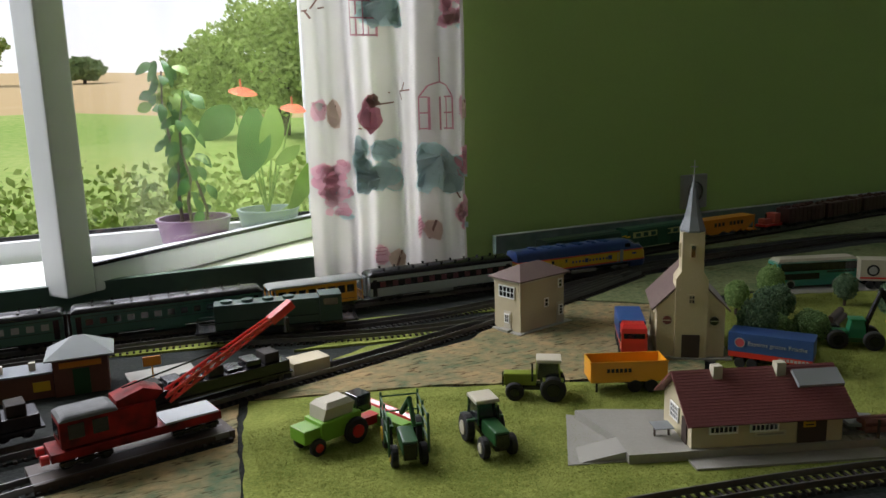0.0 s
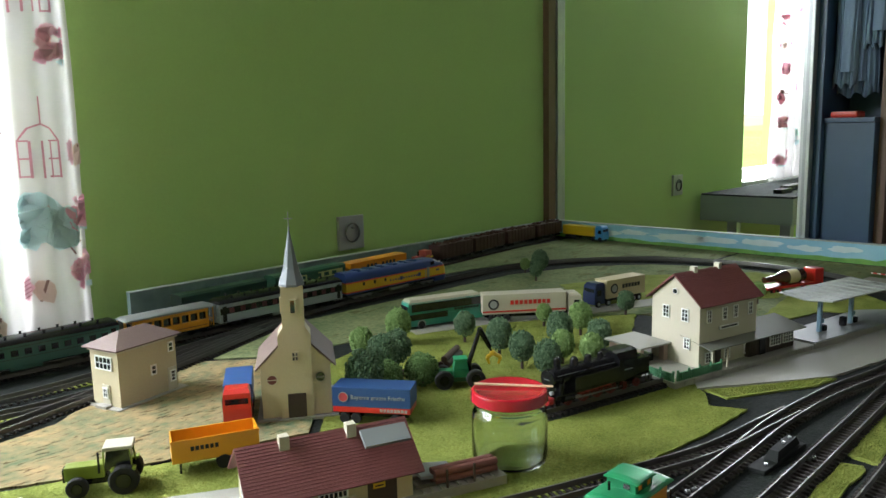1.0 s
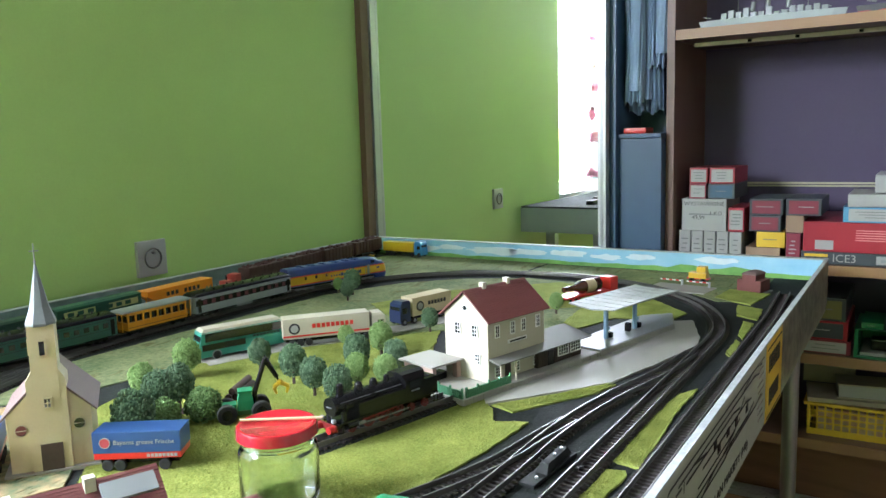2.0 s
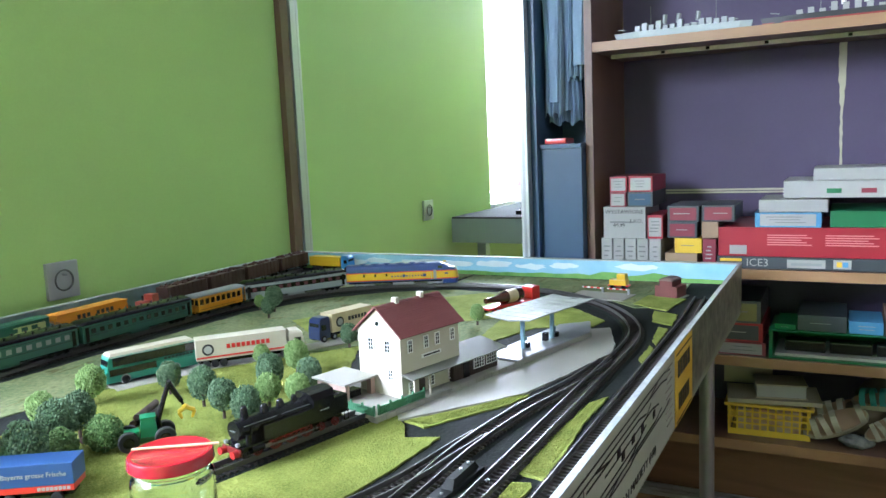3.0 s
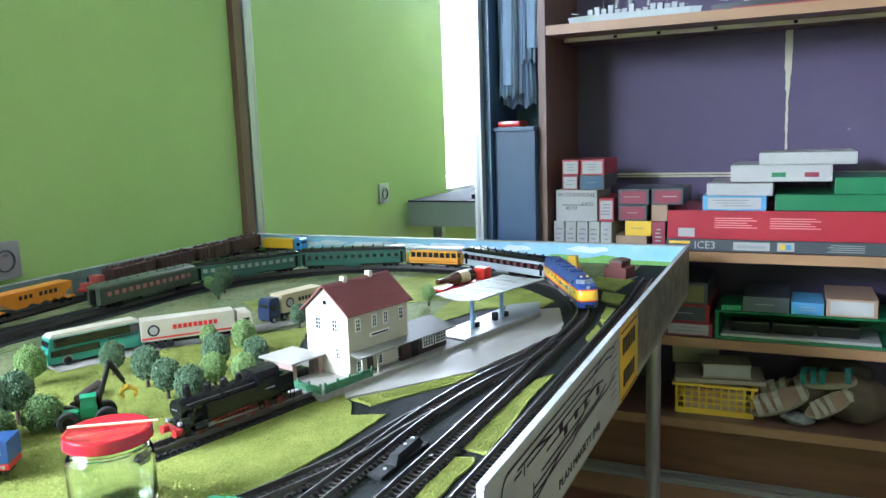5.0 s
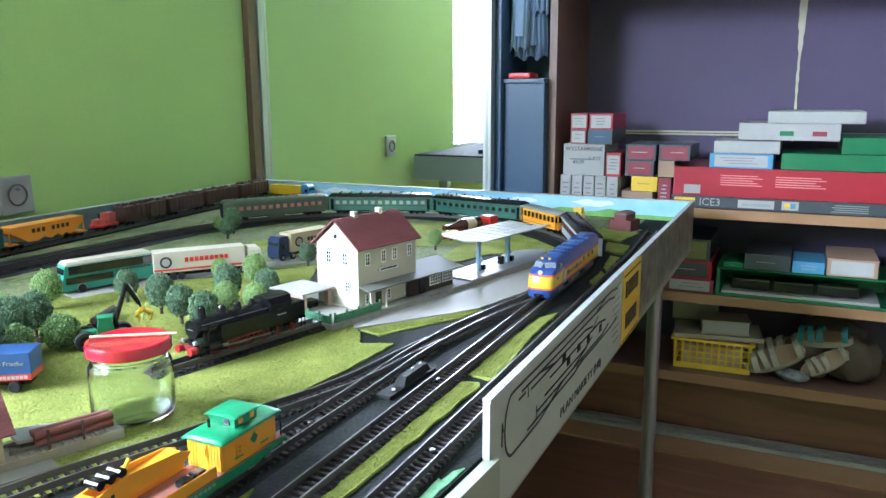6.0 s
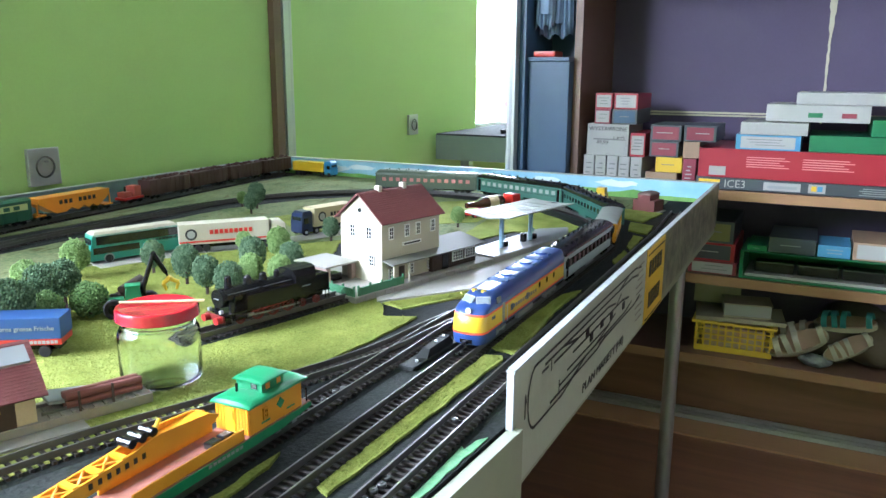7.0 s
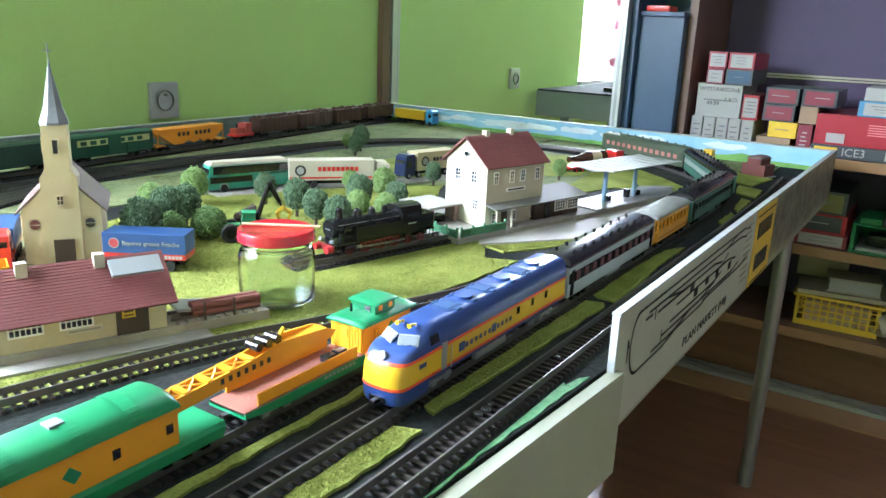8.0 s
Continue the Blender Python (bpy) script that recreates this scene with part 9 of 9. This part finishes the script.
def shoe_pile(name, x, y, rx, ry, rz, material, label, seed):
    bm = bmesh.new()
    ball(bm, 1.0, None, 4)
    for v in bm.verts:
        d = v.co.copy()
        k = 1 + 0.22 * noise.noise(d * 1.6 + Vector((seed, 0, 0))) + 0.06 * noise.noise(d * 5)
        v.co = Vector((d.x * rx * k, d.y * ry * k, max(-rz * 0.9, d.z * rz * k)))
    single(name, bm, material, label, "shoe", pose(x, y, S0 + rz * 0.9), smooth=True)


shoe_pile("canvas_shoe", 2.22, -0.115, 0.06, 0.055, 0.048, TAN_LEATHER, "crumpled khaki canvas shoe", 1)
shoe_pile("canvas_shoe", 2.21, -0.205, 0.06, 0.060, 0.055, TAN_LEATHER, "crumpled khaki canvas shoe", 4)
shoe_pile("canvas_bag", 2.27, -0.160, 0.06, 0.080, 0.070, mat("olive_canvas", (0.065, 0.055, 0.040), 0.85, vary=0.2), "soft olive canvas bag behind the shoes", 7)
shoe_pile("plastic_bag", 2.145, -0.085, 0.018, 0.035, 0.016, mat("grey_foil_bag", (0.035, 0.04, 0.045), 0.25, grain=60, second=(0.22, 0.23, 0.24), big=30), "crumpled black and silver plastic bag", 9)

# ships on the top shelf
ST = 1.096


def ship(y0, y1, hull, low, label, seed):
    t = thing("model_ship", pose(2.155, (y0 + y1) / 2, ST, 0, 0, 90), label, "model ship", "model ships on the shelf")
    L = y1 - y0
    out = [(-L / 2, -0.004), (-L * 0.42, -0.012), (-L * 0.1, -0.016), (L * 0.3, -0.013), (L / 2, 0.0), (L * 0.3, 0.013), (-L * 0.1, 0.016), (-L * 0.42, 0.012), (-L / 2, 0.004)]
    part("hull", loft([([(x * 0.96, y * 0.8) for x, y in out], 0.0), (out, 0.020)]), hull, t)
    if low:
        part("waterline", loft([([(x * 0.962, y * 0.815) for x, y in out], 0.001), ([(x * 0.985, y * 0.93) for x, y in out], 0.009)]), low, t)
    rnd = random.Random(seed)
    for k in range(14):
        x = -L * 0.36 + k * L * 0.052
        h = rnd.uniform(0.006, 0.020)
        part("deckhouse", box(x - 0.006, x + 0.006, -0.008, 0.008, 0.020, 0.020 + h, None, 0.0008), CARD if low else SILVER, t)
    for x in (-L * 0.12, L * 0.02, L * 0.12):
        part("funnel", cyl(bmesh.new(), 0.005, 0.020, pose(x, 0, 0.032, 0, -6, 0), 14), WHITE if low else SILVER, t)
    for x in (-L * 0.25, L * 0.22):
        part("mast", rod(bmesh.new(), (x, 0, 0.02), (x, 0, 0.075), 0.0008, 6, 0.0004), STEEL, t)
    for k in range(4):
        x = -L * 0.4 + k * L * 0.27
        part("gun", rod(bmesh.new(), (x, 0, 0.026), (x + 0.018, 0, 0.029), 0.0012, 6), SILVER, t)


ship(0.135, 0.440, mat("warship_grey", (0.42, 0.46, 0.48), 0.55, vary=0.06), None, "pale grey model warship with guns and masts", 3)
ship(-0.30, 0.120, mat("ship_black", (0.03, 0.03, 0.035), 0.5), mat("hull_red", (0.25, 0.03, 0.03), 0.5), "model liner with a black and red hull", 5)

# ---- plants on the window sill ----
LEAF_G = mat("houseplant_leaf", (0.035, 0.13, 0.022), 0.4, vary=0.35, grain=30, spec=0.4)
LEAF_Y = mat("pale_houseplant_leaf", (0.16, 0.28, 0.05), 0.45, vary=0.3, grain=30)
SPATHE = mat("salmon_red_flower", (0.75, 0.16, 0.09), 0.35, vary=0.1)


def pot(x, y, r, h, material, label):
    t = thing("potted_plant", pose(x, y, 0.586), label, "potted plant")
    part("pot", lathe(bmesh.new(), [(0.0, 0.0), (r * 0.82, 0.0), (r, h), (r * 1.03, h), (r * 1.03, h + 0.004), (r * 0.94, h + 0.004), (r * 0.92, h - 0.012), (0, h - 0.012)], 36), material, t, smooth=True)
    part("soil", cyl(bmesh.new(), r * 0.9, 0.004, pose(0, 0, h - 0.014), 24), TRUNK, t)
    return t


def leaf(parent, base, tip, w, material, bend=0.15, name="leaf"):
    """A pointed curved leaf with thickness."""
    base, tip = Vector(base), Vector(tip)
    d = tip - base
    s = d.cross(Vector((0.3, -0.9, 0.3))).normalized()
    up = s.cross(d).normalized()
    bm = bmesh.new()
    rows = []
    for k in range(7):
        f = k / 6
        c = base + d * f + up * (bend * d.length * math.sin(math.pi * f))
        ww = w * math.sin(math.pi * min(1, f * 0.92 + 0.06)) ** 0.8
        rows.append([bm.verts.new(c - s * ww + up * 0.12 * ww), bm.verts.new(c), bm.verts.new(c + s * ww + up * 0.12 * ww)])
    for a, b in zip(rows, rows[1:]):
        for i in range(2):
            bm.faces.new((a[i], a[i + 1], b[i + 1], b[i]))
    return part(name, bm, material, parent, smooth=True)


PURPLE_POT = mat("purple_ceramic", (0.11, 0.045, 0.11), 0.3, vary=0.1, coat=0.4)
p1 = pot(0.278, 1.545, 0.066, 0.060, PURPLE_POT, "bushy green plant in a purple ceramic pot")
rnd = random.Random(12)
st = bmesh.new()
tops = []
for sx, sy, h in ((-0.020, 0, 0.285), (0.026, 0.008, 0.165), (-0.004, -0.012, 0.235)):
    prev = Vector((sx, sy, 0.045))
    for k in range(5):
        nxt = prev + Vector((rnd.uniform(-0.012, 0.010), rnd.uniform(-0.008, 0.008), h / 5))
        rod(st, prev, nxt, 0.0035 - k * 0.0004, 8, 0.003 - k * 0.0004)
        tops.append((nxt, k))
        prev = nxt
part("stem", st, TRUNK, p1)
for q, k in tops:
    for j in range(9 if k > 2 else 5 if k > 1 else 2):
        a = rnd.uniform(0, 6.28)
        r_ = rnd.uniform(0.014, 0.048 if k > 2 else 0.030)
        b0 = q + Vector((math.cos(a) * r_ * 0.5, math.sin(a) * r_ * 0.5, rnd.uniform(-0.01, 0.02)))
        leaf(p1, b0, b0 + Vector((math.cos(a) * r_ * 0.7, math.sin(a) * r_ * 0.7, rnd.uniform(-0.040, -0.008))), rnd.uniform(0.006, 0.0105), LEAF_G if rnd.random() > 0.2 else LEAF_Y)
p2 = pot(0.430, 1.600, 0.060, 0.058, mat("grey_green_ceramic", (0.22, 0.30, 0.28), 0.35, vary=0.1), "anthurium with red flowers in a grey pot")
for bx_, by_, tx, tz, w_ in ((0.01, -0.01, 0.085, 0.155, 0.020), (0.0, 0.0, 0.07, 0.12, 0.012)):
    rodb = bmesh.new()
    rod(rodb, (bx_, by_, 0.045), (tx * 0.5, by_ - 0.012, tz * 0.45), 0.0018, 6)
    part("leaf_stalk", rodb, LEAF_Y, p2)
    leaf(p2, (tx * 0.5, by_ - 0.012, tz * 0.42), (tx, by_ - 0.03, tz), w_, LEAF_G if w_ > 0.025 else LEAF_Y)
for base_, tip_, w_, m_ in (((-0.020, -0.02, 0.262), (-0.048, -0.035, 0.125), 0.036, LEAF_G), ((-0.055, 0.0, 0.262), (-0.125, -0.01, 0.205), 0.030, LEAF_G), ((0.022, -0.01, 0.265), (-0.012, -0.03, 0.150), 0.026, LEAF_Y), ((0.020, -0.01, 0.150), (0.068, -0.02, 0.185), 0.014, LEAF_Y)):
    part("leaf_stalk", rod(bmesh.new(), (0, 0, 0.045), base_, 0.0018, 6), LEAF_Y, p2)
    leaf(p2, base_, tip_, w_, m_, 0.12)
for tx, tz, dx in ((-0.040, 0.289, 0.03), (0.057, 0.255, 0.035)):
    rodb = bmesh.new()
    rod(rodb, (0, 0, 0.05), (tx, -0.02, tz), 0.0015, 6)
    part("flower_stalk", rodb, LEAF_Y, p2)
    leaf(p2, (tx - 0.024, -0.02, tz + 0.004), (tx + 0.030, -0.025, tz - 0.004), 0.010, SPATHE, 0.1, "red_spathe")
    part("spadix", rod(bmesh.new(), (tx, -0.022, tz), (tx - 0.002, -0.024, tz + 0.026), 0.0028, 8, 0.0016), SPATHE, p2)

# ---- grass fibres on the mats ----
FIBRE = mat("grass_fibre", (0.110, 0.142, 0.024), 0.95, grain=500, bump=0.0, second=(0.32, 0.34, 0.090), spec=0.08, big=30)


def inside(x, y, poly):
    """Which of the places lie in the outline."""
    hit = np.zeros(len(x), bool)
    for (ax, ay), (b_x, by) in zip(poly, poly[1:] + poly[:1]):
        if ay == by:
            continue
        c = ((ay > y) != (by > y)) & (x < (b_x - ax) * (y - ay) / (by - ay) + ax)
        hit ^= c
    return hit


def fibres(name, poly, base, count, height, seed):
    """Short upright fibres standing on a mat, as one object."""
    rng = np.random.default_rng(seed)
    px, py = np.array(poly)[:, 0], np.array(poly)[:, 1]
    x, y = rng.uniform(px.min(), px.max(), count * 2), rng.uniform(py.min(), py.max(), count * 2)
    keep = inside(x, y, poly)
    x, y = x[keep][:count], y[keep][:count]
    n = len(x)
    a, lean = rng.uniform(0, 6.283, n), rng.uniform(0.0, 1.0, n) * height
    h, w = height * rng.uniform(0.4, 1.1, n), 0.00035
    dx, dy, la = np.cos(a) * w, np.sin(a) * w, rng.uniform(0, 6.283, n)
    co = np.empty((n, 3, 3))
    co[:, 0] = np.stack([x - dx, y - dy, np.full(n, base)], 1)
    co[:, 1] = np.stack([x + dx, y + dy, np.full(n, base)], 1)
    co[:, 2] = np.stack([x + np.cos(la) * lean, y + np.sin(la) * lean, base + h], 1)
    me = bpy.data.meshes.new(name)
    me.from_pydata(co.reshape(-1, 3).tolist(), [], np.arange(n * 3).reshape(-1, 3).tolist())
    me.materials.append(FIBRE)
    return tagged(new(name, me), "short yellow-green grass fibres on the mats", "grass", "", "stuff")


fibres("grass_fibre", [(0.18, 0.47), (0.48, 0.43), (0.70, 0.372), (0.78, 0.352), (0.90, 0.335), (1.00, 0.330), (0.985, 0.365), (1.02, 0.385), (1.05, 0.42), (1.16, 0.56), (1.30, 0.63), (1.10, 0.78), (0.97, 0.85), (0.80, 0.80), (0.74, 0.70), (0.66, 0.62), (0.45, 0.70), (0.30, 0.735), (0.20, 0.725)], TOP + 0.002, 150000, 0.0016, 1)
for k, poly in enumerate(([(0.650, 0.207), (0.732, 0.204), (0.920, 0.198), (0.927, 0.202), (0.922, 0.2155), (0.755, 0.2160), (0.655, 0.2155)], [(0.37, 0.201), (0.622, 0.200), (0.616, 0.216), (0.37, 0.216)], [(0.945, 0.193), (1.10, 0.202), (1.185, 0.201), (1.16, 0.212), (1.05, 0.217), (0.948, 0.215)], [(1.03, 0.388), (1.025, 0.36), (1.06, 0.341), (1.125, 0.303), (1.163, 0.293), (1.158, 0.302), (1.093, 0.343)])):
    fibres("grass_fibre", poly, TOP + 0.0022, 9000, 0.0016, 5 + k)

motions()
